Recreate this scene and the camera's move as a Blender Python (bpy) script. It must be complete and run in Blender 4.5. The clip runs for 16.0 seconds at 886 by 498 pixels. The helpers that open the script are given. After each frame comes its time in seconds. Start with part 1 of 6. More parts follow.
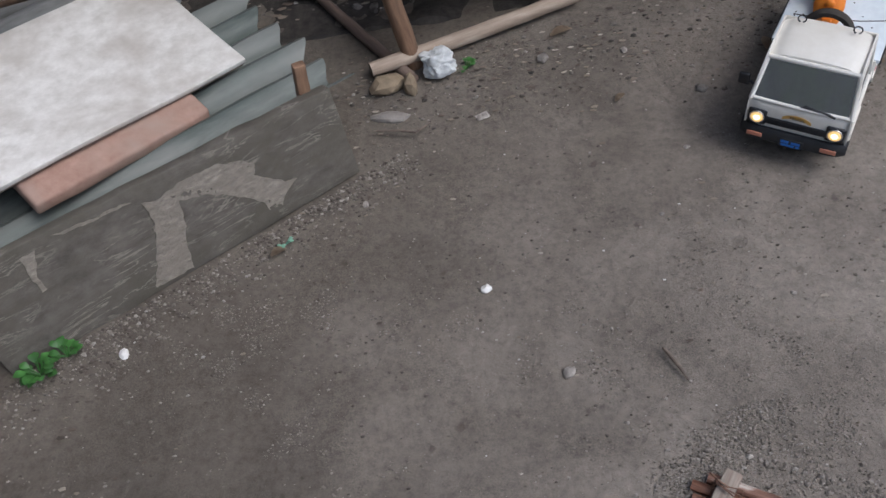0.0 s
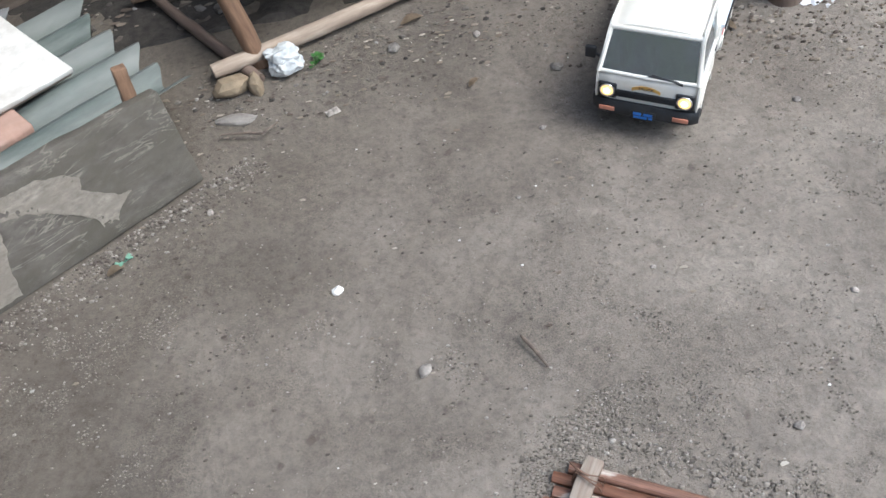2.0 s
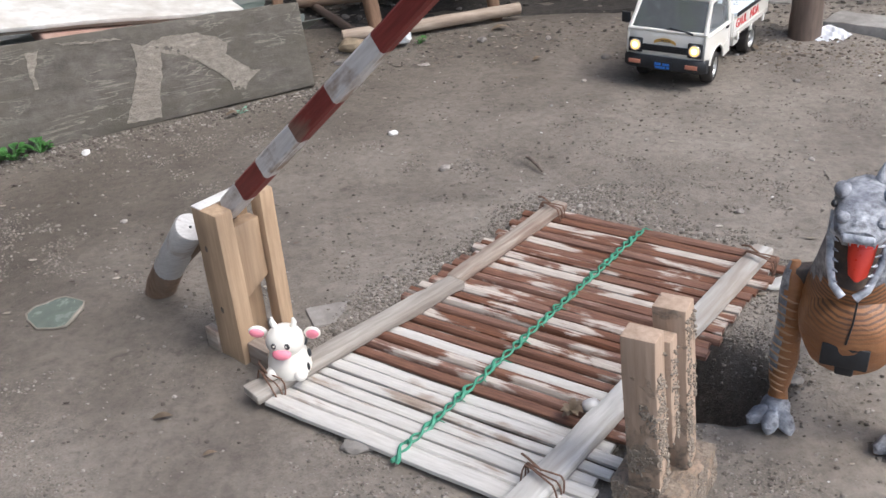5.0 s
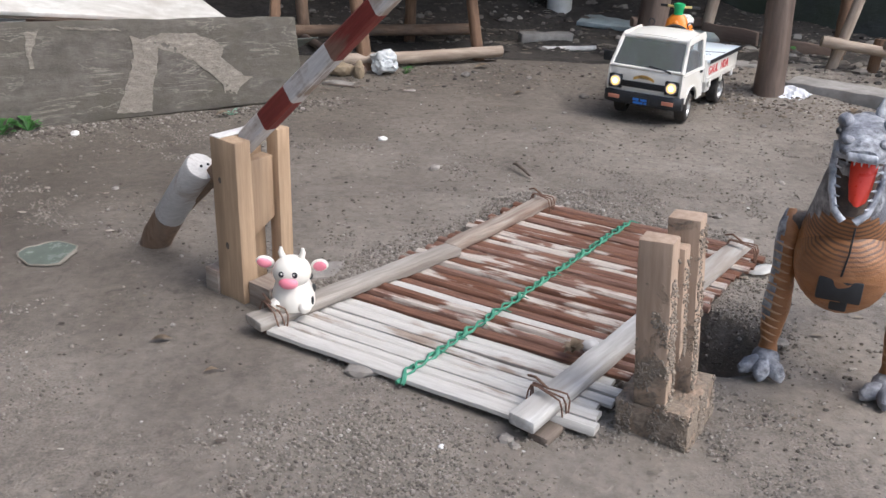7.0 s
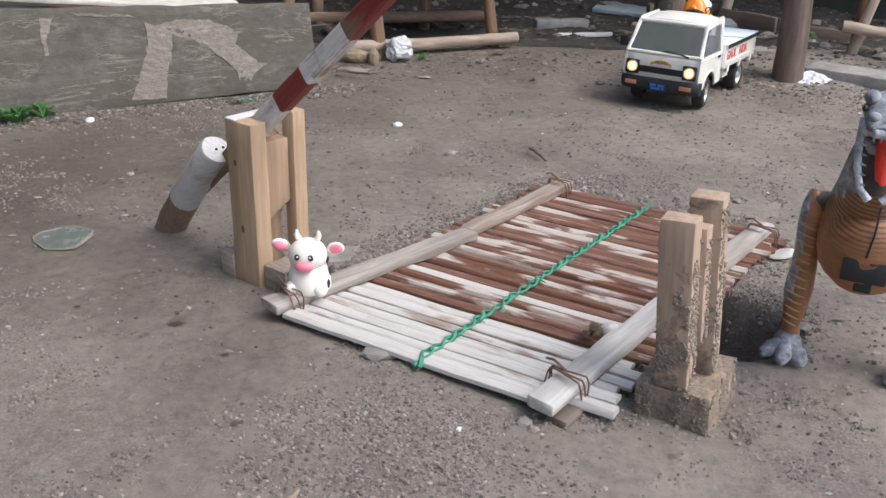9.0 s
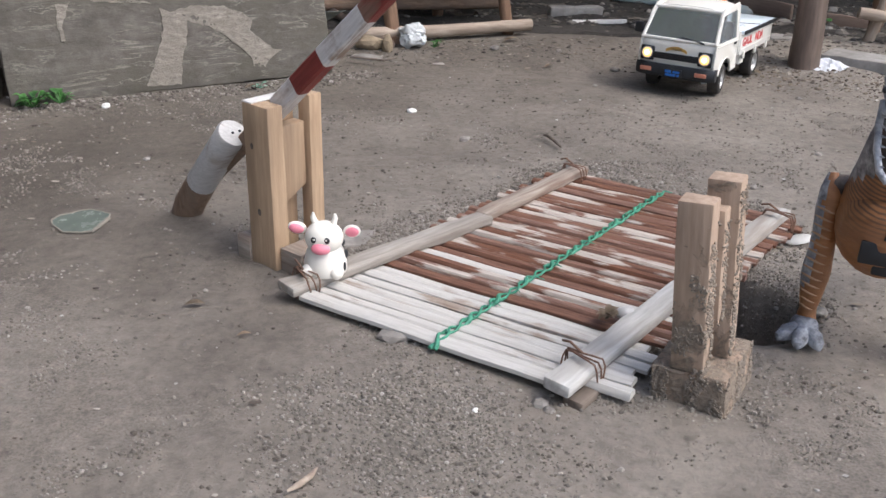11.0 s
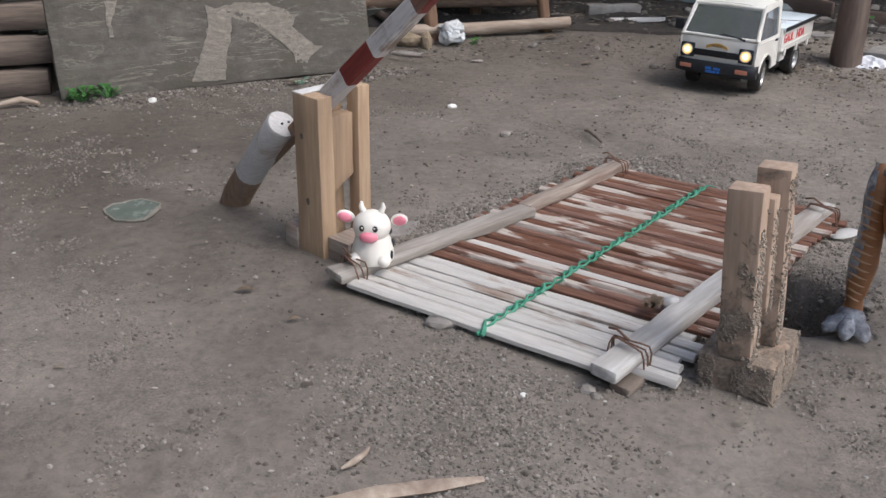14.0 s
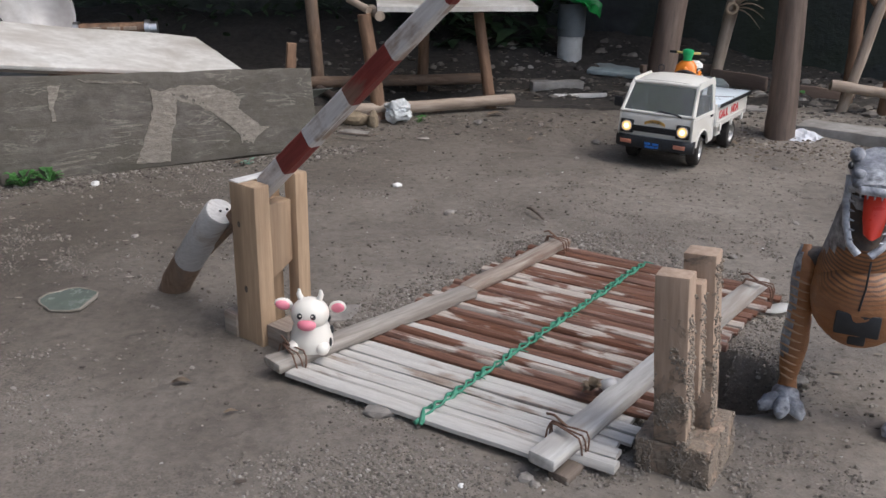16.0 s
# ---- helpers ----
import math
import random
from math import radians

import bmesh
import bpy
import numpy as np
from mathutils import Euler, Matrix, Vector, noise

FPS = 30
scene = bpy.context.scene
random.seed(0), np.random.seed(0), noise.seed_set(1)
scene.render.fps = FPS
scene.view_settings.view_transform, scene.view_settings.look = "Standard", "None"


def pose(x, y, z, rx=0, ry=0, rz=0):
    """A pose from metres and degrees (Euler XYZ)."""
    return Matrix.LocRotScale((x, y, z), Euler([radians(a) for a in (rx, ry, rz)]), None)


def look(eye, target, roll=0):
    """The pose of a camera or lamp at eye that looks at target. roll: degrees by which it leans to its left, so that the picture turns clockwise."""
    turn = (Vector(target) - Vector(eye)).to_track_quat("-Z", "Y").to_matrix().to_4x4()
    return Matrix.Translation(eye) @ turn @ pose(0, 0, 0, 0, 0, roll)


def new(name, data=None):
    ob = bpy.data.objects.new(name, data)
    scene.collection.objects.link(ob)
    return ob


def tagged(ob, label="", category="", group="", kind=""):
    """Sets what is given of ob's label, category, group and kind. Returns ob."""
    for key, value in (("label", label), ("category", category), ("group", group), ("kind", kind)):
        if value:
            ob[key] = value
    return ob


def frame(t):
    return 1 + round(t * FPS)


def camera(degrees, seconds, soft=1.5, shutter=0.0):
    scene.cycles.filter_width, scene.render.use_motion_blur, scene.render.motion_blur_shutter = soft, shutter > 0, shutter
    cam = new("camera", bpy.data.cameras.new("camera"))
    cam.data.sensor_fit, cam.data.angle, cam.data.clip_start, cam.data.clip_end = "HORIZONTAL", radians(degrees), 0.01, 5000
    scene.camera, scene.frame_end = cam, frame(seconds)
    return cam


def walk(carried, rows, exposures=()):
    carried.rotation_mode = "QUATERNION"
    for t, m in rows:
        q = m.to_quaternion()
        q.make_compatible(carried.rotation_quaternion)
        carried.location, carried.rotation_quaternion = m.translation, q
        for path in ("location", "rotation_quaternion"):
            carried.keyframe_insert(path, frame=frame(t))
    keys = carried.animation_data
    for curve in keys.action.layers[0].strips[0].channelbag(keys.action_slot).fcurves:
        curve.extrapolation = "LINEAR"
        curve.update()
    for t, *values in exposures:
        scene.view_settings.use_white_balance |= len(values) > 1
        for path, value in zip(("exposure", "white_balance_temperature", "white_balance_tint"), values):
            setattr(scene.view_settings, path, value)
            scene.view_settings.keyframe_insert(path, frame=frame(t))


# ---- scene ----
cam = camera(53.8, 16.0)
EXPOSURE = [(0.0, 0.13, 5750, 9), (0.7, 0.22, 5750, 9), (1.0, 0.38, 5750, 9), (1.5, 0.72, 5750, 7), (2.5, 1.13, 5680, 2), (3.0, 1.11, 5680, 2), (3.5, 1.09, 5800, 5), (4.0, 0.95, 5930, 7), (4.7, 0.89, 5990, 8), (7.0, 0.81, 5990, 9), (9.0, 0.85, 5990, 9), (12.5, 0.74, 5990, 9), (14.0, 0.51, 5990, 9), (16.0, 0.34, 5990, 9)]
PATH = [
    (0, (0.0076, 0.1864, 0.9313), (-0.0123, 1.4465, -0.5797), -9.4),
    (0.5, (0.023, 0.2125, 0.9363), (0.0518, 1.4517, -0.5925), -10.3),
    (1, (0.0279, 0.2114, 0.9333), (0.1094, 1.4708, -0.5757), -9.9),
    (1.5, (0.0564, 0.2077, 0.9127), (0.18, 1.461, -0.5984), -9.3),
    (2, (0.1131, 0.1943, 0.8585), (0.2408, 1.4515, -0.6495), -9.0),
    (2.5, (0.1111, 0.1579, 0.8153), (0.2981, 1.4223, -0.681), -7.0),
    (3, (0.0802, 0.0368, 0.8054), (0.3174, 1.409, -0.5846), -5.6),
    (3.5, (0.0647, -0.1006, 0.7936), (0.3081, 1.3571, -0.5059), -5.2),
    (4, (0.1286, -0.246, 0.7543), (0.1953, 1.3002, -0.4606), -6.2),
    (4.5, (0.1585, -0.3403, 0.6372), (0.0914, 1.2764, -0.4813), -5.1),
    (4.7, (0.1597, -0.3699, 0.5792), (0.0868, 1.2913, -0.4734), -4.6),
    (6.8, (0.0945, -0.4872, 0.4021), (0.192, 1.3219, -0.3662), 2.4),
    (7, (0.0925, -0.4891, 0.4011), (0.1663, 1.3187, -0.3731), 2.1),
    (7.5, (0.0916, -0.4861, 0.3972), (0.1329, 1.3186, -0.3829), 2.0),
    (8, (0.0907, -0.4831, 0.3903), (0.1367, 1.3155, -0.4046), 2.4),
    (8.5, (0.0878, -0.4811, 0.3883), (0.1464, 1.3113, -0.4203), 2.4),
    (9, (0.0897, -0.4851, 0.3903), (0.1338, 1.3156, -0.4016), 1.7),
    (9.2, (0.0907, -0.4841, 0.3893), (0.124, 1.3188, -0.3957), 1.6),
    (11.5, (0.0836, -0.4898, 0.3814), (0.1008, 1.2968, -0.4429), 1.5),
    (12, (0.0826, -0.4898, 0.3775), (0.1046, 1.2918, -0.4567), 1.1),
    (12.5, (0.0826, -0.4908, 0.3775), (0.1035, 1.2899, -0.4606), 1.0),
    (13, (0.0796, -0.4917, 0.3755), (0.0936, 1.2872, -0.4646), 0.8),
    (13.5, (0.0746, -0.4955, 0.3775), (0.0659, 1.282, -0.4675), 1.0),
    (14, (0.0704, -0.5042, 0.3785), (0.0238, 1.2881, -0.4321), 1.2),
    (14.5, (0.0733, -0.5082, 0.3805), (0.0007, 1.3074, -0.375), 0.9),
    (15, (0.0731, -0.5132, 0.3864), (0.0059, 1.3191, -0.3249), 1.0),
    (15.5, (0.0801, -0.5094, 0.3893), (0.0526, 1.3336, -0.2963), 0.9),
    (16, (0.0893, -0.4988, 0.3952), (0.1317, 1.3501, -0.2737), 1.1),
]
walk(cam, [(t, look(eye, target, roll)) for t, eye, target, roll in PATH], EXPOSURE)

# ---- daylight: soft open shade in a yard, a wide weak sun ----
world = bpy.data.worlds.new("sky")
scene.world = world
world.use_nodes = True
wn = world.node_tree
for n in list(wn.nodes):
    wn.nodes.remove(n)
w_out = wn.nodes.new("ShaderNodeOutputWorld")
w_bg = wn.nodes.new("ShaderNodeBackground")
w_sky = wn.nodes.new("ShaderNodeTexSky")
w_sky.sky_type = "NISHITA"
w_sky.sun_disc = False
w_sky.sun_elevation = radians(56)
w_sky.sun_rotation = radians(118)
w_sky.air_density = 1.0
w_sky.dust_density = 5.0
w_bg.inputs["Strength"].default_value = 0.15
wn.links.new(w_sky.outputs[0], w_bg.inputs["Color"])
wn.links.new(w_bg.outputs[0], w_out.inputs["Surface"])
sun = new("sun", bpy.data.lights.new("sun", "SUN"))
sun.data.energy = 0.66
sun.data.angle = radians(26)
sun.data.color = (1.0, 0.965, 0.92)
sun.matrix_world = look((1.3, -0.35, 2.0), (0.1, 0.3, 0.0))

# ---- materials ----
MATS = {}


def ramp(nt, stops):
    r = nt.nodes.new("ShaderNodeValToRGB")
    e = r.color_ramp.elements
    while len(e) < len(stops):
        e.new(0.5)
    for el, (p, c) in zip(e, stops):
        el.position = p
        el.color = (*c, 1) if len(c) == 3 else c
    return r


def base_mat(name, rough=0.7, metal=0.0):
    m = bpy.data.materials.new(name)
    m.use_nodes = True
    nt = m.node_tree
    b = nt.nodes["Principled BSDF"]
    b.inputs["Roughness"].default_value = rough
    b.inputs["Metallic"].default_value = metal
    MATS[name] = m
    return m, nt, b


def coords(nt, scale=(1, 1, 1), kind="Object", rot=(0, 0, 0)):
    tc = nt.nodes.new("ShaderNodeTexCoord")
    mp = nt.nodes.new("ShaderNodeMapping")
    mp.inputs["Scale"].default_value = scale
    mp.inputs["Rotation"].default_value = rot
    nt.links.new(tc.outputs[kind], mp.inputs["Vector"])
    return mp.outputs["Vector"]


def nz(nt, vec, scale, detail=6, rough=0.6, dist=0.0):
    n = nt.nodes.new("ShaderNodeTexNoise")
    n.inputs["Scale"].default_value = scale
    n.inputs["Detail"].default_value = detail
    n.inputs["Roughness"].default_value = rough
    n.inputs["Distortion"].default_value = dist
    nt.links.new(vec, n.inputs["Vector"])
    return n.outputs["Fac"]


def mix(nt, fac, a, b, mode="MIX"):
    x = nt.nodes.new("ShaderNodeMix")
    x.data_type = "RGBA"
    x.blend_type = mode
    for sock, v in ((x.inputs["Factor"], fac), (x.inputs["A"], a), (x.inputs["B"], b)):
        if hasattr(v, "is_linked"):
            nt.links.new(v, sock)
        elif isinstance(v, (int, float)):
            sock.default_value = v
        else:
            sock.default_value = (*v, 1)
    return x.outputs["Result"]


def mathn(nt, op, a, b=0.0):
    x = nt.nodes.new("ShaderNodeMath")
    x.operation = op
    for sock, v in zip(x.inputs, (a, b)):
        if hasattr(v, "is_linked"):
            nt.links.new(v, sock)
        else:
            sock.default_value = v
    return x.outputs[0]


def bump(nt, b, height, strength=0.5, dist=0.002):
    x = nt.nodes.new("ShaderNodeBump")
    x.inputs["Strength"].default_value = strength
    x.inputs["Distance"].default_value = dist
    nt.links.new(height, x.inputs["Height"])
    nt.links.new(x.outputs[0], b.inputs["Normal"])


def surf(name, c1, c2, c3=None, scale=60, stretch=(1, 1, 1), rough=0.75, metal=0.0, relief=0.4, depth=0.001,
         kind="Object", stain=8, vary=0.0, rot=(0, 0, 0), rough_var=0.15):
    """A worn surface: fine grain, broad stains, relief, and gloss that varies with the grain."""
    m, nt, b = base_mat(name, rough, metal)
    v = coords(nt, stretch, kind, rot)
    g = nz(nt, v, scale, 8, 0.65)
    s = nz(nt, v, stain, 4, 0.6, 0.5)
    r = ramp(nt, [(0.3, c1), (0.7, c2)])
    nt.links.new(g, r.inputs[0])
    col = r.outputs[0]
    if c3:
        k = ramp(nt, [(0.42, (0, 0, 0)), (0.68, (1, 1, 1))])
        nt.links.new(s, k.inputs[0])
        col = mix(nt, k.outputs[0], col, c3)
    if vary:
        oi = nt.nodes.new("ShaderNodeObjectInfo")
        amt = mathn(nt, "MULTIPLY_ADD", oi.outputs["Random"], vary)
        amt.node.inputs[2].default_value = 1 - vary / 2
        hs = nt.nodes.new("ShaderNodeHueSaturation")
        nt.links.new(amt, hs.inputs["Value"])
        nt.links.new(col, hs.inputs["Color"])
        col = hs.outputs[0]
    nt.links.new(col, b.inputs["Base Color"])
    rr = nt.nodes.new("ShaderNodeMapRange")
    rr.inputs["To Min"].default_value = max(0.02, rough - rough_var)
    rr.inputs["To Max"].default_value = min(1, rough + rough_var)
    nt.links.new(g, rr.inputs["Value"])
    nt.links.new(rr.outputs[0], b.inputs["Roughness"])
    if relief:
        bump(nt, b, g, relief, depth)
    return m


# packed damp earth
m, nt, b = base_mat("earth", 0.85)
v = coords(nt, kind="Object")
big = nz(nt, v, 1.5, 5, 0.6, 0.8)
mid = nz(nt, v, 6, 8, 0.66, 0.6)
fine = nz(nt, v, 90, 8, 0.70)
crumb = nz(nt, v, 420, 4, 0.6)
r1 = ramp(nt, [(0.36, (0.108, 0.093, 0.078)), (0.50, (0.176, 0.155, 0.132)), (0.64, (0.242, 0.217, 0.188))])
nt.links.new(mathn(nt, "ADD", mathn(nt, "MULTIPLY", big, 0.58), mathn(nt, "MULTIPLY", mid, 0.44)), r1.inputs[0])
r2 = ramp(nt, [(0.36, (0.74, 0.73, 0.72)), (0.50, (0.99, 0.99, 0.98)), (0.64, (1.18, 1.17, 1.16))])
nt.links.new(fine, r2.inputs[0])
col = mix(nt, 0.9, r1.outputs[0], r2.outputs[0], "MULTIPLY")
# patches of loose crumbs, and a few dark damp flecks
gp = ramp(nt, [(0.46, (0, 0, 0)), (0.60, (1, 1, 1))])
nt.links.new(nz(nt, v, 4.3, 6, 0.65, 0.6), gp.inputs[0])
gr = ramp(nt, [(0.38, (0.58, 0.57, 0.56)), (0.52, (1.0, 1.0, 1.0)), (0.66, (1.25, 1.23, 1.20))])
nt.links.new(crumb, gr.inputs[0])
col = mix(nt, mathn(nt, "MULTIPLY", gp.outputs[0], 0.6), col, mix(nt, 1.0, col, gr.outputs[0], "MULTIPLY"))
# earth tone by position: darker to the left and back, noise breaks the edge
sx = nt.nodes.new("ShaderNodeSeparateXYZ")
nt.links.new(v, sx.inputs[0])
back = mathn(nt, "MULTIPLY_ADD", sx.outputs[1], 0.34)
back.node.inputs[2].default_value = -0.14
graded = mathn(nt, "SUBTRACT", mathn(nt, "MULTIPLY", sx.outputs[0], 0.75), back)
graded = mathn(nt, "ADD", graded, mathn(nt, "MULTIPLY", nz(nt, v, 2.6, 5, 0.6, 0.7), 0.75))
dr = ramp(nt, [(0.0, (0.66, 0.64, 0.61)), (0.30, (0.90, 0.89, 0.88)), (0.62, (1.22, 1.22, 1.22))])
nt.links.new(graded, dr.inputs[0])
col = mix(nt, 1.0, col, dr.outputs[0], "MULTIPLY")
fl = ramp(nt, [(0.66, (1, 1, 1)), (0.74, (0.55, 0.53, 0.51))])
nt.links.new(nz(nt, v, 46, 3, 0.5), fl.inputs[0])
col = mix(nt, 0.8, col, fl.outputs[0], "MULTIPLY")
nt.links.new(col, b.inputs["Base Color"])
wet = nt.nodes.new("ShaderNodeMapRange")
wet.inputs["From Min"].default_value, wet.inputs["From Max"].default_value = 0.35, 0.6
wet.inputs["To Min"].default_value, wet.inputs["To Max"].default_value = 0.62, 0.92
nt.links.new(big, wet.inputs["Value"])
nt.links.new(wet.outputs[0], b.inputs["Roughness"])
lumps = nz(nt, v, 34, 5, 0.6, 0.4)
hgt = mathn(nt, "ADD", mathn(nt, "ADD", mathn(nt, "MULTIPLY", fine, 1.0), mathn(nt, "MULTIPLY", lumps, 1.6)), mathn(nt, "MULTIPLY", mathn(nt, "MULTIPLY", crumb, gp.outputs[0]), 0.7))
bump(nt, b, hgt, 0.8, 0.0032)

surf("pebble", (0.16, 0.14, 0.125), (0.44, 0.41, 0.37), scale=90, stain=20, rough=0.85, relief=0.5, vary=0.9)
m, nt, b = base_mat("chips", 0.85)
geo = nt.nodes.new("ShaderNodeNewGeometry")
r = ramp(nt, [(0.0, (0.055, 0.048, 0.042)), (0.60, (0.14, 0.124, 0.107)), (0.92, (0.205, 0.186, 0.163)), (1.0, (0.32, 0.30, 0.27))])
nt.links.new(geo.outputs["Random Per Island"], r.inputs[0])
nt.links.new(r.outputs[0], b.inputs["Base Color"])
bump(nt, b, nz(nt, coords(nt), 300), 0.5, 0.001)
m, nt, b = base_mat("clods", 0.9)
geo = nt.nodes.new("ShaderNodeNewGeometry")
r = ramp(nt, [(0.0, (0.120, 0.104, 0.088)), (0.45, (0.205, 0.182, 0.156)), (0.95, (0.285, 0.258, 0.225)), (1.0, (0.40, 0.375, 0.335))])
nt.links.new(geo.outputs["Random Per Island"], r.inputs[0])
nt.links.new(r.outputs[0], b.inputs["Base Color"])
m, nt, b = base_mat("soil_mix", 0.9)
geo = nt.nodes.new("ShaderNodeNewGeometry")
r = ramp(nt, [(0.0, (0.075, 0.063, 0.052)), (0.35, (0.135, 0.117, 0.098)), (0.80, (0.235, 0.210, 0.180)), (1.0, (0.36, 0.335, 0.30))])
nt.links.new(geo.outputs["Random Per Island"], r.inputs[0])
nt.links.new(r.outputs[0], b.inputs["Base Color"])
m, nt, b = base_mat("pale_grit", 0.8)
geo = nt.nodes.new("ShaderNodeNewGeometry")
r = ramp(nt, [(0.0, (0.26, 0.24, 0.21)), (0.6, (0.40, 0.385, 0.36)), (1.0, (0.68, 0.67, 0.64))])
nt.links.new(geo.outputs["Random Per Island"], r.inputs[0])
nt.links.new(r.outputs[0], b.inputs["Base Color"])
m, nt, b = base_mat("litter", 0.8)
geo = nt.nodes.new("ShaderNodeNewGeometry")
r = ramp(nt, [(0.0, (0.05, 0.04, 0.032)), (0.45, (0.14, 0.11, 0.085)), (0.80, (0.24, 0.205, 0.16)), (1.0, (0.42, 0.385, 0.335))])
nt.links.new(geo.outputs["Random Per Island"], r.inputs[0])
nt.links.new(r.outputs[0], b.inputs["Base Color"])

surf("cut_timber", (0.34, 0.232, 0.145), (0.51, 0.372, 0.242), (0.24, 0.165, 0.108), scale=26, stretch=(8, 8, 0.6), rough=0.75, relief=0.35, stain=3)
# muddy timber: the same wood with dried mud splashed on it
m, nt, b = base_mat("muddy_timber", 0.85)
v = coords(nt, (8, 8, 0.6))
g = nz(nt, v, 26, 8)
r = ramp(nt, [(0.3, (0.32, 0.230, 0.166)), (0.7, (0.45, 0.340, 0.255))])
nt.links.new(g, r.inputs[0])
v2 = coords(nt)
mud = ramp(nt, [(0.50, (0, 0, 0)), (0.60, (1, 1, 1))])
sx = nt.nodes.new("ShaderNodeSeparateXYZ")
nt.links.new(v2, sx.inputs[0])
low = nt.nodes.new("ShaderNodeMapRange")
low.inputs["From Min"].default_value, low.inputs["From Max"].default_value = 0.02, 0.15
low.inputs["To Min"].default_value, low.inputs["To Max"].default_value = 0.10, -0.10
nt.links.new(sx.outputs[2], low.inputs["Value"])
nt.links.new(mathn(nt, "ADD", nz(nt, v2, 42, 8, 0.7, 0.6), low.outputs[0]), mud.inputs[0])
mc = ramp(nt, [(0.3, (0.175, 0.138, 0.105)), (0.7, (0.315, 0.258, 0.200))])
nt.links.new(nz(nt, v2, 300, 6), mc.inputs[0])
nt.links.new(mix(nt, mud.outputs[0], r.outputs[0], mc.outputs[0]), b.inputs["Base Color"])
bump(nt, b, mathn(nt, "ADD", mathn(nt, "MULTIPLY", g, 0.3), mathn(nt, "MULTIPLY", mathn(nt, "MULTIPLY", mud.outputs[0], nz(nt, v2, 320, 6)), 1.2)), 0.8, 0.0028)

surf("grey_timber", (0.38, 0.37, 0.345), (0.60, 0.59, 0.565), (0.30, 0.265, 0.23), scale=22, stretch=(0.8, 9, 9), rough=0.85, relief=0.6, depth=0.0015, stain=5)
surf("mid_timber", (0.26, 0.235, 0.205), (0.46, 0.425, 0.38), (0.19, 0.16, 0.135), scale=22, stretch=(0.8, 9, 9), rough=0.85, relief=0.6, depth=0.0015, stain=5)
surf("worn_timber", (0.22, 0.182, 0.148), (0.41, 0.360, 0.305), (0.185, 0.118, 0.088), scale=22, stretch=(0.8, 9, 9), rough=0.85, relief=0.6, depth=0.0015, stain=8)
surf("dark_timber", (0.10, 0.078, 0.062), (0.23, 0.185, 0.15), (0.07, 0.055, 0.045), scale=22, stretch=(0.8, 9, 9), rough=0.85, relief=0.6, depth=0.0015, stain=6)


def worn_slat(name, wood1, wood2, pale1, pale2, lo, hi):
    """Split bamboo: wood worn through to pale streaks that run along it."""
    m, nt, b = base_mat(name, 0.62)
    oi = nt.nodes.new("ShaderNodeObjectInfo")
    tc = nt.nodes.new("ShaderNodeTexCoord")
    off = nt.nodes.new("ShaderNodeCombineXYZ")
    nt.links.new(mathn(nt, "MULTIPLY", oi.outputs["Random"], 37.0), off.inputs[0])
    nt.links.new(mathn(nt, "MULTIPLY", oi.outputs["Random"], 11.0), off.inputs[1])
    add = nt.nodes.new("ShaderNodeVectorMath")
    nt.links.new(tc.outputs["Object"], add.inputs[0])
    nt.links.new(off.outputs[0], add.inputs[1])

    def stretched(sx, sy, sz):
        mp = nt.nodes.new("ShaderNodeMapping")
        mp.inputs["Scale"].default_value = (sx, sy, sz)
        nt.links.new(add.outputs[0], mp.inputs["Vector"])
        return mp.outputs[0]
    g = nz(nt, stretched(1, 14, 14), 30, 8, 0.65)
    r = ramp(nt, [(0.3, wood1), (0.7, wood2)])
    nt.links.new(g, r.inputs[0])
    p = ramp(nt, [(0.3, pale1), (0.7, pale2)])
    nt.links.new(g, p.inputs[0])
    w = nz(nt, stretched(1, 3.2, 1), 10, 5, 0.55, 0.3)
    k = ramp(nt, [(lo, (0, 0, 0)), (hi, (1, 1, 1))])
    streak = nz(nt, stretched(1, 30, 6), 11, 6, 0.7)
    w = mathn(nt, "ADD", w, mathn(nt, "MULTIPLY", mathn(nt, "SUBTRACT", streak, 0.5), 0.30))
    nt.links.new(mathn(nt, "ADD", w, mathn(nt, "MULTIPLY", mathn(nt, "SUBTRACT", oi.outputs["Random"], 0.5), 0.16)), k.inputs[0])
    # each piece has weathered a little differently
    pick = nt.nodes.new("ShaderNodeTexWhiteNoise")
    pick.noise_dimensions = "1D"
    nt.links.new(mathn(nt, "MULTIPLY", oi.outputs["Random"], 91.7), pick.inputs["W"])
    hs = nt.nodes.new("ShaderNodeHueSaturation")
    sat = mathn(nt, "MULTIPLY_ADD", pick.outputs["Value"], -0.30)
    sat.node.inputs[2].default_value = 1.12
    val = mathn(nt, "MULTIPLY_ADD", pick.outputs["Value"], 0.42)
    val.node.inputs[2].default_value = 0.84
    nt.links.new(sat, hs.inputs["Saturation"])
    nt.links.new(val, hs.inputs["Value"])
    nt.links.new(r.outputs[0], hs.inputs["Color"])
    nt.links.new(mix(nt, k.outputs[0], hs.outputs[0], p.outputs[0]), b.inputs["Base Color"])
    bump(nt, b, g, 0.5, 0.001)
    return m


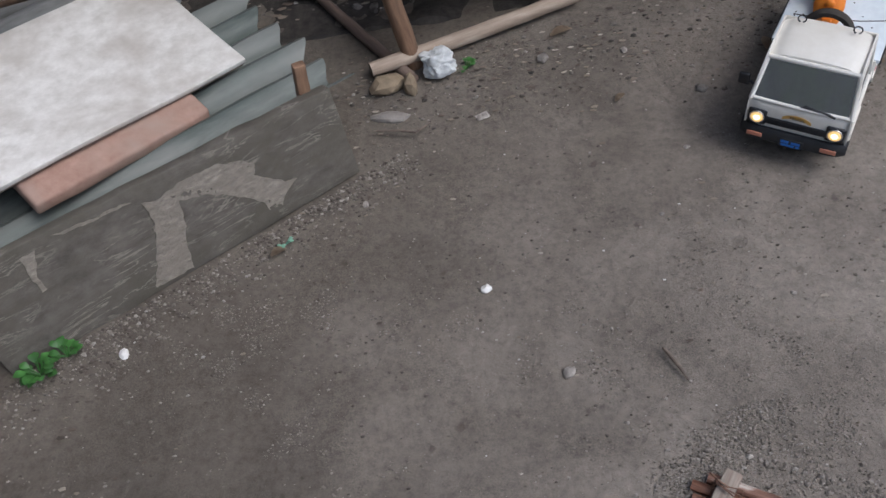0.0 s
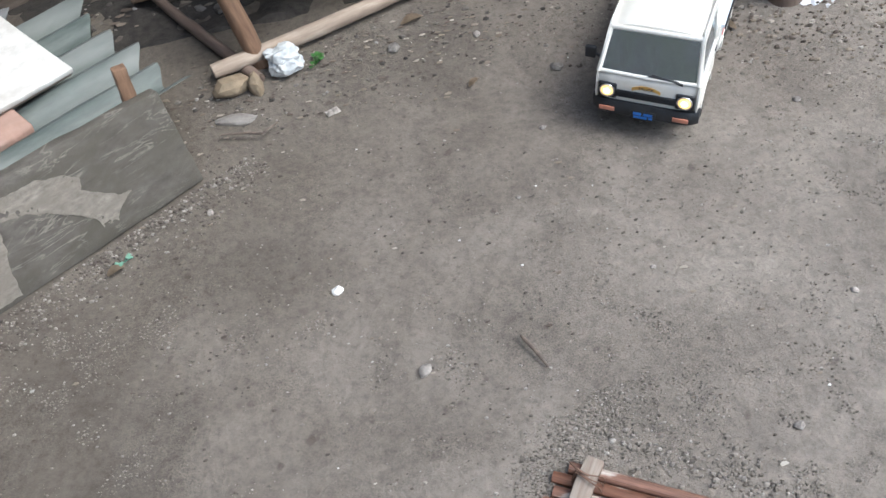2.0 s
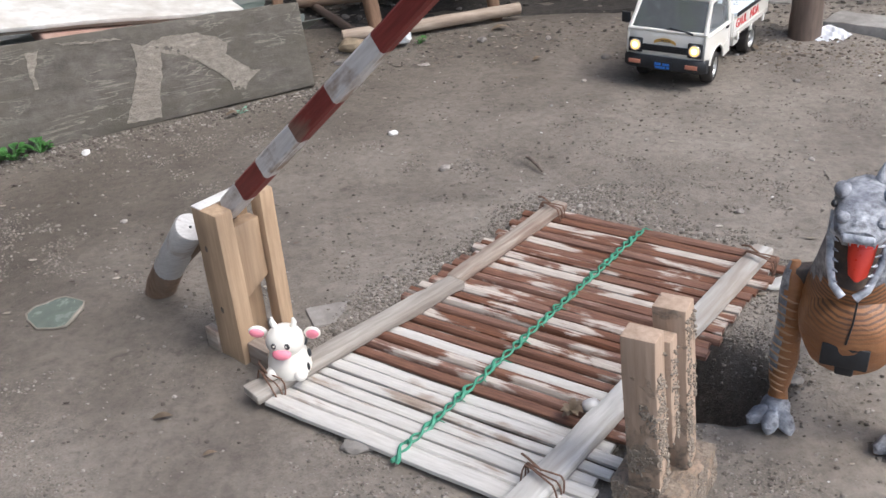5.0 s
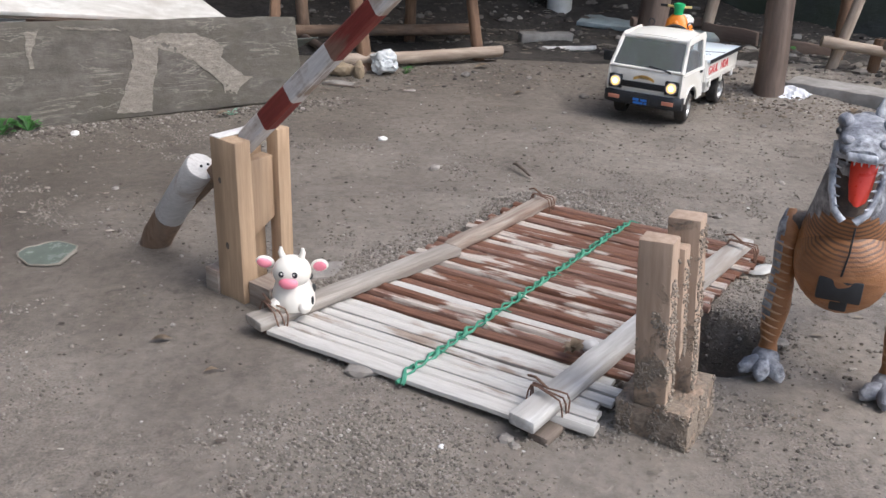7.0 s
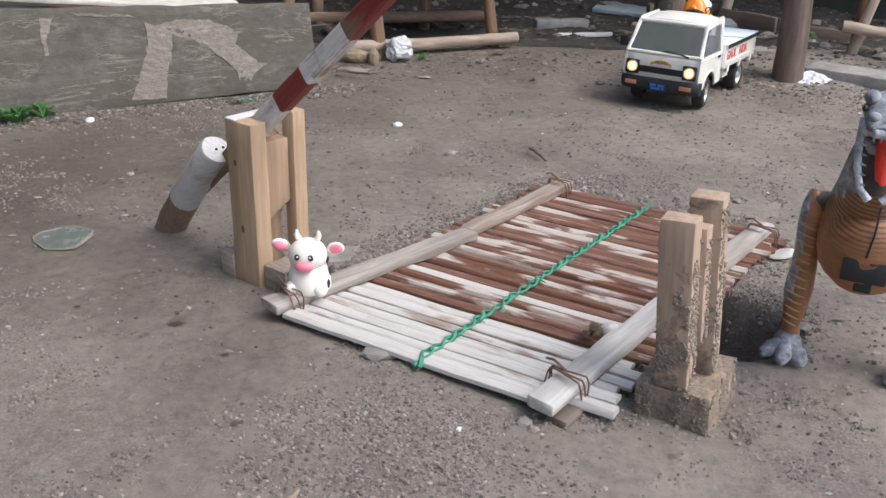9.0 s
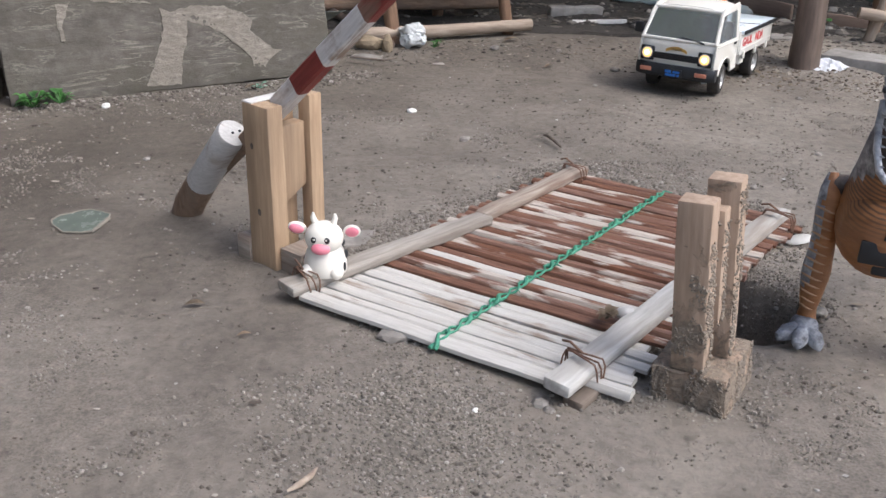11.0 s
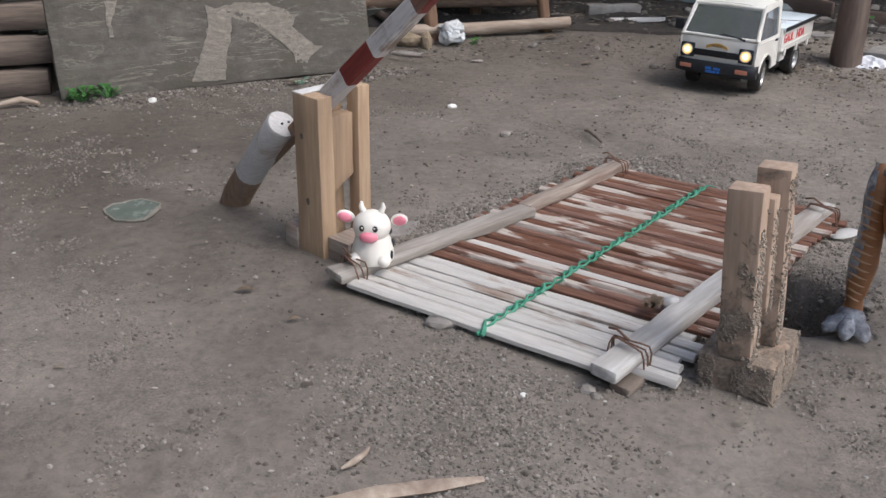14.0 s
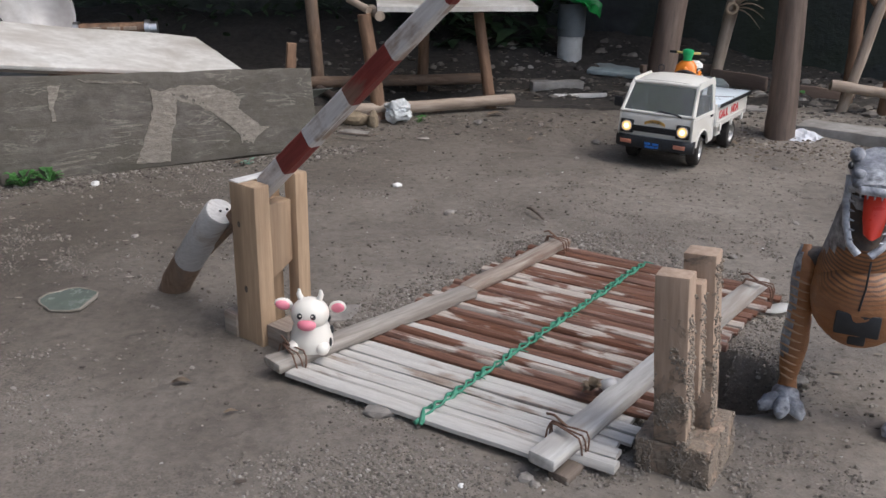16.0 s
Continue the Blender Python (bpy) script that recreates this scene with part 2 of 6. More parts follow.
worn_slat("slat_brown", (0.078, 0.034, 0.021), (0.225, 0.108, 0.066), (0.34, 0.285, 0.245), (0.56, 0.51, 0.45), 0.545, 0.60)
worn_slat("slat_pale", (0.20, 0.145, 0.11), (0.36, 0.30, 0.245), (0.43, 0.41, 0.375), (0.59, 0.57, 0.535), 0.34, 0.44)
worn_slat("white_paint_worn", (0.25, 0.185, 0.145), (0.42, 0.345, 0.285), (0.56, 0.535, 0.515), (0.74, 0.72, 0.70), 0.44, 0.51)
worn_slat("whitewash", (0.24, 0.205, 0.175), (0.40, 0.36, 0.32), (0.40, 0.39, 0.375), (0.56, 0.55, 0.535), 0.47, 0.55)
surf("mud", (0.17, 0.138, 0.108), (0.31, 0.262, 0.210), scale=200, rough=0.95)
surf("green_cord", (0.03, 0.17, 0.10), (0.09, 0.34, 0.22), scale=200, rough=0.55, relief=0.5)
surf("rusty_wire", (0.11, 0.06, 0.04), (0.22, 0.13, 0.09), scale=200, rough=0.8)
worn_slat("red_paint", (0.17, 0.095, 0.070), (0.27, 0.160, 0.125), (0.150, 0.022, 0.018), (0.255, 0.044, 0.036), 0.36, 0.42)
surf("white_chalk", (0.56, 0.54, 0.51), (0.72, 0.71, 0.68), scale=150, rough=0.8)
surf("bark", (0.15, 0.095, 0.06), (0.30, 0.205, 0.14), (0.20, 0.15, 0.115), scale=40, stretch=(4, 4, 1), rough=0.85, relief=0.8, depth=0.002, stain=12)
surf("bamboo_brown", (0.115, 0.084, 0.066), (0.215, 0.160, 0.128), (0.09, 0.065, 0.052), scale=30, stretch=(5, 5, 0.6), rough=0.6, relief=0.4, stain=6)
surf("pole_wood", (0.30, 0.235, 0.18), (0.48, 0.40, 0.32), (0.22, 0.165, 0.125), scale=30, stretch=(5, 5, 0.7), rough=0.8, relief=0.5, stain=9)
surf("leg_wood", (0.15, 0.085, 0.05), (0.30, 0.185, 0.115), (0.11, 0.068, 0.045), scale=30, stretch=(5, 5, 0.7), rough=0.75, relief=0.5, stain=9)
m = surf("old_plank", (0.064, 0.057, 0.048), (0.158, 0.143, 0.122), (0.090, 0.082, 0.064), scale=30, stretch=(0.9, 1, 1.7), rough=0.9, relief=1.0, depth=0.004, stain=9)
# pale fissures and scuffs that run along the plank
nt = m.node_tree
b = nt.nodes["Principled BSDF"]
old = b.inputs["Base Color"].links[0].from_socket
v = coords(nt, (4, 4, 22))
fis = mathn(nt, "ABSOLUTE", mathn(nt, "SUBTRACT", nz(nt, v, 2.2, 5, 0.62, 0.6), 0.5))
fr = ramp(nt, [(0.0, (1, 1, 1)), (0.022, (0, 0, 0))])
nt.links.new(fis, fr.inputs[0])
where = ramp(nt, [(0.46, (0, 0, 0)), (0.58, (1, 1, 1))])
nt.links.new(nz(nt, coords(nt), 9, 4, 0.6), where.inputs[0])
nt.links.new(mix(nt, mathn(nt, "MULTIPLY", mathn(nt, "MULTIPLY", fr.outputs[0], where.outputs[0]), 0.8), old, (0.26, 0.236, 0.20)), b.inputs["Base Color"])
surf("mortar", (0.155, 0.137, 0.114), (0.33, 0.298, 0.252), (0.21, 0.186, 0.154), scale=70, stretch=(1, 1, 2), rough=0.95, relief=1.0, depth=0.004, stain=18)
surf("plywood_white", (0.50, 0.485, 0.45), (0.74, 0.73, 0.70), (0.40, 0.37, 0.33), scale=36, stretch=(1.4, 1, 1), rough=0.6, relief=0.25, stain=6)
surf("ply_edge", (0.14, 0.11, 0.085), (0.30, 0.25, 0.20), scale=60, stretch=(1, 1, 30), rough=0.9)
surf("terracotta", (0.30, 0.180, 0.138), (0.42, 0.275, 0.22), (0.36, 0.27, 0.225), scale=50, rough=0.9, relief=0.4, stain=9)
surf("tin_green", (0.060, 0.078, 0.070), (0.125, 0.148, 0.136), (0.19, 0.20, 0.188), scale=40, stretch=(0.5, 2, 2), rough=0.5, relief=0.3, stain=7)
surf("tin_grey", (0.16, 0.165, 0.165), (0.30, 0.31, 0.31), (0.12, 0.12, 0.12), scale=40, stretch=(0.5, 2, 2), rough=0.5, relief=0.3, stain=7)
surf("stone_grey", (0.17, 0.155, 0.14), (0.36, 0.335, 0.305), (0.12, 0.105, 0.095), scale=40, rough=0.9, relief=0.8, depth=0.002, stain=10)
surf("stone_brown", (0.15, 0.115, 0.075), (0.31, 0.245, 0.165), scale=40, rough=0.9, relief=0.8, depth=0.002)
surf("slab_concrete", (0.24, 0.228, 0.21), (0.40, 0.38, 0.355), (0.16, 0.148, 0.134), scale=45, rough=0.9, relief=0.6, depth=0.002, stain=7)
surf("blue_board", (0.25, 0.32, 0.34), (0.40, 0.475, 0.495), (0.24, 0.25, 0.24), scale=40, rough=0.75, relief=0.3, stain=9)
surf("brown_board", (0.15, 0.105, 0.082), (0.225, 0.165, 0.13), scale=30, stretch=(0.8, 6, 6), rough=0.8, relief=0.3)
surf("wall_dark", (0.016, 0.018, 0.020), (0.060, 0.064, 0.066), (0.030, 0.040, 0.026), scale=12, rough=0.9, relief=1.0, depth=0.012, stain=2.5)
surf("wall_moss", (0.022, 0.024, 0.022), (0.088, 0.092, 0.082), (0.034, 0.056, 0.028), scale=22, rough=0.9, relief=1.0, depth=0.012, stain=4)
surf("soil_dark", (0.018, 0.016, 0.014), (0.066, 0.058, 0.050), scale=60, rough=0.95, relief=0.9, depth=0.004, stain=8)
surf("leaf_green", (0.028, 0.095, 0.018), (0.065, 0.19, 0.04), scale=60, rough=0.5, relief=0.3, vary=0.4)
surf("leaf_dark", (0.030, 0.056, 0.024), (0.078, 0.125, 0.058), scale=60, rough=0.6, relief=0.3)
surf("leaf_pale", (0.13, 0.30, 0.20), (0.24, 0.44, 0.33), scale=60, rough=0.6)
surf("leaf_dry", (0.20, 0.150, 0.10), (0.38, 0.30, 0.215), scale=60, rough=0.8, vary=0.4)
surf("cotton", (0.46, 0.48, 0.48), (0.66, 0.68, 0.68), scale=90, rough=0.95, relief=0.35, depth=0.002)
surf("paper_white", (0.58, 0.60, 0.64), (0.78, 0.79, 0.82), scale=40, rough=0.8)
surf("shell_white", (0.70, 0.69, 0.66), (0.84, 0.83, 0.80), scale=60, rough=0.5)
surf("pvc_white", (0.50, 0.505, 0.49), (0.66, 0.67, 0.65), (0.34, 0.34, 0.31), scale=30, rough=0.5, relief=0.1, stain=14)
surf("pvc_grey", (0.135, 0.15, 0.16), (0.19, 0.21, 0.22), scale=30, rough=0.5, relief=0.1)
surf("green_plastic", (0.015, 0.19, 0.035), (0.03, 0.31, 0.07), scale=30, rough=0.35, relief=0.2)
surf("steel", (0.50, 0.51, 0.52), (0.66, 0.67, 0.68), scale=80, rough=0.35, metal=1.0, relief=0.1)
surf("enamel", (0.44, 0.43, 0.42), (0.60, 0.595, 0.585), (0.33, 0.31, 0.30), scale=40, rough=0.35, relief=0.1, stain=9)

# toys
surf("truck_white", (0.73, 0.71, 0.65), (0.79, 0.775, 0.725), (0.68, 0.655, 0.59), scale=60, rough=0.38, relief=0.05, stain=12, rough_var=0.08)
surf("black_plastic", (0.012, 0.013, 0.015), (0.024, 0.026, 0.03), scale=90, rough=0.5, relief=0.15)
surf("rubber", (0.018, 0.017, 0.016), (0.055, 0.048, 0.042), scale=90, rough=0.85, relief=0.4)
surf("rim_silver", (0.50, 0.50, 0.49), (0.62, 0.62, 0.61), scale=60, rough=0.35, metal=0.8, relief=0.05)
surf("bed_board", (0.60, 0.68, 0.74), (0.72, 0.79, 0.83), (0.58, 0.64, 0.68), scale=60, rough=0.6, relief=0.2, stain=20)
surf("orange_plastic", (0.80, 0.22, 0.02), (0.88, 0.29, 0.035), scale=40, rough=0.3, relief=0.05, rough_var=0.08)
surf("white_plastic", (0.80, 0.79, 0.75), (0.85, 0.84, 0.81), scale=40, rough=0.35, relief=0.05, rough_var=0.08)
surf("green_toy", (0.02, 0.36, 0.10), (0.03, 0.48, 0.17), scale=40, rough=0.35, relief=0.05)
surf("yellow_toy", (0.60, 0.47, 0.16), (0.70, 0.56, 0.22), scale=40, rough=0.4, relief=0.05)
surf("lettering_red", (0.55, 0.05, 0.05), (0.66, 0.08, 0.08), scale=60, rough=0.5, relief=0)
surf("plate_blue", (0.02, 0.11, 0.45), (0.04, 0.22, 0.65), scale=60, rough=0.4, relief=0)
surf("amber", (0.50, 0.20, 0.13), (0.60, 0.26, 0.17), scale=60, rough=0.3, relief=0)
surf("gold_badge", (0.52, 0.30, 0.07), (0.66, 0.42, 0.13), scale=60, rough=0.5, relief=0)
surf("cow_white", (0.78, 0.74, 0.66), (0.84, 0.81, 0.74), scale=40, rough=0.4, relief=0.05)
surf("cow_pink", (0.80, 0.22, 0.30), (0.86, 0.32, 0.39), scale=40, rough=0.4, relief=0.05)
m = surf("dino_orange", (0.27, 0.115, 0.042), (0.43, 0.205, 0.085), (0.22, 0.10, 0.045), scale=70, stretch=(1, 1, 3), rough=0.45, relief=0.6, depth=0.002, stain=10)
surf("dino_grey", (0.014, 0.016, 0.024), (0.62, 0.64, 0.68), (0.13, 0.135, 0.16), scale=110, rough=0.5, relief=0.8, depth=0.003, stain=30)
# skin folds ring the throat
nt = m.node_tree
b = nt.nodes["Principled BSDF"]
old = b.inputs["Base Color"].links[0].from_socket
tc = nt.nodes.new("ShaderNodeTexCoord")
ds = nt.nodes.new("ShaderNodeVectorMath")
ds.operation = "DISTANCE"
ds.inputs[1].default_value = (-0.0125, -0.028, 0.192)
wob = nt.nodes.new("ShaderNodeTexNoise")
wob.inputs["Scale"].default_value = 60
nt.links.new(tc.outputs["Object"], ds.inputs[0])
nt.links.new(tc.outputs["Object"], wob.inputs["Vector"])
ph = mathn(nt, "ADD", mathn(nt, "MULTIPLY", ds.outputs["Value"], 1700.0), mathn(nt, "MULTIPLY", wob.outputs["Fac"], 5.0))
ln = ramp(nt, [(0.45, (0, 0, 0)), (0.80, (1, 1, 1))])
nt.links.new(mathn(nt, "ADD", mathn(nt, "MULTIPLY", mathn(nt, "SINE", ph), 0.5), 0.5), ln.inputs[0])
nearby = ramp(nt, [(0.055, (1, 1, 1)), (0.075, (0, 0, 0))])
nt.links.new(ds.outputs["Value"], nearby.inputs[0])
nt.links.new(mix(nt, mathn(nt, "MULTIPLY", mathn(nt, "MULTIPLY", ln.outputs[0], nearby.outputs[0]), 0.75), old, (0.07, 0.045, 0.035)), b.inputs["Base Color"])
surf("dino_dark", (0.035, 0.03, 0.03), (0.12, 0.085, 0.06), scale=90, rough=0.5, relief=0.8, depth=0.002)
surf("dino_scale", (0.40, 0.24, 0.13), (0.55, 0.36, 0.22), scale=60, rough=0.45, relief=0.3)
surf("dino_bone", (0.40, 0.43, 0.49), (0.66, 0.68, 0.72), (0.10, 0.11, 0.14), scale=120, rough=0.45, relief=0.6, depth=0.0015, stain=70)
surf("tongue", (0.60, 0.035, 0.02), (0.72, 0.07, 0.035), scale=40, rough=0.3, relief=0.1)

m, nt, b = base_mat("side_glass", 0.03)
b.inputs["Base Color"].default_value = (0.70, 0.76, 0.80, 1)
b.inputs["Transmission Weight"].default_value = 0.9
b.inputs["IOR"].default_value = 1.6
# windscreen: mostly metallic and pale, to boost the sky reflection past plain glass
m, nt, b = base_mat("car_glass", 0.03)
b.inputs["Base Color"].default_value = (0.90, 0.95, 0.98, 1)
b.inputs["Transmission Weight"].default_value = 0.9
b.inputs["IOR"].default_value = 2.4
b.inputs["Metallic"].default_value = 0.85
b.inputs["Coat Weight"].default_value = 1.0
b.inputs["Coat Roughness"].default_value = 0.02
surf("sea_glass", (0.105, 0.125, 0.105), (0.165, 0.19, 0.165), scale=50, rough=0.25, relief=0.2)
m, nt, b = base_mat("headlight", 0.3)
b.inputs["Base Color"].default_value = (1, 0.85, 0.5, 1)
b.inputs["Emission Color"].default_value = (1, 0.55, 0.13, 1)
b.inputs["Emission Strength"].default_value = 0.7
m, nt, b = base_mat("headlight_core", 0.3)
b.inputs["Emission Color"].default_value = (1, 0.80, 0.42, 1)
b.inputs["Emission Strength"].default_value = 2.2


# ---- mesh helpers ----
def thing(name, m, label, category="", group="", kind=""):
    e = new(name)
    e.empty_display_size = 0.02
    e.matrix_world = m
    return tagged(e, label, category, group, kind)


def mesh_of(bm, name, materials, smooth=True):
    me = bpy.data.meshes.new(name)
    bm.normal_update()
    bm.to_mesh(me)
    bm.free()
    for mm in ([materials] if isinstance(materials, str) else materials):
        me.materials.append(MATS[mm])
    if smooth:
        for p in me.polygons:
            p.use_smooth = True
        me.set_sharp_from_angle(angle=radians(38))
    return me


def part(name, bm, material, parent=None, label="", m=None, smooth=True):
    ob = new(name, mesh_of(bm, name, material, smooth))
    if parent:
        ob.parent = parent
    if m is not None:
        ob.matrix_basis = m
    return tagged(ob, label) if label else ob


def lone(name, bm, material, label, category="", group="", kind="", m=None, smooth=True):
    """A thing that is one mesh."""
    ob = part(name, bm, material, None, "", m, smooth)
    return tagged(ob, label, category, group, kind)


def box(bm, lo, hi, bev=0.0, m=None, seg=2, mat=0):
    lo, hi = Vector(lo), Vector(hi)
    r = bmesh.ops.create_cube(bm, size=1.0)
    vs = r["verts"]
    for vv in vs:
        vv.co = Vector([(lo[i] + hi[i]) / 2 + vv.co[i] * (hi[i] - lo[i]) for i in range(3)])
    fs = {f for vv in vs for f in vv.link_faces}
    if bev:
        es = list({e for vv in vs for e in vv.link_edges})
        out = bmesh.ops.bevel(bm, geom=es, offset=bev, segments=seg, affect="EDGES", profile=0.5)
        vs = list({vv for f in out["faces"] for vv in f.verts} | {vv for vv in vs if vv.is_valid})
        fs = {f for vv in vs for f in vv.link_faces}
    for f in fs:
        f.material_index = mat
    if m is not None:
        bmesh.ops.transform(bm, matrix=m, verts=vs)
    return vs


def rough_up(bm, amp, freq, seed=0):
    """Uneven edges and faces."""
    for vv in bm.verts:
        p = vv.co * freq + Vector((seed * 3.7, seed * 1.3, seed * 2.1))
        vv.co += noise.noise_vector(p) * amp


def cut_up(bm, length):
    """Divide long edges, so that roughening has something to move."""
    for _ in range(4):
        es = [e for e in bm.edges if e.calc_length() > length]
        if not es:
            return
        bmesh.ops.subdivide_edges(bm, edges=es, cuts=1, use_grid_fill=True)


def tube(bm, pts, radii, seg=12, cap=True, mat=0, flat=1.0):
    """A round bar along pts, with a radius at each."""
    pts = [Vector(p) for p in pts]
    if isinstance(radii, (int, float)):
        radii = [radii] * len(pts)
    rings = []
    a = None
    for i, p in enumerate(pts):
        d = (pts[min(i + 1, len(pts) - 1)] - pts[max(i - 1, 0)]).normalized()
        if a is None:
            a = d.cross(Vector((0, 0, 1)))
        else:
            a = a - d * a.dot(d)
        if a.length < 1e-3:
            a = d.cross(Vector((1, 0, 0)))
        a.normalize()
        c = d.cross(a).normalized()
        rings.append([bm.verts.new(p + (a * math.cos(k * math.tau / seg) + c * flat * math.sin(k * math.tau / seg)) * radii[i]) for k in range(seg)])
    for r0, r1 in zip(rings, rings[1:]):
        for k in range(seg):
            f = bm.faces.new((r0[k], r0[(k + 1) % seg], r1[(k + 1) % seg], r1[k]))
            f.material_index = mat
    if cap:
        for r in (rings[0], rings[-1]):
            f = bm.faces.new(r)
            f.material_index = mat
    bmesh.ops.recalc_face_normals(bm, faces=bm.faces[:])
    return [vv for r in rings for vv in r]


def loft(bm, rings, closed=True, cap=True, mat=0):
    """Skin through rings of points."""
    vr = [[bm.verts.new(p) for p in r] for r in rings]
    n = len(vr[0])
    for r0, r1 in zip(vr, vr[1:]):
        for k in range(n if closed else n - 1):
            f = bm.faces.new((r0[k], r0[(k + 1) % n], r1[(k + 1) % n], r1[k]))
            f.material_index = mat
    if cap:
        for r in (vr[0], vr[-1]):
            f = bm.faces.new(r)
            f.material_index = mat
    bmesh.ops.recalc_face_normals(bm, faces=bm.faces[:])
    return vr


def ball(bm, c, r, u=14, v=10, m=None, mat=0):
    out = bmesh.ops.create_uvsphere(bm, u_segments=u, v_segments=v, radius=1.0)
    rr = (r, r, r) if isinstance(r, (int, float)) else r
    mm = Matrix.Translation(c) @ (m or Matrix()) @ Matrix.Diagonal((*rr, 1))
    bmesh.ops.transform(bm, matrix=mm, verts=out["verts"])
    for f in {f for vv in out["verts"] for f in vv.link_faces}:
        f.material_index = mat
    return out["verts"]


def disc(bm, p, q, r, seg=18, r2=None, mat=0):
    return tube(bm, [p, q], [r, r if r2 is None else r2], seg, True, mat)


def prism(bm, outline, depth, m=None, mat=0):
    """A flat outline (x, y), given a thickness along z."""
    a = [bm.verts.new((x, y, 0)) for x, y in outline]
    c = [bm.verts.new((x, y, depth)) for x, y in outline]
    fs = [bm.faces.new(a), bm.faces.new(c)]
    for k in range(len(a)):
        fs.append(bm.faces.new((a[k], a[(k + 1) % len(a)], c[(k + 1) % len(a)], c[k])))
    for f in fs:
        f.material_index = mat
    bmesh.ops.recalc_face_normals(bm, faces=bm.faces[:])
    if m is not None:
        bmesh.ops.transform(bm, matrix=m, verts=a + c)
    return a + c


def axes(o, x, y=None, z=None):
    """A frame at o with x along x, and z up as far as it can be."""
    x = Vector(x).normalized()
    z = Vector(z or (0, 0, 1))
    y = z.cross(x).normalized()
    z = x.cross(y).normalized()
    return Matrix(((x[0], y[0], z[0], o[0]), (x[1], y[1], z[1], o[1]), (x[2], y[2], z[2], o[2]), (0, 0, 0, 1)))


def smooth01(a, b, t):
    t = max(0.0, min(1.0, (t - a) / (b - a)))
    return t * t * (3 - 2 * t)


# ---- ground ----
def pit(x, y):
    """The hollow dug under the bridge and open beside it."""
    p, q = Vector((0.22, 0.400)), Vector((0.372, 0.246))
    d = (q - p)
    t = max(0.0, min(1.0, ((x - p.x) * d.x + (y - p.y) * d.y) / d.length_squared))
    c = p + d * t
    r = math.hypot(x - c.x, y - c.y)
    # shallow bed under the strips
    a, k = (0.352 * (x + 0.030) - 0.283 * (y - 0.222)) / 0.115, ((x + 0.030) * 0.62 + (y - 0.222) * 0.78)
    bed = 0.026 * smooth01(0.06, 0.20, a) * (1 - smooth01(0.80, 0.94, a)) * smooth01(0.012, 0.03, k - 0.029 * a) * (1 - smooth01(0.41, 0.43, k))
    return bed + 0.115 * (1 - smooth01(0.046, 0.068, r)) + 0.008 * (1 - smooth01(0.06, 0.090, r)) * smooth01(0.3, 0.42, x)


def ground_z(x, y):
    z = 0.004 + 0.026 * smooth01(1.12, 1.42, y) + 0.05 * smooth01(1.6, 2.4, y)
    z += 0.004 * noise.noise((x * 3.1, y * 3.1, 0.3)) + 0.0018 * noise.noise((x * 11, y * 11, 4.2))
    # a worn track where the wheels go, and a low bank of loose soil beside the bridge
    z += 0.006 * math.exp(-(((x - 0.16) / 0.16) ** 2 + ((y - 0.60) / 0.05) ** 2))
    z += 0.012 * smooth01(0.62, 0.9, x) * smooth01(1.0, 1.2, y)
    return z


def axis(lo, hi, fine, far, grow=1.35):
    a = list(np.arange(lo, hi, fine))
    step, p = fine, a[-1]
    while p < far:
        step *= grow
        p += step
        a.append(p)
    step, p = fine, a[0]
    while p > -far:
        step *= grow
        p -= step
        a.insert(0, p)
    return a


def build_ground():
    xs, ys = axis(-0.9, 1.35, 0.010, 120), axis(-0.25, 2.2, 0.010, 120)
    verts, faces = [], []
    for y in ys:
        for x in xs:
            z = ground_z(x, y) if abs(x) < 6 and abs(y) < 6 else 0.08 * (y > 0) + 0.004
            near = -1 < x < 1.5 and -0.4 < y < 2.3
            if near:
                z += 0.0022 * noise.noise((x * 38, y * 38, 1.0)) * (0.5 + noise.noise((x * 5, y * 5, 9.0)))
                k = pit(x, y)
                z -= k * (1 + 0.25 * noise.noise((x * 40, y * 40, 7.0)))
            verts.append((x, y, z))
    n = len(xs)
    for j in range(len(ys) - 1):
        for i in range(n - 1):
            a = j * n + i
            faces.append((a, a + 1, a + n + 1, a + n))
    me = bpy.data.meshes.new("ground")
    me.from_pydata(verts, [], faces)
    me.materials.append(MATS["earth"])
    for p in me.polygons:
        p.use_smooth = True
    tagged(new("ground", me), "damp trodden brown earth with grit and pebbles", "ground", kind="structure")


build_ground()


# ---- the bamboo bridge ----
BRIDGE_Z = 0.006


def left_line(t):
    return Vector((-0.030 + 0.290 * t, 0.222 + 0.345 * t, 0))


def right_line(t):
    return Vector((0.185 + 0.283 * t, 0.088 + 0.352 * t, 0))


def slat_mesh(seed, length, width, height):
    """A split bamboo strip along x, domed on top, slightly bowed, with ragged ends."""
    rnd = random.Random(seed)
    bm = bmesh.new()
    rings = []
    n = 7
    for i in range(n):
        s = i / (n - 1)
        x = length * s + (rnd.uniform(-0.002, 0.002) if i in (0, n - 1) else 0)
        w = width * (1 + rnd.uniform(-0.05, 0.05)) / 2
        dy, dz = rnd.uniform(-0.0006, 0.0006), rnd.uniform(-0.0006, 0.0006)
        prof = [(-1, 0), (-0.96, 0.55), (-0.6, 0.92), (0, 1), (0.6, 0.92), (0.96, 0.55), (1, 0)]
        rings.append([Vector((x, dy + w * a, dz + height * c)) for a, c in prof])
    loft(bm, rings)
    return bm


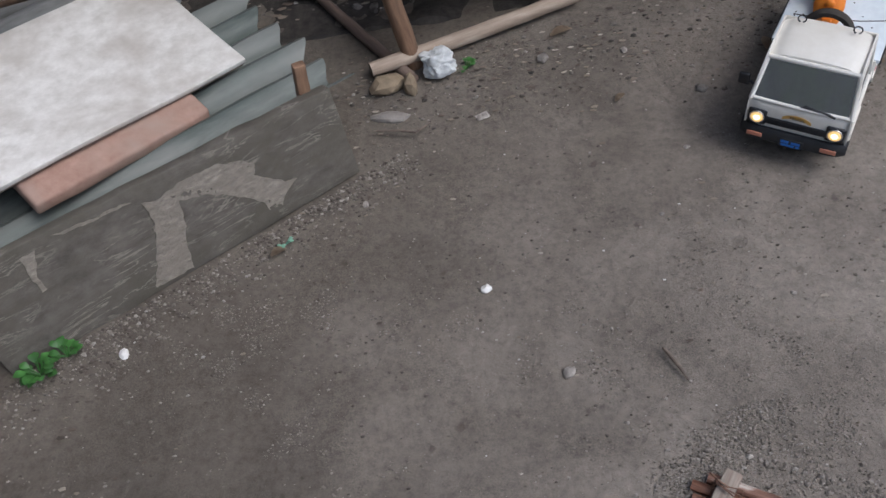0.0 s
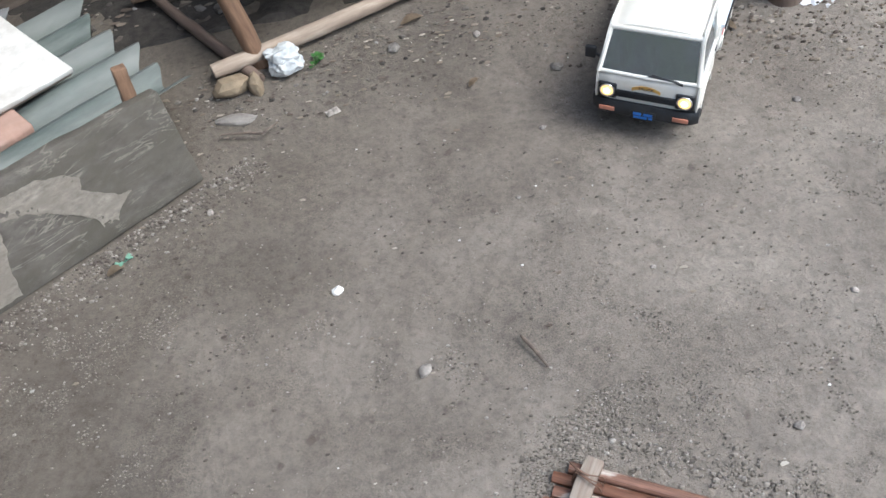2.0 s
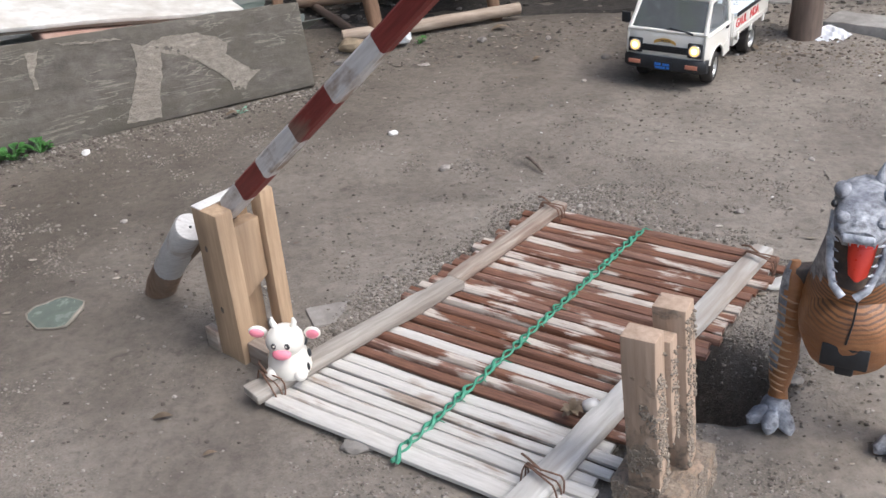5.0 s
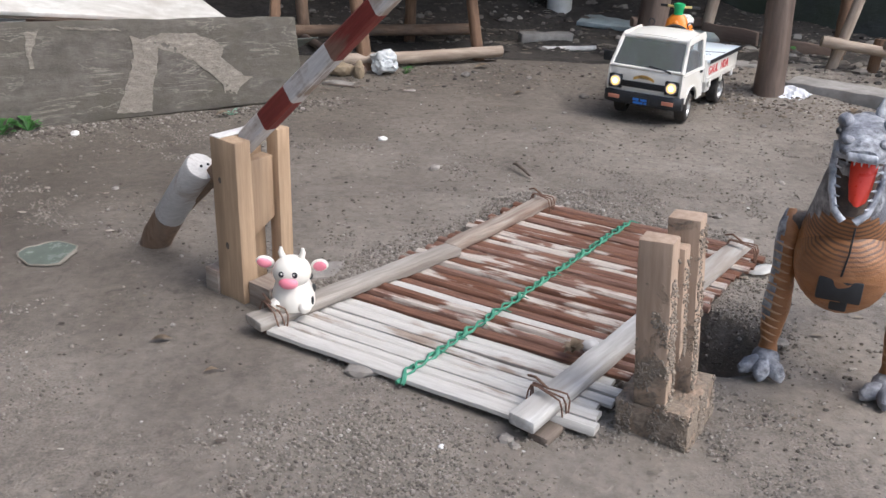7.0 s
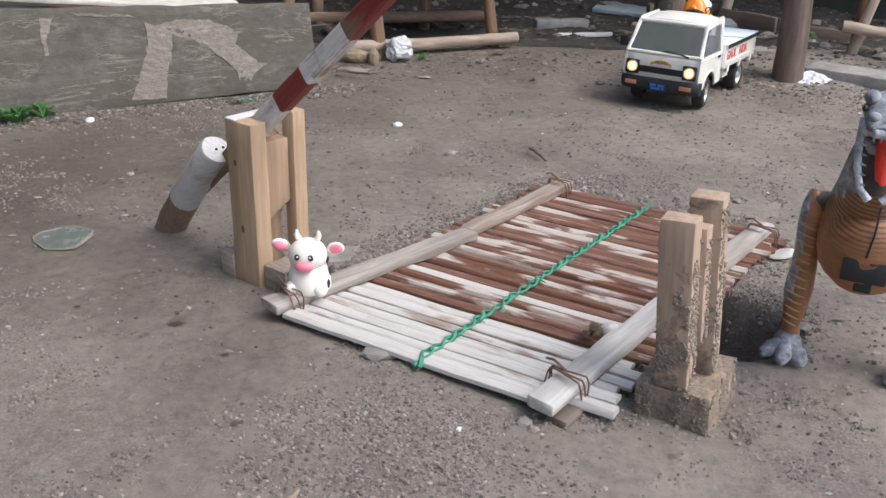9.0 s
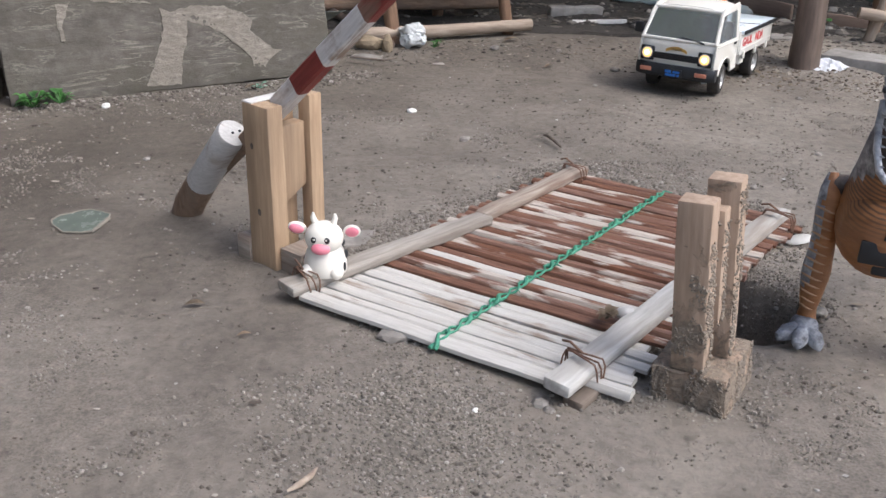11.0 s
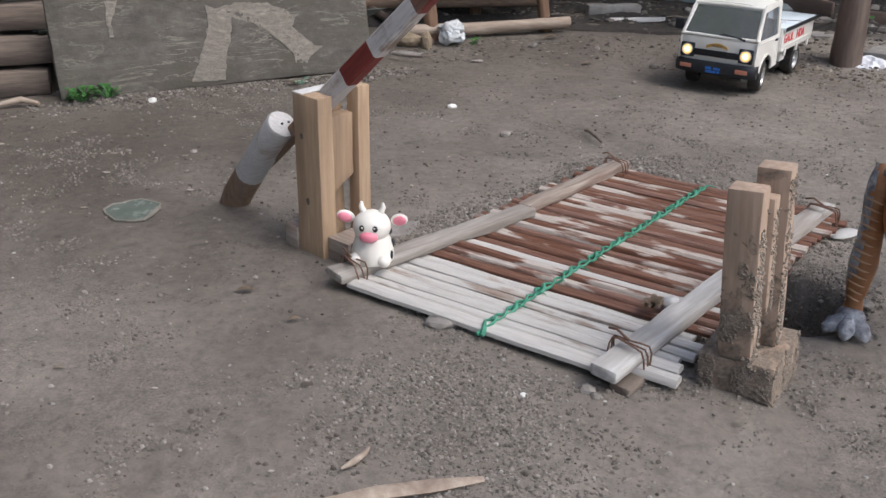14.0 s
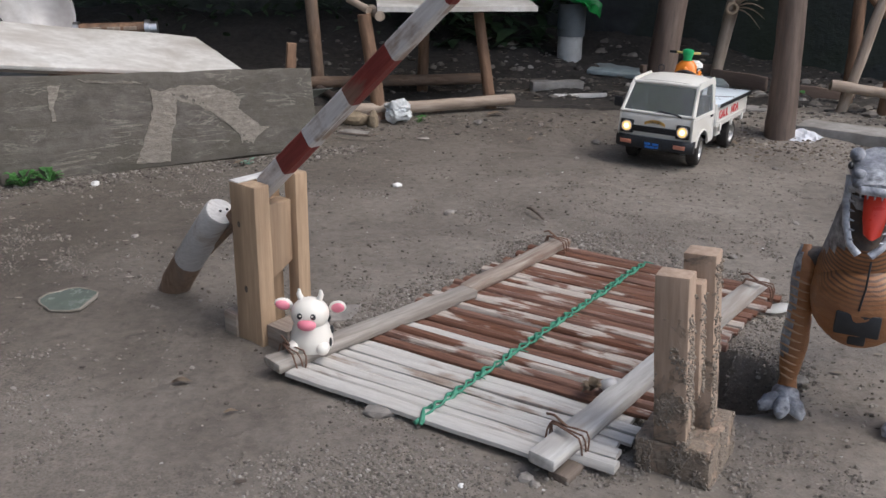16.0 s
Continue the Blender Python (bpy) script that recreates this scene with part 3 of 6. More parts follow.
def build_bridge():
    br = thing("bamboo_bridge", pose(0.20, 0.32, 0.0), "small plank bridge of split bamboo strips tied to wooden side beams", "bridge")
    inv = br.matrix_world.inverted()
    count = 32
    rnd = random.Random(5)
    for i in range(count):
        t = i / (count - 1)
        a, c = left_line(t), right_line(t)
        d = (c - a).normalized()
        lo = 0.004 if t < 0.45 else 0.016 + rnd.uniform(0, 0.012)
        if i == 0:
            lo, over = 0.003, 0.012
        elif i < 6:
            over = 0.047 + rnd.uniform(-0.008, 0.006)
        else:
            over = 0.035 + rnd.uniform(-0.007, 0.007)
        a2, c2 = a - d * lo, c + d * over
        w = (0.0126 + rnd.uniform(-0.0020, 0.0012)) * (1.35 if i == 0 else 1)
        h = 0.0058 + rnd.uniform(-0.0014, 0.0014)
        name = "slat_pale" if i < 7 or i in (10,) else "slat_brown"
        mm = inv @ axes((a2.x, a2.y, BRIDGE_Z + 0.004 + rnd.uniform(-0.001, 0.001)), c2 - a2)
        part("slat", slat_mesh(i + 11, (c2 - a2).length, w, h), name, br, m=mm)
    # side beams: the far-side one is spliced from two pieces

    def beam(p, q, w, h, name, z, seed, label):
        bm = bmesh.new()
        length = (Vector(q) - Vector(p)).length
        box(bm, (0, -w / 2, 0), (length, w / 2, h), 0.0025, seg=2)
        cut_up(bm, 0.03)
        rough_up(bm, 0.0016, 45, seed)
        mm = inv @ axes((p[0], p[1], z), (q[0] - p[0], q[1] - p[1], 0))
        return part("beam", bm, name, br, label, mm)
    top = BRIDGE_Z + 0.009
    beam((-0.049, 0.219), (0.141, 0.402), 0.024, 0.010, "mid_timber", top, 1, "weathered grey beam")
    beam((0.136, 0.404), (0.272, 0.572), 0.020, 0.011, "worn_timber", top, 2, "dark weathered beam")
    beam((0.179, 0.066), (0.481, 0.438), 0.023, 0.011, "grey_timber", top, 3, "weathered grey beam")
    # lower beams on the ground
    for p, q, s in (((-0.030, 0.222), (0.262, 0.566), 4), ((0.193, 0.066), (0.470, 0.425), 5)):
        beam(p, q, 0.020, 0.010, "dark_timber", 0.0, s, "dark bearer")
    # wire lashings at the beam ends
    for c, d, rad in (((0.203, 0.096), (0.62, 0.78), 0.0165), ((-0.034, 0.2335), (0.71, 0.70), 0.0150), ((0.466, 0.408), (0.62, 0.78), 0.017), ((0.258, 0.552), (0.62, 0.78), 0.015)):
        bm = bmesh.new()
        d = Vector((d[0], d[1], 0)).normalized()
        s = Vector((-d.y, d.x, 0))
        for k in range(3):
            o = Vector((c[0], c[1], BRIDGE_Z + 0.012)) + d * (k - 1) * 0.004
            pts = []
            for j in range(17):
                an = j / 16 * math.tau
                cx, cz = math.cos(an), math.sin(an)
                pts.append(o + s * (max(-1, min(1, 1.25 * cx)) * rad) + Vector((0, 0, max(-1, min(1, 1.3 * cz)) * 0.0145)) + d * 0.003 * math.sin(an * 2 + k))
            tube(bm, pts, 0.0008, 6)
        tube(bm, [Vector((c[0], c[1], BRIDGE_Z + 0.027)), Vector((c[0], c[1], BRIDGE_Z + 0.033)) + s * 0.012, Vector((c[0], c[1], BRIDGE_Z + 0.028)) + s * 0.022 + d * 0.006], 0.0011, 6)
        bmesh.ops.transform(bm, matrix=inv, verts=bm.verts[:])
        part("wire_lashing", bm, "rusty_wire", br, "rusty binding wire")
    # a green cord woven along the middle
    bm = bmesh.new()
    n = 150
    strands = [[], []]
    for j in range(n):
        t = -0.03 + 1.02 * j / (n - 1)
        p = left_line(t).lerp(right_line(t), 0.575 - 0.085 * t)
        an = j * 0.62
        lump = 1 + 0.5 * max(0, math.sin(j * 0.24) ** 7)
        z = BRIDGE_Z + 0.0125 - 0.006 * smooth01(0.0, -0.03, t)
        for k, st in enumerate(strands):
            w = an + k * math.pi
            st.append(p + Vector((0.0024 * math.cos(w) * lump + 0.0020 * noise.noise((j * 0.11, 1, 2)), -0.0016 * math.cos(w) * lump + 0.0016 * noise.noise((j * 0.11, 7, 2)), z - 0.0008 + 0.0016 * math.sin(w))))
    for st in strands:
        tube(bm, st, [0.0012 + 0.0012 * max(0, math.sin(j * 0.41 + 1)) ** 4 + 0.0006 * noise.noise((j * 0.7, 3, 1)) for j in range(n)], 7)
    for j in range(6, n, 11):
        o = strands[0][j]
        tube(bm, [o, o + Vector((0.004, 0.001, 0.003)), o + Vector((0.006 + 0.003 * (j % 3), -0.003, 0.002))], [0.0012, 0.0010, 0.0004], 5)
    bmesh.ops.transform(bm, matrix=inv, verts=bm.verts[:])
    part("cord", bm, "green_cord", br, "bright green plastic cord")


build_bridge()


# ---- gate posts ----
def block(bm, a0, a1, b0, b1, z0, z1, bev=0.0015, rough=0.0006, seed=0):
    t = bmesh.new()
    box(t, (a0, b0, z0), (a1, b1, z1), bev)
    cut_up(t, 0.03)
    rough_up(t, rough, 60, seed)
    me = bpy.data.meshes.new("tmp")
    t.to_mesh(me)
    t.free()
    bm.from_mesh(me)
    bpy.data.meshes.remove(me)


def gate_post(m, wood, label, cap, parts, knots=()):
    e = thing("gate_post", m, label, "post", "gate posts of the barrier")
    for k, (name, dims, lab) in enumerate(parts):
        bm = bmesh.new()
        block(bm, *dims, bev=0.0014, rough=0.0005 if wood == "cut_timber" else 0.0009, seed=k + m.translation.x * 9)
        if name == "spacer":
            # sawn off at a slant below
            for vv in bm.verts:
                low = 1 - smooth01(dims[4], dims[5], vv.co.z)
                vv.co.z += 0.016 * low * (vv.co.y - dims[2]) / (dims[3] - dims[2])
        part(name, bm, "worn_timber" if lab.startswith("grey-brown") else wood, e, lab)
    for u, z, r in knots:
        bm = bmesh.new()
        ball(bm, (u, 0.0001, z), (r, 0.0004, r * 1.5), 10, 6)
        part("knot", bm, "dark_timber", e, "dark knot in the wood")
    if cap:
        bm = bmesh.new()
        block(bm, *cap, bev=0.0006, rough=0.0002)
        part("painted_top", bm, "white_chalk", e, "white painted top")
    return e


# x runs along the post's front face, y away from it
gate_post(pose(-0.098, 0.310, 0.0, 0, 0, -39.0), "cut_timber", "upright of sawn pale brown timber with a slot for the barrier",
          (-0.0005, 0.0135, 0.0005, 0.0515, 0.1688, 0.1702), [
              ("front_upright", (0.0, 0.036, 0.0, 0.019, -0.004, 0.1688), ""),
              ("side_board", (0.0, 0.013, 0.019, 0.052, -0.004, 0.1688), ""),
              ("rear_upright", (0.020, 0.036, 0.052, 0.068, -0.004, 0.172), ""),
              ("spacer", (0.0135, 0.029, 0.0195, 0.0515, 0.066, 0.146), "rough sawn spacer block"),
              ("foot", (-0.0200, -0.0004, -0.002, 0.030, -0.004, 0.030), "grey-brown foot block"),
              ("foot", (0.0364, 0.066, 0.006, 0.050, -0.004, 0.028), "grey-brown foot block")], [(0.011, 0.128, 0.0022), (0.016, 0.062, 0.0026)])
# this one leans a little, its foot a single block
right_post = gate_post(pose(0.257, 0.086, 0.002, 0, -5.3, 0) @ pose(0, 0, 0, 0, 0, -33), "muddy_timber", "mud-splashed timber upright with a slot, free of the barrier", None, [
    ("front_upright", (0.0145, 0.0400, -0.0004, 0.0172, 0.0300, 0.1670), ""),
    ("rear_upright", (0.0250, 0.0495, 0.0310, 0.0500, 0.0300, 0.1740), ""),
    ("spacer", (0.0200, 0.0436, 0.0174, 0.0308, 0.062, 0.156), ""),
    ("foot", (0.0, 0.0580, 0.0, 0.0680, -0.010, 0.0298), "mud-caked foot block")], [(0.023, 0.126, 0.0016), (0.021, 0.072, 0.0016)])


def mud_crust(post):
    """Small clods stuck to the post's faces, thickest low down."""
    rn = random.Random(8)
    bm = bmesh.new()
    faces = [("y", -0.0006, (0.015, 0.0395), (0.03, 0.115), 700), ("x", 0.0402, (0.0, 0.0165), (0.03, 0.150), 520), ("x", 0.0497, (0.0315, 0.0495), (0.03, 0.168), 560),
             ("x", 0.0437, (0.018, 0.030), (0.065, 0.150), 200), ("x", 0.0582, (0.0, 0.068), (-0.006, 0.0298), 900), ("y", -0.0004, (0.0, 0.056), (-0.006, 0.0298), 900)]
    for ax, at, (u0, u1), (z0, z1), count in faces:
        for _ in range(count):
            u, z = rn.uniform(u0, u1), z0 + (z1 - z0) * rn.random() ** 1.3
            if noise.noise((u * 70, z * 40, at * 99)) < -0.05:
                continue
            r = rn.uniform(0.0004, 0.0015)
            c = (u, at, z) if ax == "y" else (at, u, z)
            out = bmesh.ops.create_icosphere(bm, subdivisions=1, radius=r)
            for vv in out["verts"]:
                vv.co = vv.co * rn.uniform(0.7, 1.3) + Vector(c)
    tagged(part("mud_crust", bm, "mud", post, "dried brown mud clods"), kind="stuff")


mud_crust(right_post)


# ---- barrier arm ----
def build_barrier():
    p0 = Vector((-0.042, 0.302, 0.188))
    d = Vector((0.568, -0.521, 0.638)).normalized()
    e = thing("barrier_arm", axes(p0, d), "raised wooden barrier arm with worn red and white bands", "barrier")
    spans = [(-0.215, -0.062, "bark", "tail", "bare wooden tail"), (-0.062, 0.0, "white_paint_worn", "band", ""), (0.0, 0.050, "red_paint", "band", "dark red painted band"),
             (0.050, 0.120, "white_paint_worn", "band", ""), (0.120, 0.186, "red_paint", "band", "dark red painted band"), (0.186, 0.258, "white_paint_worn", "band", ""),
             (0.258, 0.322, "red_paint", "band", "dark red painted band"), (0.322, 0.415, "white_paint_worn", "band", "")]
    for k, (a, c, mt, nm, lab) in enumerate(spans):
        bm = bmesh.new()
        w = 0.0073 if k else 0.0062
        rings = []
        for s in range(5):
            x = a + (c - a) * s / 4
            thin = 1 - 0.26 * max(0.0, x) / 0.415
            ww = w * thin * (1 + 0.03 * noise.noise((x * 60, 2, k)))
            hh = 0.0098 * thin * (1 + 0.03 * noise.noise((x * 60, 8, k))) * (0.8 if k == 0 else 1)
            ch = 0.0020
            rings.append([Vector((x, y, z)) for y, z in ((-ww + ch, -hh), (ww - ch, -hh), (ww, -hh + ch), (ww, hh - ch), (ww - ch, hh), (-ww + ch, hh), (-ww, hh - ch), (-ww, -hh + ch))])
        loft(bm, rings)
        part(nm, bm, mt, e, lab)


build_barrier()

# leaning log with a whitewashed end
bm = bmesh.new()
tube(bm, [(-0.204, 0.442, -0.012), (-0.190, 0.428, 0.020), (-0.170, 0.408, 0.052)], [0.0180, 0.0170, 0.0162], 18)
rough_up(bm, 0.002, 60)
lg = thing("log", pose(-0.2, 0.44, 0), "short leaning branch stump with a whitewashed upper end", "log")
part("trunk", bm, "bark", lg, m=lg.matrix_world.inverted())
bm = bmesh.new()
tube(bm, [(-0.1698, 0.4077, 0.0523), (-0.144, 0.384, 0.090), (-0.1215, 0.363, 0.1205), (-0.1200, 0.3616, 0.1225)], [0.0164, 0.0160, 0.0160, 0.0145], 18)
rough_up(bm, 0.0012, 60)
part("whitewashed_end", bm, "whitewash", lg, "chalky white painted end", lg.matrix_world.inverted())
bm = bmesh.new()
for dx, dz in ((0.0, 0.0), (0.007, 0.002)):
    ball(bm, (-0.1200 + dx, 0.3600, 0.1232 + dz), (0.0016, 0.0016, 0.0014), 8, 6)
part("knot", bm, "black_plastic", lg, "dark pith hole", lg.matrix_world.inverted())


# ---- toy cow ----
def build_cow():
    bm = bmesh.new()
    rings = []
    for z, rx, ry in ((0.000, 0.0185, 0.018), (0.004, 0.0205, 0.0195), (0.012, 0.0200, 0.0190), (0.020, 0.0180, 0.0170), (0.027, 0.0150, 0.0140)):
        rings.append([Vector((rx * math.cos(a), ry * math.sin(a), z)) for a in [k * math.tau / 20 for k in range(20)]])
    loft(bm, rings)
    ball(bm, (0, -0.002, 0.0355), (0.0180, 0.0165, 0.0155), 24, 16)
    for sx in (-1, 1):
        ball(bm, (sx * 0.0135, -0.013, 0.0055), (0.0065, 0.0080, 0.0065), 14, 10)
        ball(bm, (sx * 0.0255, 0.001, 0.0420), (0.0090, 0.003, 0.0062), 12, 8, pose(0, 0, 0, 0, sx * -18, sx * -12), 0)
        ball(bm, (sx * 0.0260, -0.0014, 0.0420), (0.0070, 0.0024, 0.0047), 12, 8, pose(0, 0, 0, 0, sx * -18, sx * -12), 1)
        tube(bm, [(sx * 0.008, 0, 0.048), (sx * 0.0105, 0, 0.054), (sx * 0.010, 0, 0.0585)], [0.0032, 0.0026, 0.0012], 10)
        ball(bm, (sx * 0.0062, -0.0172, 0.0385), (0.0026, 0.0016, 0.0031), 12, 8, None, 2)
        ball(bm, (sx * 0.0057, -0.0186, 0.0394), (0.0010, 0.0006, 0.0010), 8, 6, None, 0)
    ball(bm, (0, -0.0170, 0.0300), (0.0090, 0.0056, 0.0056), 16, 10, None, 1)
    for c, r in (((0.0185, 0.004, 0.017), (0.0022, 0.0035, 0.0045)), ((0.0195, -0.006, 0.009), (0.0014, 0.0018, 0.0045)), ((0.0150, 0.008, 0.027), (0.0022, 0.004, 0.003)), ((-0.0195, 0.003, 0.010), (0.002, 0.0035, 0.004))):
        ball(bm, c, r, 10, 8, None, 2)
    lone("toy_cow", bm, ["cow_white", "cow_pink", "black_plastic"], "white rubber toy cow with pink ears on the bridge", "toy",
         m=pose(-0.016, 0.250, BRIDGE_Z + 0.0185, 0, 0, -6))


build_cow()


# ---- toy dinosaur ----
def build_dino():
    """A walking toy that faces -y, its head and gaping jaws thrust forward."""
    dn = thing("toy_dinosaur", pose(0.452, 0.145, 0.004, 0, 0, -25.5), "orange-brown and grey plastic toy dinosaur with its mouth wide open", "toy")

    def ring(c, rx, rz, n=24, lean=0.0):
        return [Vector((c[0] + rx * math.cos(a), c[1] + lean * math.sin(a), c[2] + rz * math.sin(a))) for a in [k * math.tau / n for k in range(n)]]

    def finish(bm, amp=0.0006):
        cut_up(bm, 0.012)
        rough_up(bm, amp, 140)
        return bm
    # body with neck root and tail
    cx = -0.0085
    bm = bmesh.new()
    loft(bm, [ring((cx, -0.038, 0.122), 0.008, 0.009), ring((cx, -0.034, 0.121), 0.021, 0.022), ring((cx, -0.022, 0.119), 0.033, 0.035), ring((cx, 0.0, 0.118), 0.0385, 0.041), ring((cx, 0.025, 0.119), 0.0395, 0.042),
              ring((cx, 0.055, 0.121), 0.036, 0.038), ring((cx + 0.002, 0.085, 0.116), 0.028, 0.028), ring((0.004, 0.115, 0.098), 0.018, 0.018), ring((0.024, 0.150, 0.074), 0.009, 0.009), ring((0.044, 0.175, 0.052), 0.003, 0.003)])
    tube(bm, [(cx - 0.002, 0.014, 0.136), (cx - 0.004, 0.000, 0.162), (cx - 0.006, -0.014, 0.190), (cx - 0.006, -0.024, 0.215)], [0.0365, 0.030, 0.0235, 0.0185], 22)
    cut_up(bm, 0.012)
    for f in bm.faces:
        c = f.calc_center_median()
        side = abs(c.x - cx)
        if c.y > 0.06 or c.z > 0.176 - 0.6 * side + 0.10 * (-c.y) + 0.004 * noise.noise(c * 60):
            f.material_index = 1
    rough_up(bm, 0.0008, 120)
    body = part("body", bm, ["dino_orange", "dino_grey"], dn)
    # seam down the chest
    bm = bmesh.new()
    tube(bm, [(cx + 0.0005, -0.030, 0.160), (cx, -0.0372, 0.140), (cx - 0.002, -0.0388, 0.122)], 0.0008, 6)
    part("seam", bm, "black_plastic", body)
    # battery cover on the belly, two steps of it
    bm = bmesh.new()
    box(bm, (cx - 0.0175, -0.0380, 0.1000), (cx + 0.0155, -0.024, 0.1190), 0.0016)
    box(bm, (cx - 0.0060, -0.0330, 0.0900), (cx + 0.0070, -0.015, 0.1010), 0.0016)
    part("battery_cover", bm, "black_plastic", dn, "black battery cover")
    # upper jaw, brow and snout
    hx = -0.0155
    bm = bmesh.new()
    loft(bm, [ring((hx + 0.003, 0.002, 0.222), 0.014, 0.015), ring((hx + 0.001, -0.014, 0.2310), 0.0190, 0.0150), ring((hx, -0.034, 0.2335), 0.0200, 0.0125), ring((hx, -0.052, 0.2310), 0.0180, 0.0095), ring((hx - 0.001, -0.066, 0.2280), 0.0158, 0.0070), ring((hx - 0.001, -0.072, 0.2265), 0.0110, 0.0045)])
    for sx in (-1, 1):
        ball(bm, (hx + sx * 0.0155, -0.036, 0.2430), (0.0058, 0.0100, 0.0050), 12, 8)
        ball(bm, (hx + sx * 0.0120, -0.060, 0.2340), (0.0050, 0.0070, 0.0036), 10, 8)
    tube(bm, [(hx + 0.008, -0.020, 0.240), (hx + 0.008, -0.016, 0.250), (hx + 0.009, -0.012, 0.260)], [0.0055, 0.0036, 0.0008], 10)
    head = part("head", finish(bm, 0.0009), "dino_grey", dn, "grey scaly head")
    for sx in (-1, 1):
        bm = bmesh.new()
        ball(bm, (hx + sx * 0.0190, -0.046, 0.2365), (0.0022, 0.0030, 0.0026), 10, 8)
        part("eye", bm, "black_plastic", head, "black eye")
    bm = bmesh.new()
    tube(bm, [(hx - 0.0165, -0.040, 0.2255), (hx - 0.0160, -0.062, 0.2255), (hx - 0.009, -0.0715, 0.2255), (hx + 0.007, -0.0715, 0.2255), (hx + 0.0145, -0.062, 0.2255), (hx + 0.0165, -0.040, 0.2255)], [0.0020, 0.0030, 0.0034, 0.0034, 0.0030, 0.0020], 12)
    part("upper_lip", finish(bm, 0.0004), "dino_bone", head, "pale upper lip")
    # lower jaw: two rails that meet at the chin, lined dark
    bm = bmesh.new()
    loft(bm, [[Vector((hx + 0.001 + w * u, y + 0.007 * u * u * 0.5, z)) for u in (-1, -0.5, 0, 0.5, 1)] + [Vector((hx + 0.001 + w * u, y + 0.010, z)) for u in (1, 0, -1)]
              for z, y, w in ((0.2240, -0.030, 0.0170), (0.2100, -0.036, 0.0168), (0.1950, -0.041, 0.0150), (0.1810, -0.046, 0.0115), (0.1740, -0.049, 0.0080))])
    jaw = part("lower_jaw", finish(bm, 0.0004), "dino_dark", dn, "dark mouth lining")
    for sx in (-1, 1):
        bm = bmesh.new()
        tube(bm, [(hx + sx * 0.0180, -0.036, 0.2270), (hx + sx * 0.0178, -0.045, 0.2100), (hx + sx * 0.0155, -0.051, 0.1940), (hx + sx * 0.0110, -0.056, 0.1800), (hx + sx * 0.0040, -0.059, 0.1735)], [0.0024, 0.0026, 0.0026, 0.0026, 0.0030], 12)
        part("lower_lip", finish(bm, 0.0004), "dino_bone", jaw, "pale toothed lip")
        for k in range(6):
            z = 0.2170 - 0.0066 * k
            x = hx + sx * (0.0165 - 0.0009 * k)
            bm = bmesh.new()
            tube(bm, [(x, -0.0440 - 0.0022 * k, z), (x - sx * 0.0034, -0.0485 - 0.0022 * k, z + 0.0006)], [0.0013, 0.0003], 7)
            part("tooth", bm, "dino_bone", jaw)
    for k in range(5):
        bm = bmesh.new()
        x = hx - 0.010 + 0.0048 * k
        tube(bm, [(x, -0.0690, 0.2240), (x, -0.0700, 0.2190)], [0.0014, 0.0003], 7)
        part("tooth", bm, "dino_bone", head)
    bm = bmesh.new()
    loft(bm, [[Vector((hx + 0.003 + w * math.cos(a), y - 0.0024 * math.sin(a) - 0.001, z)) for a in [k * math.tau / 14 for k in range(14)]]
              for z, y, w in ((0.2230, -0.036, 0.0090), (0.2100, -0.0430, 0.0092), (0.1980, -0.0475, 0.0080), (0.1880, -0.0520, 0.0058), (0.1850, -0.0530, 0.0020))])
    part("tongue", bm, "tongue", dn, "shiny red tongue")
    # legs: pillars with scaly bands, on three-toed feet
    for sx, fx in ((-1, -0.0525), (1, 0.0465)):
        bm = bmesh.new()
        line = [(fx + 0.0005, 0.021, 0.016), (fx, 0.020, 0.026), (fx, 0.019, 0.045), (fx, 0.018, 0.062), (fx - sx * 0.0005, 0.018, 0.082), (fx - sx * 0.000, 0.018, 0.100), (fx + sx * 0.0006, 0.018, 0.120), (fx + sx * 0.0020, 0.020, 0.138), (fx + sx * 0.003, 0.024, 0.150)]
        rad = [0.0085, 0.0072, 0.0100, 0.0118, 0.0106, 0.0098, 0.0106, 0.0088, 0.0040]
        tube(bm, line, rad, 18)
        cut_up(bm, 0.008)
        for f in bm.faces:
            c = f.calc_center_median()
            if sx * (c.x - fx) > 0.0045 + 0.002 * noise.noise(c * 90) and c.z > 0.05:
                f.material_index = 1
        rough_up(bm, 0.0006, 140)
        leg = part("leg", bm, ["dino_orange", "dino_grey"], dn)
        # tie the thigh to the flank
        bm = bmesh.new()
        tube(bm, [(fx + sx * 0.002, 0.022, 0.140), (fx - sx * 0.012, 0.024, 0.140), (cx + sx * 0.026, 0.026, 0.136)], [0.0085, 0.0110, 0.0120], 14)
        part("hip", finish(bm), "dino_dark", leg, "dark shoulder joint")
        for k in range(13):
            z = 0.030 + 0.0076 * k
            lo = max(i for i in range(len(line)) if line[i][2] <= z)
            t = (z - line[lo][2]) / (line[lo + 1][2] - line[lo][2])
            r = rad[lo] * (1 - t) + rad[lo + 1] * t
            yc = line[lo][1] * (1 - t) + line[lo + 1][1] * t
            bm = bmesh.new()
            tube(bm, [(fx + (r + 0.0002) * math.cos(a), yc + (r + 0.0002) * math.sin(a), z + 0.0016 * math.sin(a * 2)) for a in [radians(-160 + 100 * j / 6) for j in range(7)]], [0.0003, 0.0007, 0.0009, 0.0010, 0.0009, 0.0007, 0.0003], 6)
            part("band", bm, "dino_scale", leg)
        bm = bmesh.new()
        ball(bm, (fx, 0.014, 0.0105), (0.0125, 0.0170, 0.0110), 16, 10)
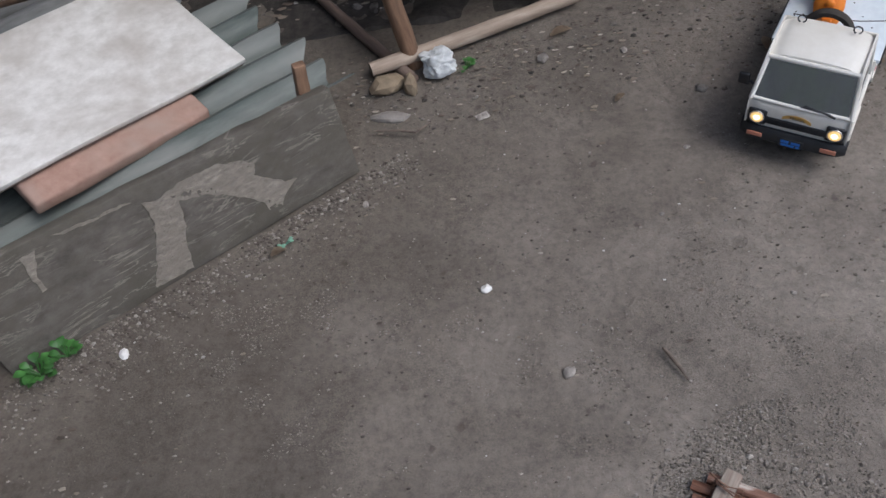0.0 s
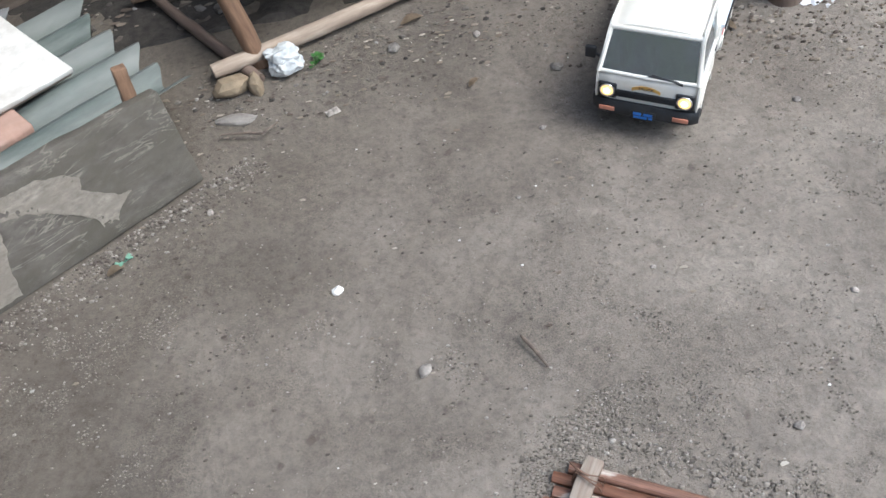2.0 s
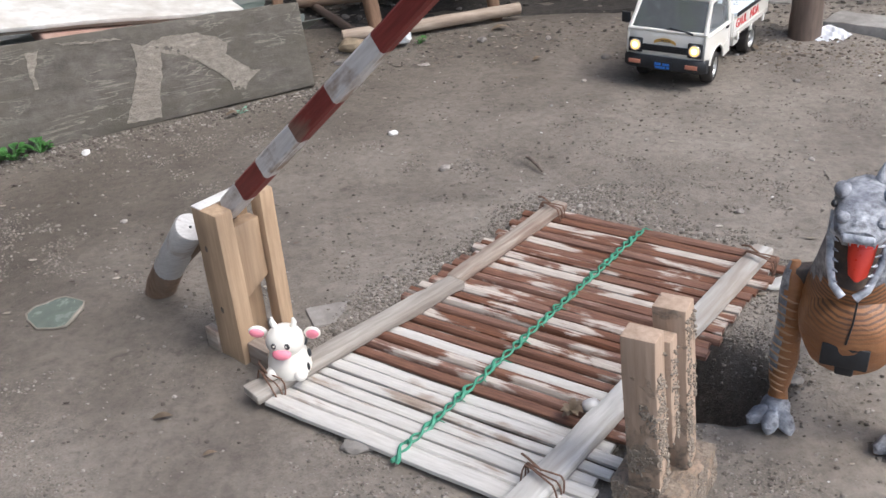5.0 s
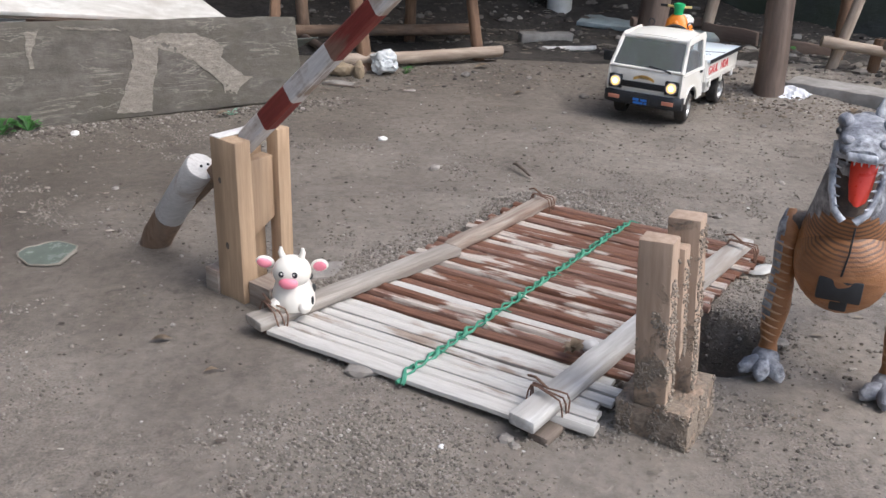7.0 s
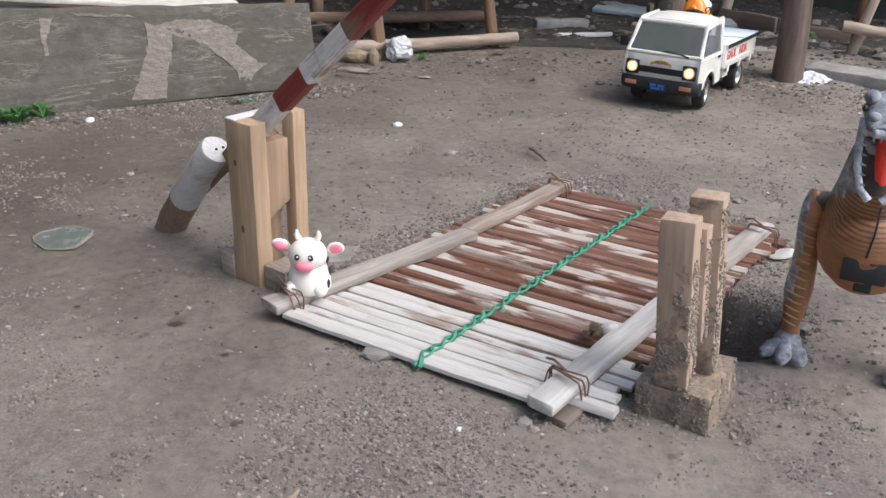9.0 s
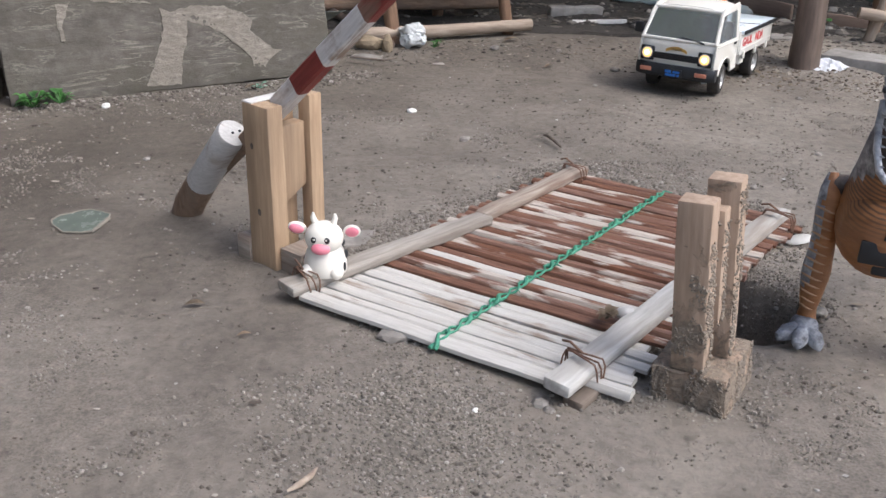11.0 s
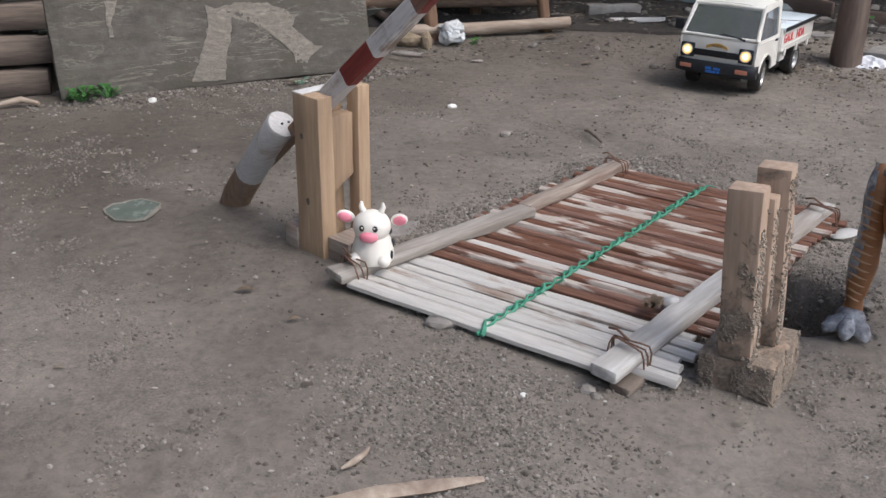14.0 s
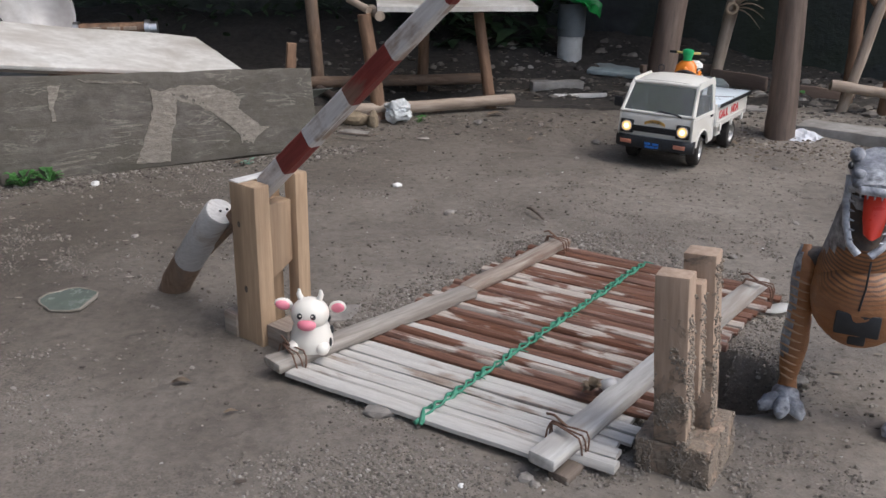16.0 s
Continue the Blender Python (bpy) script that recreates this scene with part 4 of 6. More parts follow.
        for an in (-52, -4, 42):
            dx, dy = math.sin(radians(an)), -math.cos(radians(an))
            tube(bm, [(fx + dx * 0.006, 0.010 + dy * 0.006, 0.010), (fx + dx * 0.015, 0.010 + dy * 0.015, 0.0090), (fx + dx * 0.022, 0.010 + dy * 0.022, 0.0050), (fx + dx * 0.024, 0.010 + dy * 0.024, 0.0015)], [0.0080, 0.0078, 0.0052, 0.0012], 10)
        part("foot", finish(bm), "dino_grey", leg, "grey three-toed foot")


build_dino()


# ---- toy pickup truck ----
# x forward, y to its left, z up; the origin lies on the ground under the front axle
def build_truck():
    fwd = Vector((-0.107, -0.154, 0)).normalized()
    tk = thing("toy_truck", axes((0.528, 1.070, 0.008), fwd), "cream white toy pickup truck with lit headlights and a black bumper", "toy truck")
    W = 0.068
    wall = 0.0026
    # cab as a shell with real openings: side panels, roof, nose
    side = [(0.052, 0.030), (0.0575, 0.050), (0.056, 0.078), (0.030, 0.128), (0.018, 0.1395), (-0.060, 0.142), (-0.066, 0.136), (-0.066, 0.028),
            (-0.034, 0.026), (-0.029, 0.041), (-0.017, 0.051), (0.0, 0.054), (0.017, 0.051), (0.029, 0.041), (0.034, 0.028)]
    win = [(0.045, 0.0835), (0.0215, 0.1275), (-0.046, 0.1315), (-0.049, 0.128), (-0.049, 0.0835)]
    for s in (-1, 1):
        bm = bmesh.new()
        # fill between outline and window by bridging through a triangulated face pair
        outer = [bm.verts.new((x, 0, z)) for x, z in side]
        inner = [bm.verts.new((x, 0, z)) for x, z in win]
        es = [bm.edges.new((outer[k], outer[(k + 1) % len(outer)])) for k in range(len(outer))]
        es += [bm.edges.new((inner[k], inner[(k + 1) % len(inner)])) for k in range(len(inner))]
        bmesh.ops.triangle_fill(bm, use_beauty=True, use_dissolve=False, edges=es)
        fs = bm.faces[:]
        ext = bmesh.ops.extrude_face_region(bm, geom=fs)
        for g in ext["geom"]:
            if isinstance(g, bmesh.types.BMVert):
                g.co.y += wall
        bmesh.ops.recalc_face_normals(bm, faces=bm.faces[:])
        bmesh.ops.translate(bm, vec=(0, s * W - (wall if s > 0 else 0), 0), verts=bm.verts[:])
        # the upper body leans in a little
        for vv in bm.verts:
            if vv.co.z > 0.08:
                vv.co.y *= 1 - 0.10 * (vv.co.z - 0.08) / 0.06
        sp = part("side_panel", bm, "truck_white", tk)
        bm = bmesh.new()
        prism(bm, [(x, z) for x, z in win], 0.0008, pose(0, 0, 0, 90))
        bmesh.ops.translate(bm, vec=(0, s * (W - 0.0016), 0), verts=bm.verts[:])
        for vv in bm.verts:
            if vv.co.z > 0.08:
                vv.co.y *= 1 - 0.10 * (vv.co.z - 0.08) / 0.06
        g = part("side_window", bm, "side_glass", tk)
        g.visible_shadow = False
        # door handle, door line, waist strip
        bm = bmesh.new()
        box(bm, (-0.046, s * (W + 0.0002), 0.0735), (-0.036, s * (W + 0.0026), 0.0775), 0.0007)
        part("door_handle", bm, "black_plastic", sp, "black door handle")
        bm = bmesh.new()
        y = s * (W + 0.0004)
        tube(bm, [(0.0495, y, 0.079), (-0.060, y, 0.079)], 0.0009, 6)
        tube(bm, [(-0.053, y, 0.079), (-0.053, y, 0.052), (-0.035, y, 0.045)], 0.0006, 6)
        part("door_trim", bm, "truck_white", sp)
        # wheel-arch lip
        bm = bmesh.new()
        tube(bm, [(0.0335 * math.cos(a), s * (W + 0.0008), 0.022 + 0.0335 * math.sin(a)) for a in [radians(12 + 156 * k / 14) for k in range(15)]], 0.0018, 8)
        part("wheel_arch", bm, "truck_white", sp)
    # roof with rounded corners
    bm = bmesh.new()
    rings = []
    for x, z, w in ((0.0215, 0.1285, 0.0575), (0.019, 0.1385, 0.0590), (0.006, 0.1425, 0.0605), (-0.026, 0.1445, 0.0610), (-0.054, 0.1435, 0.0608), (-0.0655, 0.1395, 0.0600), (-0.0668, 0.132, 0.0598)):
        prof = []
        for u in np.linspace(-1, 1, 13):
            drop = 0.0075 * abs(u) ** 6 + 0.002 * u * u
            prof.append(Vector((x, w * u, z - drop)))
        rings.append(prof + [p - Vector((0, 0, 0.003)) for p in reversed(prof)])
    loft(bm, rings)
    part("roof", bm, "truck_white", tk)
    # roof hooks
    for y in (-0.036, 0.036):
        bm = bmesh.new()
        o = Vector((-0.046, y, 0.1455))
        tube(bm, [o + Vector((0, 0.0055 * math.cos(a), 0.0055 + 0.0055 * math.sin(a))) for a in [radians(-70 + 320 * k / 12) for k in range(13)]], 0.0010, 6)
        part("roof_hook", bm, "black_plastic", tk, "black wire hook")
    # nose panel, windscreen frame and back wall
    bm = bmesh.new()
    rings = []
    for x, z in ((0.054, 0.032), (0.0590, 0.052), (0.0575, 0.0745), (0.0565, 0.0795), (0.0525, 0.0850)):
        prof = []
        for u in np.linspace(-1, 1, 15):
            prof.append(Vector((x - 0.006 * abs(u) ** 7, (W - 0.0005) * u, z)))
        rings.append(prof + [p - Vector((0.003, 0, 0)) for p in reversed(prof)])
    loft(bm, rings)
    part("nose", bm, "truck_white", tk)
    bm = bmesh.new()
    for s in (-1, 1):
        tube(bm, [(0.0535, s * 0.0655, 0.083), (0.020, s * 0.0585, 0.1345)], [0.0036, 0.0034], 10)
    tube(bm, [(0.0215, -0.060, 0.1325), (0.024, 0, 0.1345), (0.0215, 0.060, 0.1325)], 0.0034, 10)
    tube(bm, [(0.0525, -0.065, 0.0845), (0.0545, 0, 0.0845), (0.0525, 0.065, 0.0845)], 0.0030, 10)
    part("windscreen_frame", bm, "truck_white", tk)
    bm = bmesh.new()
    rings = []
    for x, z, w in ((0.0535, 0.085, 0.0630), (0.0225, 0.1325, 0.0570)):
        rings.append([Vector((x, -w, z)), Vector((x + 0.0018, 0, z + 0.0006)), Vector((x, w, z)), Vector((x - 0.0008, w, z - 0.0004)), Vector((x + 0.001, 0, z + 0.0002)), Vector((x - 0.0008, -w, z - 0.0004))])
    loft(bm, rings)
    g = part("windscreen", bm, "car_glass", tk)
    g.visible_shadow = False
    bm = bmesh.new()
    box(bm, (-0.0665, -0.0655, 0.028), (-0.0635, 0.0655, 0.100), 0.0008)
    box(bm, (-0.0665, -0.060, 0.128), (-0.0635, 0.060, 0.138), 0.0008)
    for s in (-1, 1):
        box(bm, (-0.0665, min(s * 0.048, s * 0.060), 0.100), (-0.0635, max(s * 0.048, s * 0.060), 0.128), 0.0004)
    part("cab_back", bm, "truck_white", tk)
    # inside: seat, floor, dashboard, steering wheel
    bm = bmesh.new()
    box(bm, (-0.060, -0.058, 0.060), (-0.020, 0.058, 0.068), 0.003)
    box(bm, (-0.060, -0.058, 0.066), (-0.048, 0.058, 0.108), 0.004)
    part("seat", bm, "black_plastic", tk)
    bm = bmesh.new()
    box(bm, (-0.062, -0.064, 0.030), (0.050, 0.064, 0.034))
    box(bm, (0.034, -0.062, 0.066), (0.052, 0.062, 0.082), 0.003)
    part("dashboard", bm, "black_plastic", tk)
    bm = bmesh.new()
    c = Vector((0.016, -0.012, 0.094))
    tl = pose(0, 0, 0, 0, 62, 0)
    tube(bm, [c + tl @ Vector((0.0165 * math.cos(a), 0.0165 * math.sin(a), 0)) for a in [k * math.tau / 24 for k in range(25)]], 0.0022, 8)
    for an in (90, 210, 330):
        tube(bm, [c, c + tl @ Vector((0.016 * math.cos(radians(an)), 0.016 * math.sin(radians(an)), 0))], 0.0016, 6)
    tube(bm, [c, c + Vector((0.024, 0, -0.020))], 0.003, 8)
    part("steering_wheel", bm, "black_plastic", tk)
    # black grille with headlight surrounds
    bm = bmesh.new()
    box(bm, (0.0575, -0.045, 0.0505), (0.0605, 0.045, 0.0615), 0.001)
    gr = part("grille", bm, "black_plastic", tk)
    for k in range(4):
        bm = bmesh.new()
        z = 0.0520 + k * 0.0025
        box(bm, (0.0605, -0.044, z), (0.0612, 0.044, z + 0.0012), 0.0002)
        part("grille_bar", bm, "black_plastic", gr)
    for s in (-1, 1):
        bm = bmesh.new()
        box(bm, (0.0555, s * 0.0515 - 0.0125, 0.046), (0.0605, s * 0.0515 + 0.0125, 0.0705), 0.0025, seg=3)
        hs = part("headlight_surround", bm, "black_plastic", tk)
        bm = bmesh.new()
        c = Vector((0.0606, s * 0.0515, 0.0585))
        tube(bm, [c + Vector((0.0, 0.0094 * math.cos(a), 0.0094 * math.sin(a))) for a in [k * math.tau / 24 for k in range(25)]], 0.0011, 8)
        part("headlight_ring", bm, "rim_silver", hs)
        bm = bmesh.new()
        ball(bm, c, (0.0022, 0.0088, 0.0088), 18, 10)
        part("headlight", bm, "headlight", hs, "lit warm yellow headlight")
        bm = bmesh.new()
        ball(bm, c + Vector((0.0019, 0, 0)), (0.0010, 0.0046, 0.0046), 14, 8)
        part("bulb", bm, "headlight_core", hs)
    # black bumper with indicators, number plate as plain bars
    bm = bmesh.new()
    rings = []
    for u in np.linspace(-1, 1, 17):
        x = 0.0605 - 0.010 * abs(u) ** 8
        y = 0.0715 * u
        rings.append([Vector((x - 0.007, y, 0.0215)), Vector((x + 0.0005, y, 0.0205)), Vector((x + 0.0045, y, 0.0250)), Vector((x + 0.0045, y, 0.0375)), Vector((x + 0.001, y, 0.0425)), Vector((x - 0.007, y, 0.0420))])
    loft(bm, rings)
    bp = part("bumper", bm, "black_plastic", tk, "black bumper")
    for s in (-1, 1):
        bm = bmesh.new()
        box(bm, (0.0642, s * 0.0495 - 0.0105, 0.0285), (0.0660, s * 0.0495 + 0.0105, 0.0355), 0.0008)
        part("indicator", bm, "amber", bp, "orange-pink indicator lamp")
    bm = bmesh.new()
    box(bm, (0.0645, -0.0170, 0.0225), (0.0665, 0.0170, 0.0365), 0.001)
    pl = part("number_plate", bm, "black_plastic", bp, "black plate with blue bars")
    for y0, y1, z0, z1 in ((-0.013, -0.002, 0.030, 0.0345), (0.001, 0.013, 0.030, 0.034), (-0.012, 0.006, 0.0245, 0.0285), (0.008, 0.013, 0.025, 0.0285)):
        bm = bmesh.new()
        box(bm, (0.0665, y0, z0), (0.0669, y1, z1))
        part("plate_bar", bm, "plate_blue", pl, "blue bar")
    # wiper, mirror, badge with its word
    bm = bmesh.new()
    tube(bm, [(0.0560, 0.046, 0.0835), (0.0545, 0.030, 0.0870), (0.0550, 0.000, 0.0885)], [0.0018, 0.0016, 0.0010], 8)
    tube(bm, [(0.0548, 0.040, 0.0860), (0.0535, 0.004, 0.0905)], 0.0011, 6)
    part("wiper", bm, "black_plastic", tk)
    for s in (-1,):
        bm = bmesh.new()
        box(bm, (0.028, s * 0.083 - 0.0075, 0.086), (0.0345, s * 0.083 + 0.0075, 0.104), 0.0022, seg=3)
        tube(bm, [(0.031, s * 0.075, 0.092), (0.034, s * 0.064, 0.087)], 0.0018, 8)
        part("wing_mirror", bm, "black_plastic", tk, "black wing mirror")
    bm = bmesh.new()
    arc = []
    for k in range(13):
        u = k / 12 * 2 - 1
        arc.append((u * 0.019, 0.0055 * (1 - u * u)))
    outl = arc + [(x, y - 0.0048 - 0.001 * (1 - abs(x) / 0.019)) for x, y in reversed(arc)]
    prism(bm, outl, 0.0006, Matrix(((0, 0, 1, 0.0590), (1, 0, 0, 0), (0, 1, 0, 0.0685), (0, 0, 0, 1))))
    bd = part("badge", bm, "gold_badge", tk, "gold arched badge")
    cu = bpy.data.curves.new("badge_word", "FONT")
    cu.body, cu.size, cu.align_x, cu.extrude = "TRUCK", 0.0062, "CENTER", 0.0002
    cu.materials.append(MATS["black_plastic"])
    wd = new("badge_word", cu)
    wd.parent = bd
    wd.matrix_basis = Matrix(((0, 0, 1, 0.0600), (1, 0, 0, 0), (0, 1, 0, 0.0672), (0, 0, 0, 1)))

    # load bed: floor, drop sides, tailgate, the pale board laid over it
    def panel(name, lo, hi, mt, bev=0.001, parent=tk, label=""):
        bm = bmesh.new()
        box(bm, lo, hi, bev)
        return part(name, bm, mt, parent, label)
    bx0, bx1, bz0, bz1 = -0.262, -0.0705, 0.052, 0.0855
    panel("bed_floor", (bx0 + 0.002, -0.066, bz0), (bx1 - 0.001, 0.066, bz0 + 0.004), "truck_white")
    for s in (-1, 1):
        sd = panel("drop_side", (bx0, min(s * 0.067, s * 0.0705), bz0 - 0.004), (bx1, max(s * 0.067, s * 0.0705), bz1), "truck_white")
        for z in (bz0 + 0.006, bz1 - 0.005):
            bm = bmesh.new()
            tube(bm, [(bx0 + 0.003, s * 0.0707, z), (bx1 - 0.003, s * 0.0707, z)], 0.0011, 6)
            part("side_rib", bm, "truck_white", sd)
        for x in (-0.095, -0.165, -0.235):
            bm = bmesh.new()
            box(bm, (x - 0.005, min(s * 0.0690, s * 0.0722), bz0 - 0.013), (x + 0.005, max(s * 0.0690, s * 0.0722), bz0 + 0.001), 0.0006)
            part("hinge", bm, "truck_white", sd)
        # red letters, of which the first word reads
        for word, x in (("GAUL", -0.108), ("NDA", -0.178)):
            cu = bpy.data.curves.new("side_word", "FONT")
            cu.body, cu.size, cu.align_x, cu.extrude, cu.offset = word, 0.0215, "CENTER", 0.0003, 0.0004
            cu.materials.append(MATS["lettering_red"])
            o = new("side_word", cu)
            o.parent = sd
            if s > 0:
                o.matrix_basis = Matrix(((-1, 0, 0, x), (0, 0, 1, 0.0709), (0, 1, 0, bz0 + 0.011), (0, 0, 0, 1)))
            else:
                o.matrix_basis = Matrix(((1, 0, 0, x - 0.01), (0, 0, -1, -0.0709), (0, 1, 0, bz0 + 0.011), (0, 0, 0, 1)))
    panel("tailgate", (bx0 - 0.0036, -0.069, bz0 - 0.004), (bx0 - 0.0002, 0.069, bz1), "truck_white")
    panel("headboard", (bx1 + 0.0002, -0.069, bz0 - 0.002), (bx1 + 0.0034, 0.069, bz1 + 0.006), "truck_white")
    bb = panel("bed_cover", (bx0 - 0.006, -0.0735, bz1 + 0.0002), (bx1 - 0.001, 0.0735, bz1 + 0.0062), "bed_board", 0.0012, tk, "pale blue foam board over the load bed")
    for s in (-1, 1):
        bm = bmesh.new()
        box(bm, (bx0 - 0.0066, min(s * 0.0737, s * 0.0755), bz1 - 0.0005), (bx1 - 0.001, max(s * 0.0737, s * 0.0755), bz1 + 0.0066), 0.0006)
        part("edge_tape", bm, "black_plastic", bb, "dark blue-black edge tape")
    # screw heads and a split across the board
    rnd = random.Random(3)
    for k in range(16):
        bm = bmesh.new()
        x, y = rnd.uniform(bx0, bx1), rnd.uniform(-0.066, 0.066)
        disc(bm, (x, y, bz1 + 0.0060), (x, y, bz1 + 0.0068), 0.0012, 8)
        part("speck", bm, "black_plastic", bb)
    bm = bmesh.new()
    tube(bm, [(-0.166, 0.072, bz1 + 0.0064), (-0.150, 0.030, bz1 + 0.0064), (-0.141, -0.004, bz1 + 0.0064), (-0.136, -0.060, bz1 + 0.0064)], 0.0008, 6)
    part("strap", bm, "black_plastic", bb, "thin black cord over the board")
    # chassis and under-bed boxes
    bm = bmesh.new()
    for s in (-1, 1):
        box(bm, (-0.255, s * 0.026 - 0.004, 0.030), (0.048, s * 0.026 + 0.004, 0.040), 0.001)
    box(bm, (-0.200, -0.010, 0.018), (0.010, 0.010, 0.028), 0.002)
    part("chassis", bm, "black_plastic", tk)
    bm = bmesh.new()
    box(bm, (-0.118, 0.046, 0.028), (-0.090, 0.066, 0.0475), 0.0015)
    part("battery_box", bm, "truck_white", tk)
    # spare wheel behind the cab
    # wheels

    def wheel(x, y, r, w, turn=0):
        at = pose(x, y, r, 0, 0, turn)
        s = 1 if y > 0 else -1
        bm = bmesh.new()
        prof = [(-w / 2, r * 0.62), (-w / 2, r * 0.86), (-w / 2 * 0.8, r * 0.97), (-w / 2 * 0.4, r), (w / 2 * 0.4, r), (w / 2 * 0.8, r * 0.97), (w / 2, r * 0.86), (w / 2, r * 0.62)]
        n = 36
        rings = []
        for k in range(n):
            a = k * math.tau / n
            g = 1.0 if k % 2 else 0.965
            rings.append([Vector((rr * (g if rr > r * 0.9 else 1) * math.cos(a), yy, rr * (g if rr > r * 0.9 else 1) * math.sin(a))) for yy, rr in prof])
        loft(bm, rings + [rings[0]], closed=False, cap=False)
        bmesh.ops.remove_doubles(bm, verts=bm.verts[:], dist=1e-5)
        bmesh.ops.recalc_face_normals(bm, faces=bm.faces[:])
        tyre_bm, bm = bm, bmesh.new()
        f = s * w / 2
        prof = [(-0.6 * f, 0.64), (0.75 * f, 0.64), (0.98 * f, 0.62), (0.90 * f, 0.56), (0.45 * f, 0.50), (0.45 * f, 0.34), (0.75 * f, 0.28), (0.78 * f, 0.18), (0.95 * f, 0.16), (0.98 * f, 0.02)]
        n = 24
        rings = [[Vector((r * rr * math.cos(k * math.tau / n), yy, r * rr * math.sin(k * math.tau / n))) for yy, rr in prof] for k in range(n)]
        loft(bm, rings + [rings[0]], closed=False, cap=False)
        bmesh.ops.remove_doubles(bm, verts=bm.verts[:], dist=1e-5)
        bmesh.ops.recalc_face_normals(bm, faces=bm.faces[:])
        for k in range(8):
            a = k * math.tau / 8
            c = Vector((r * 0.43 * math.cos(a), 0.5 * f, r * 0.43 * math.sin(a)))
            ball(bm, c, (0.0013, 0.0012, 0.0013), 8, 6)
        we = part("wheel", bm, "rim_silver", tk, "silver slotted wheel rim", at)
        part("tyre", tyre_bm, "rubber", we, "black ribbed tyre")
    for x in (0.0, -0.1875):
        for y in (-0.057, 0.057):
            wheel(x, y, 0.0268, 0.021, turn=8 if x == 0 else 0)
    # a worn tyre stands behind the cab
    bm = bmesh.new()
    n = 30
    rings = []
    for k in range(n + 1):
        a = k * math.tau / n
        rr = [0.030, 0.036, 0.0385, 0.036, 0.030, 0.0265]
        xx = [-0.008, -0.0085, 0.0, 0.0085, 0.008, 0.0]
        rings.append([Vector((x - 0.0, rad * math.cos(a), rad * math.sin(a))) for x, rad in zip(xx, rr)])
    loft(bm, rings, cap=False)
    bmesh.ops.remove_doubles(bm, verts=bm.verts[:], dist=1e-5)
    bmesh.ops.recalc_face_normals(bm, faces=bm.faces[:])
    part("spare_tyre", bm, "rubber", tk, "black spare tyre behind the cab", pose(-0.083, -0.004, 0.107, 0, -8, 0))
    for ob in tk.children:
        if not ob.name.startswith("wheel") or ob.name.startswith("wheel_"):
            ob.matrix_basis = Matrix.Translation((0, 0, 0.0095)) @ ob.matrix_basis
    return tk


truck = build_truck()


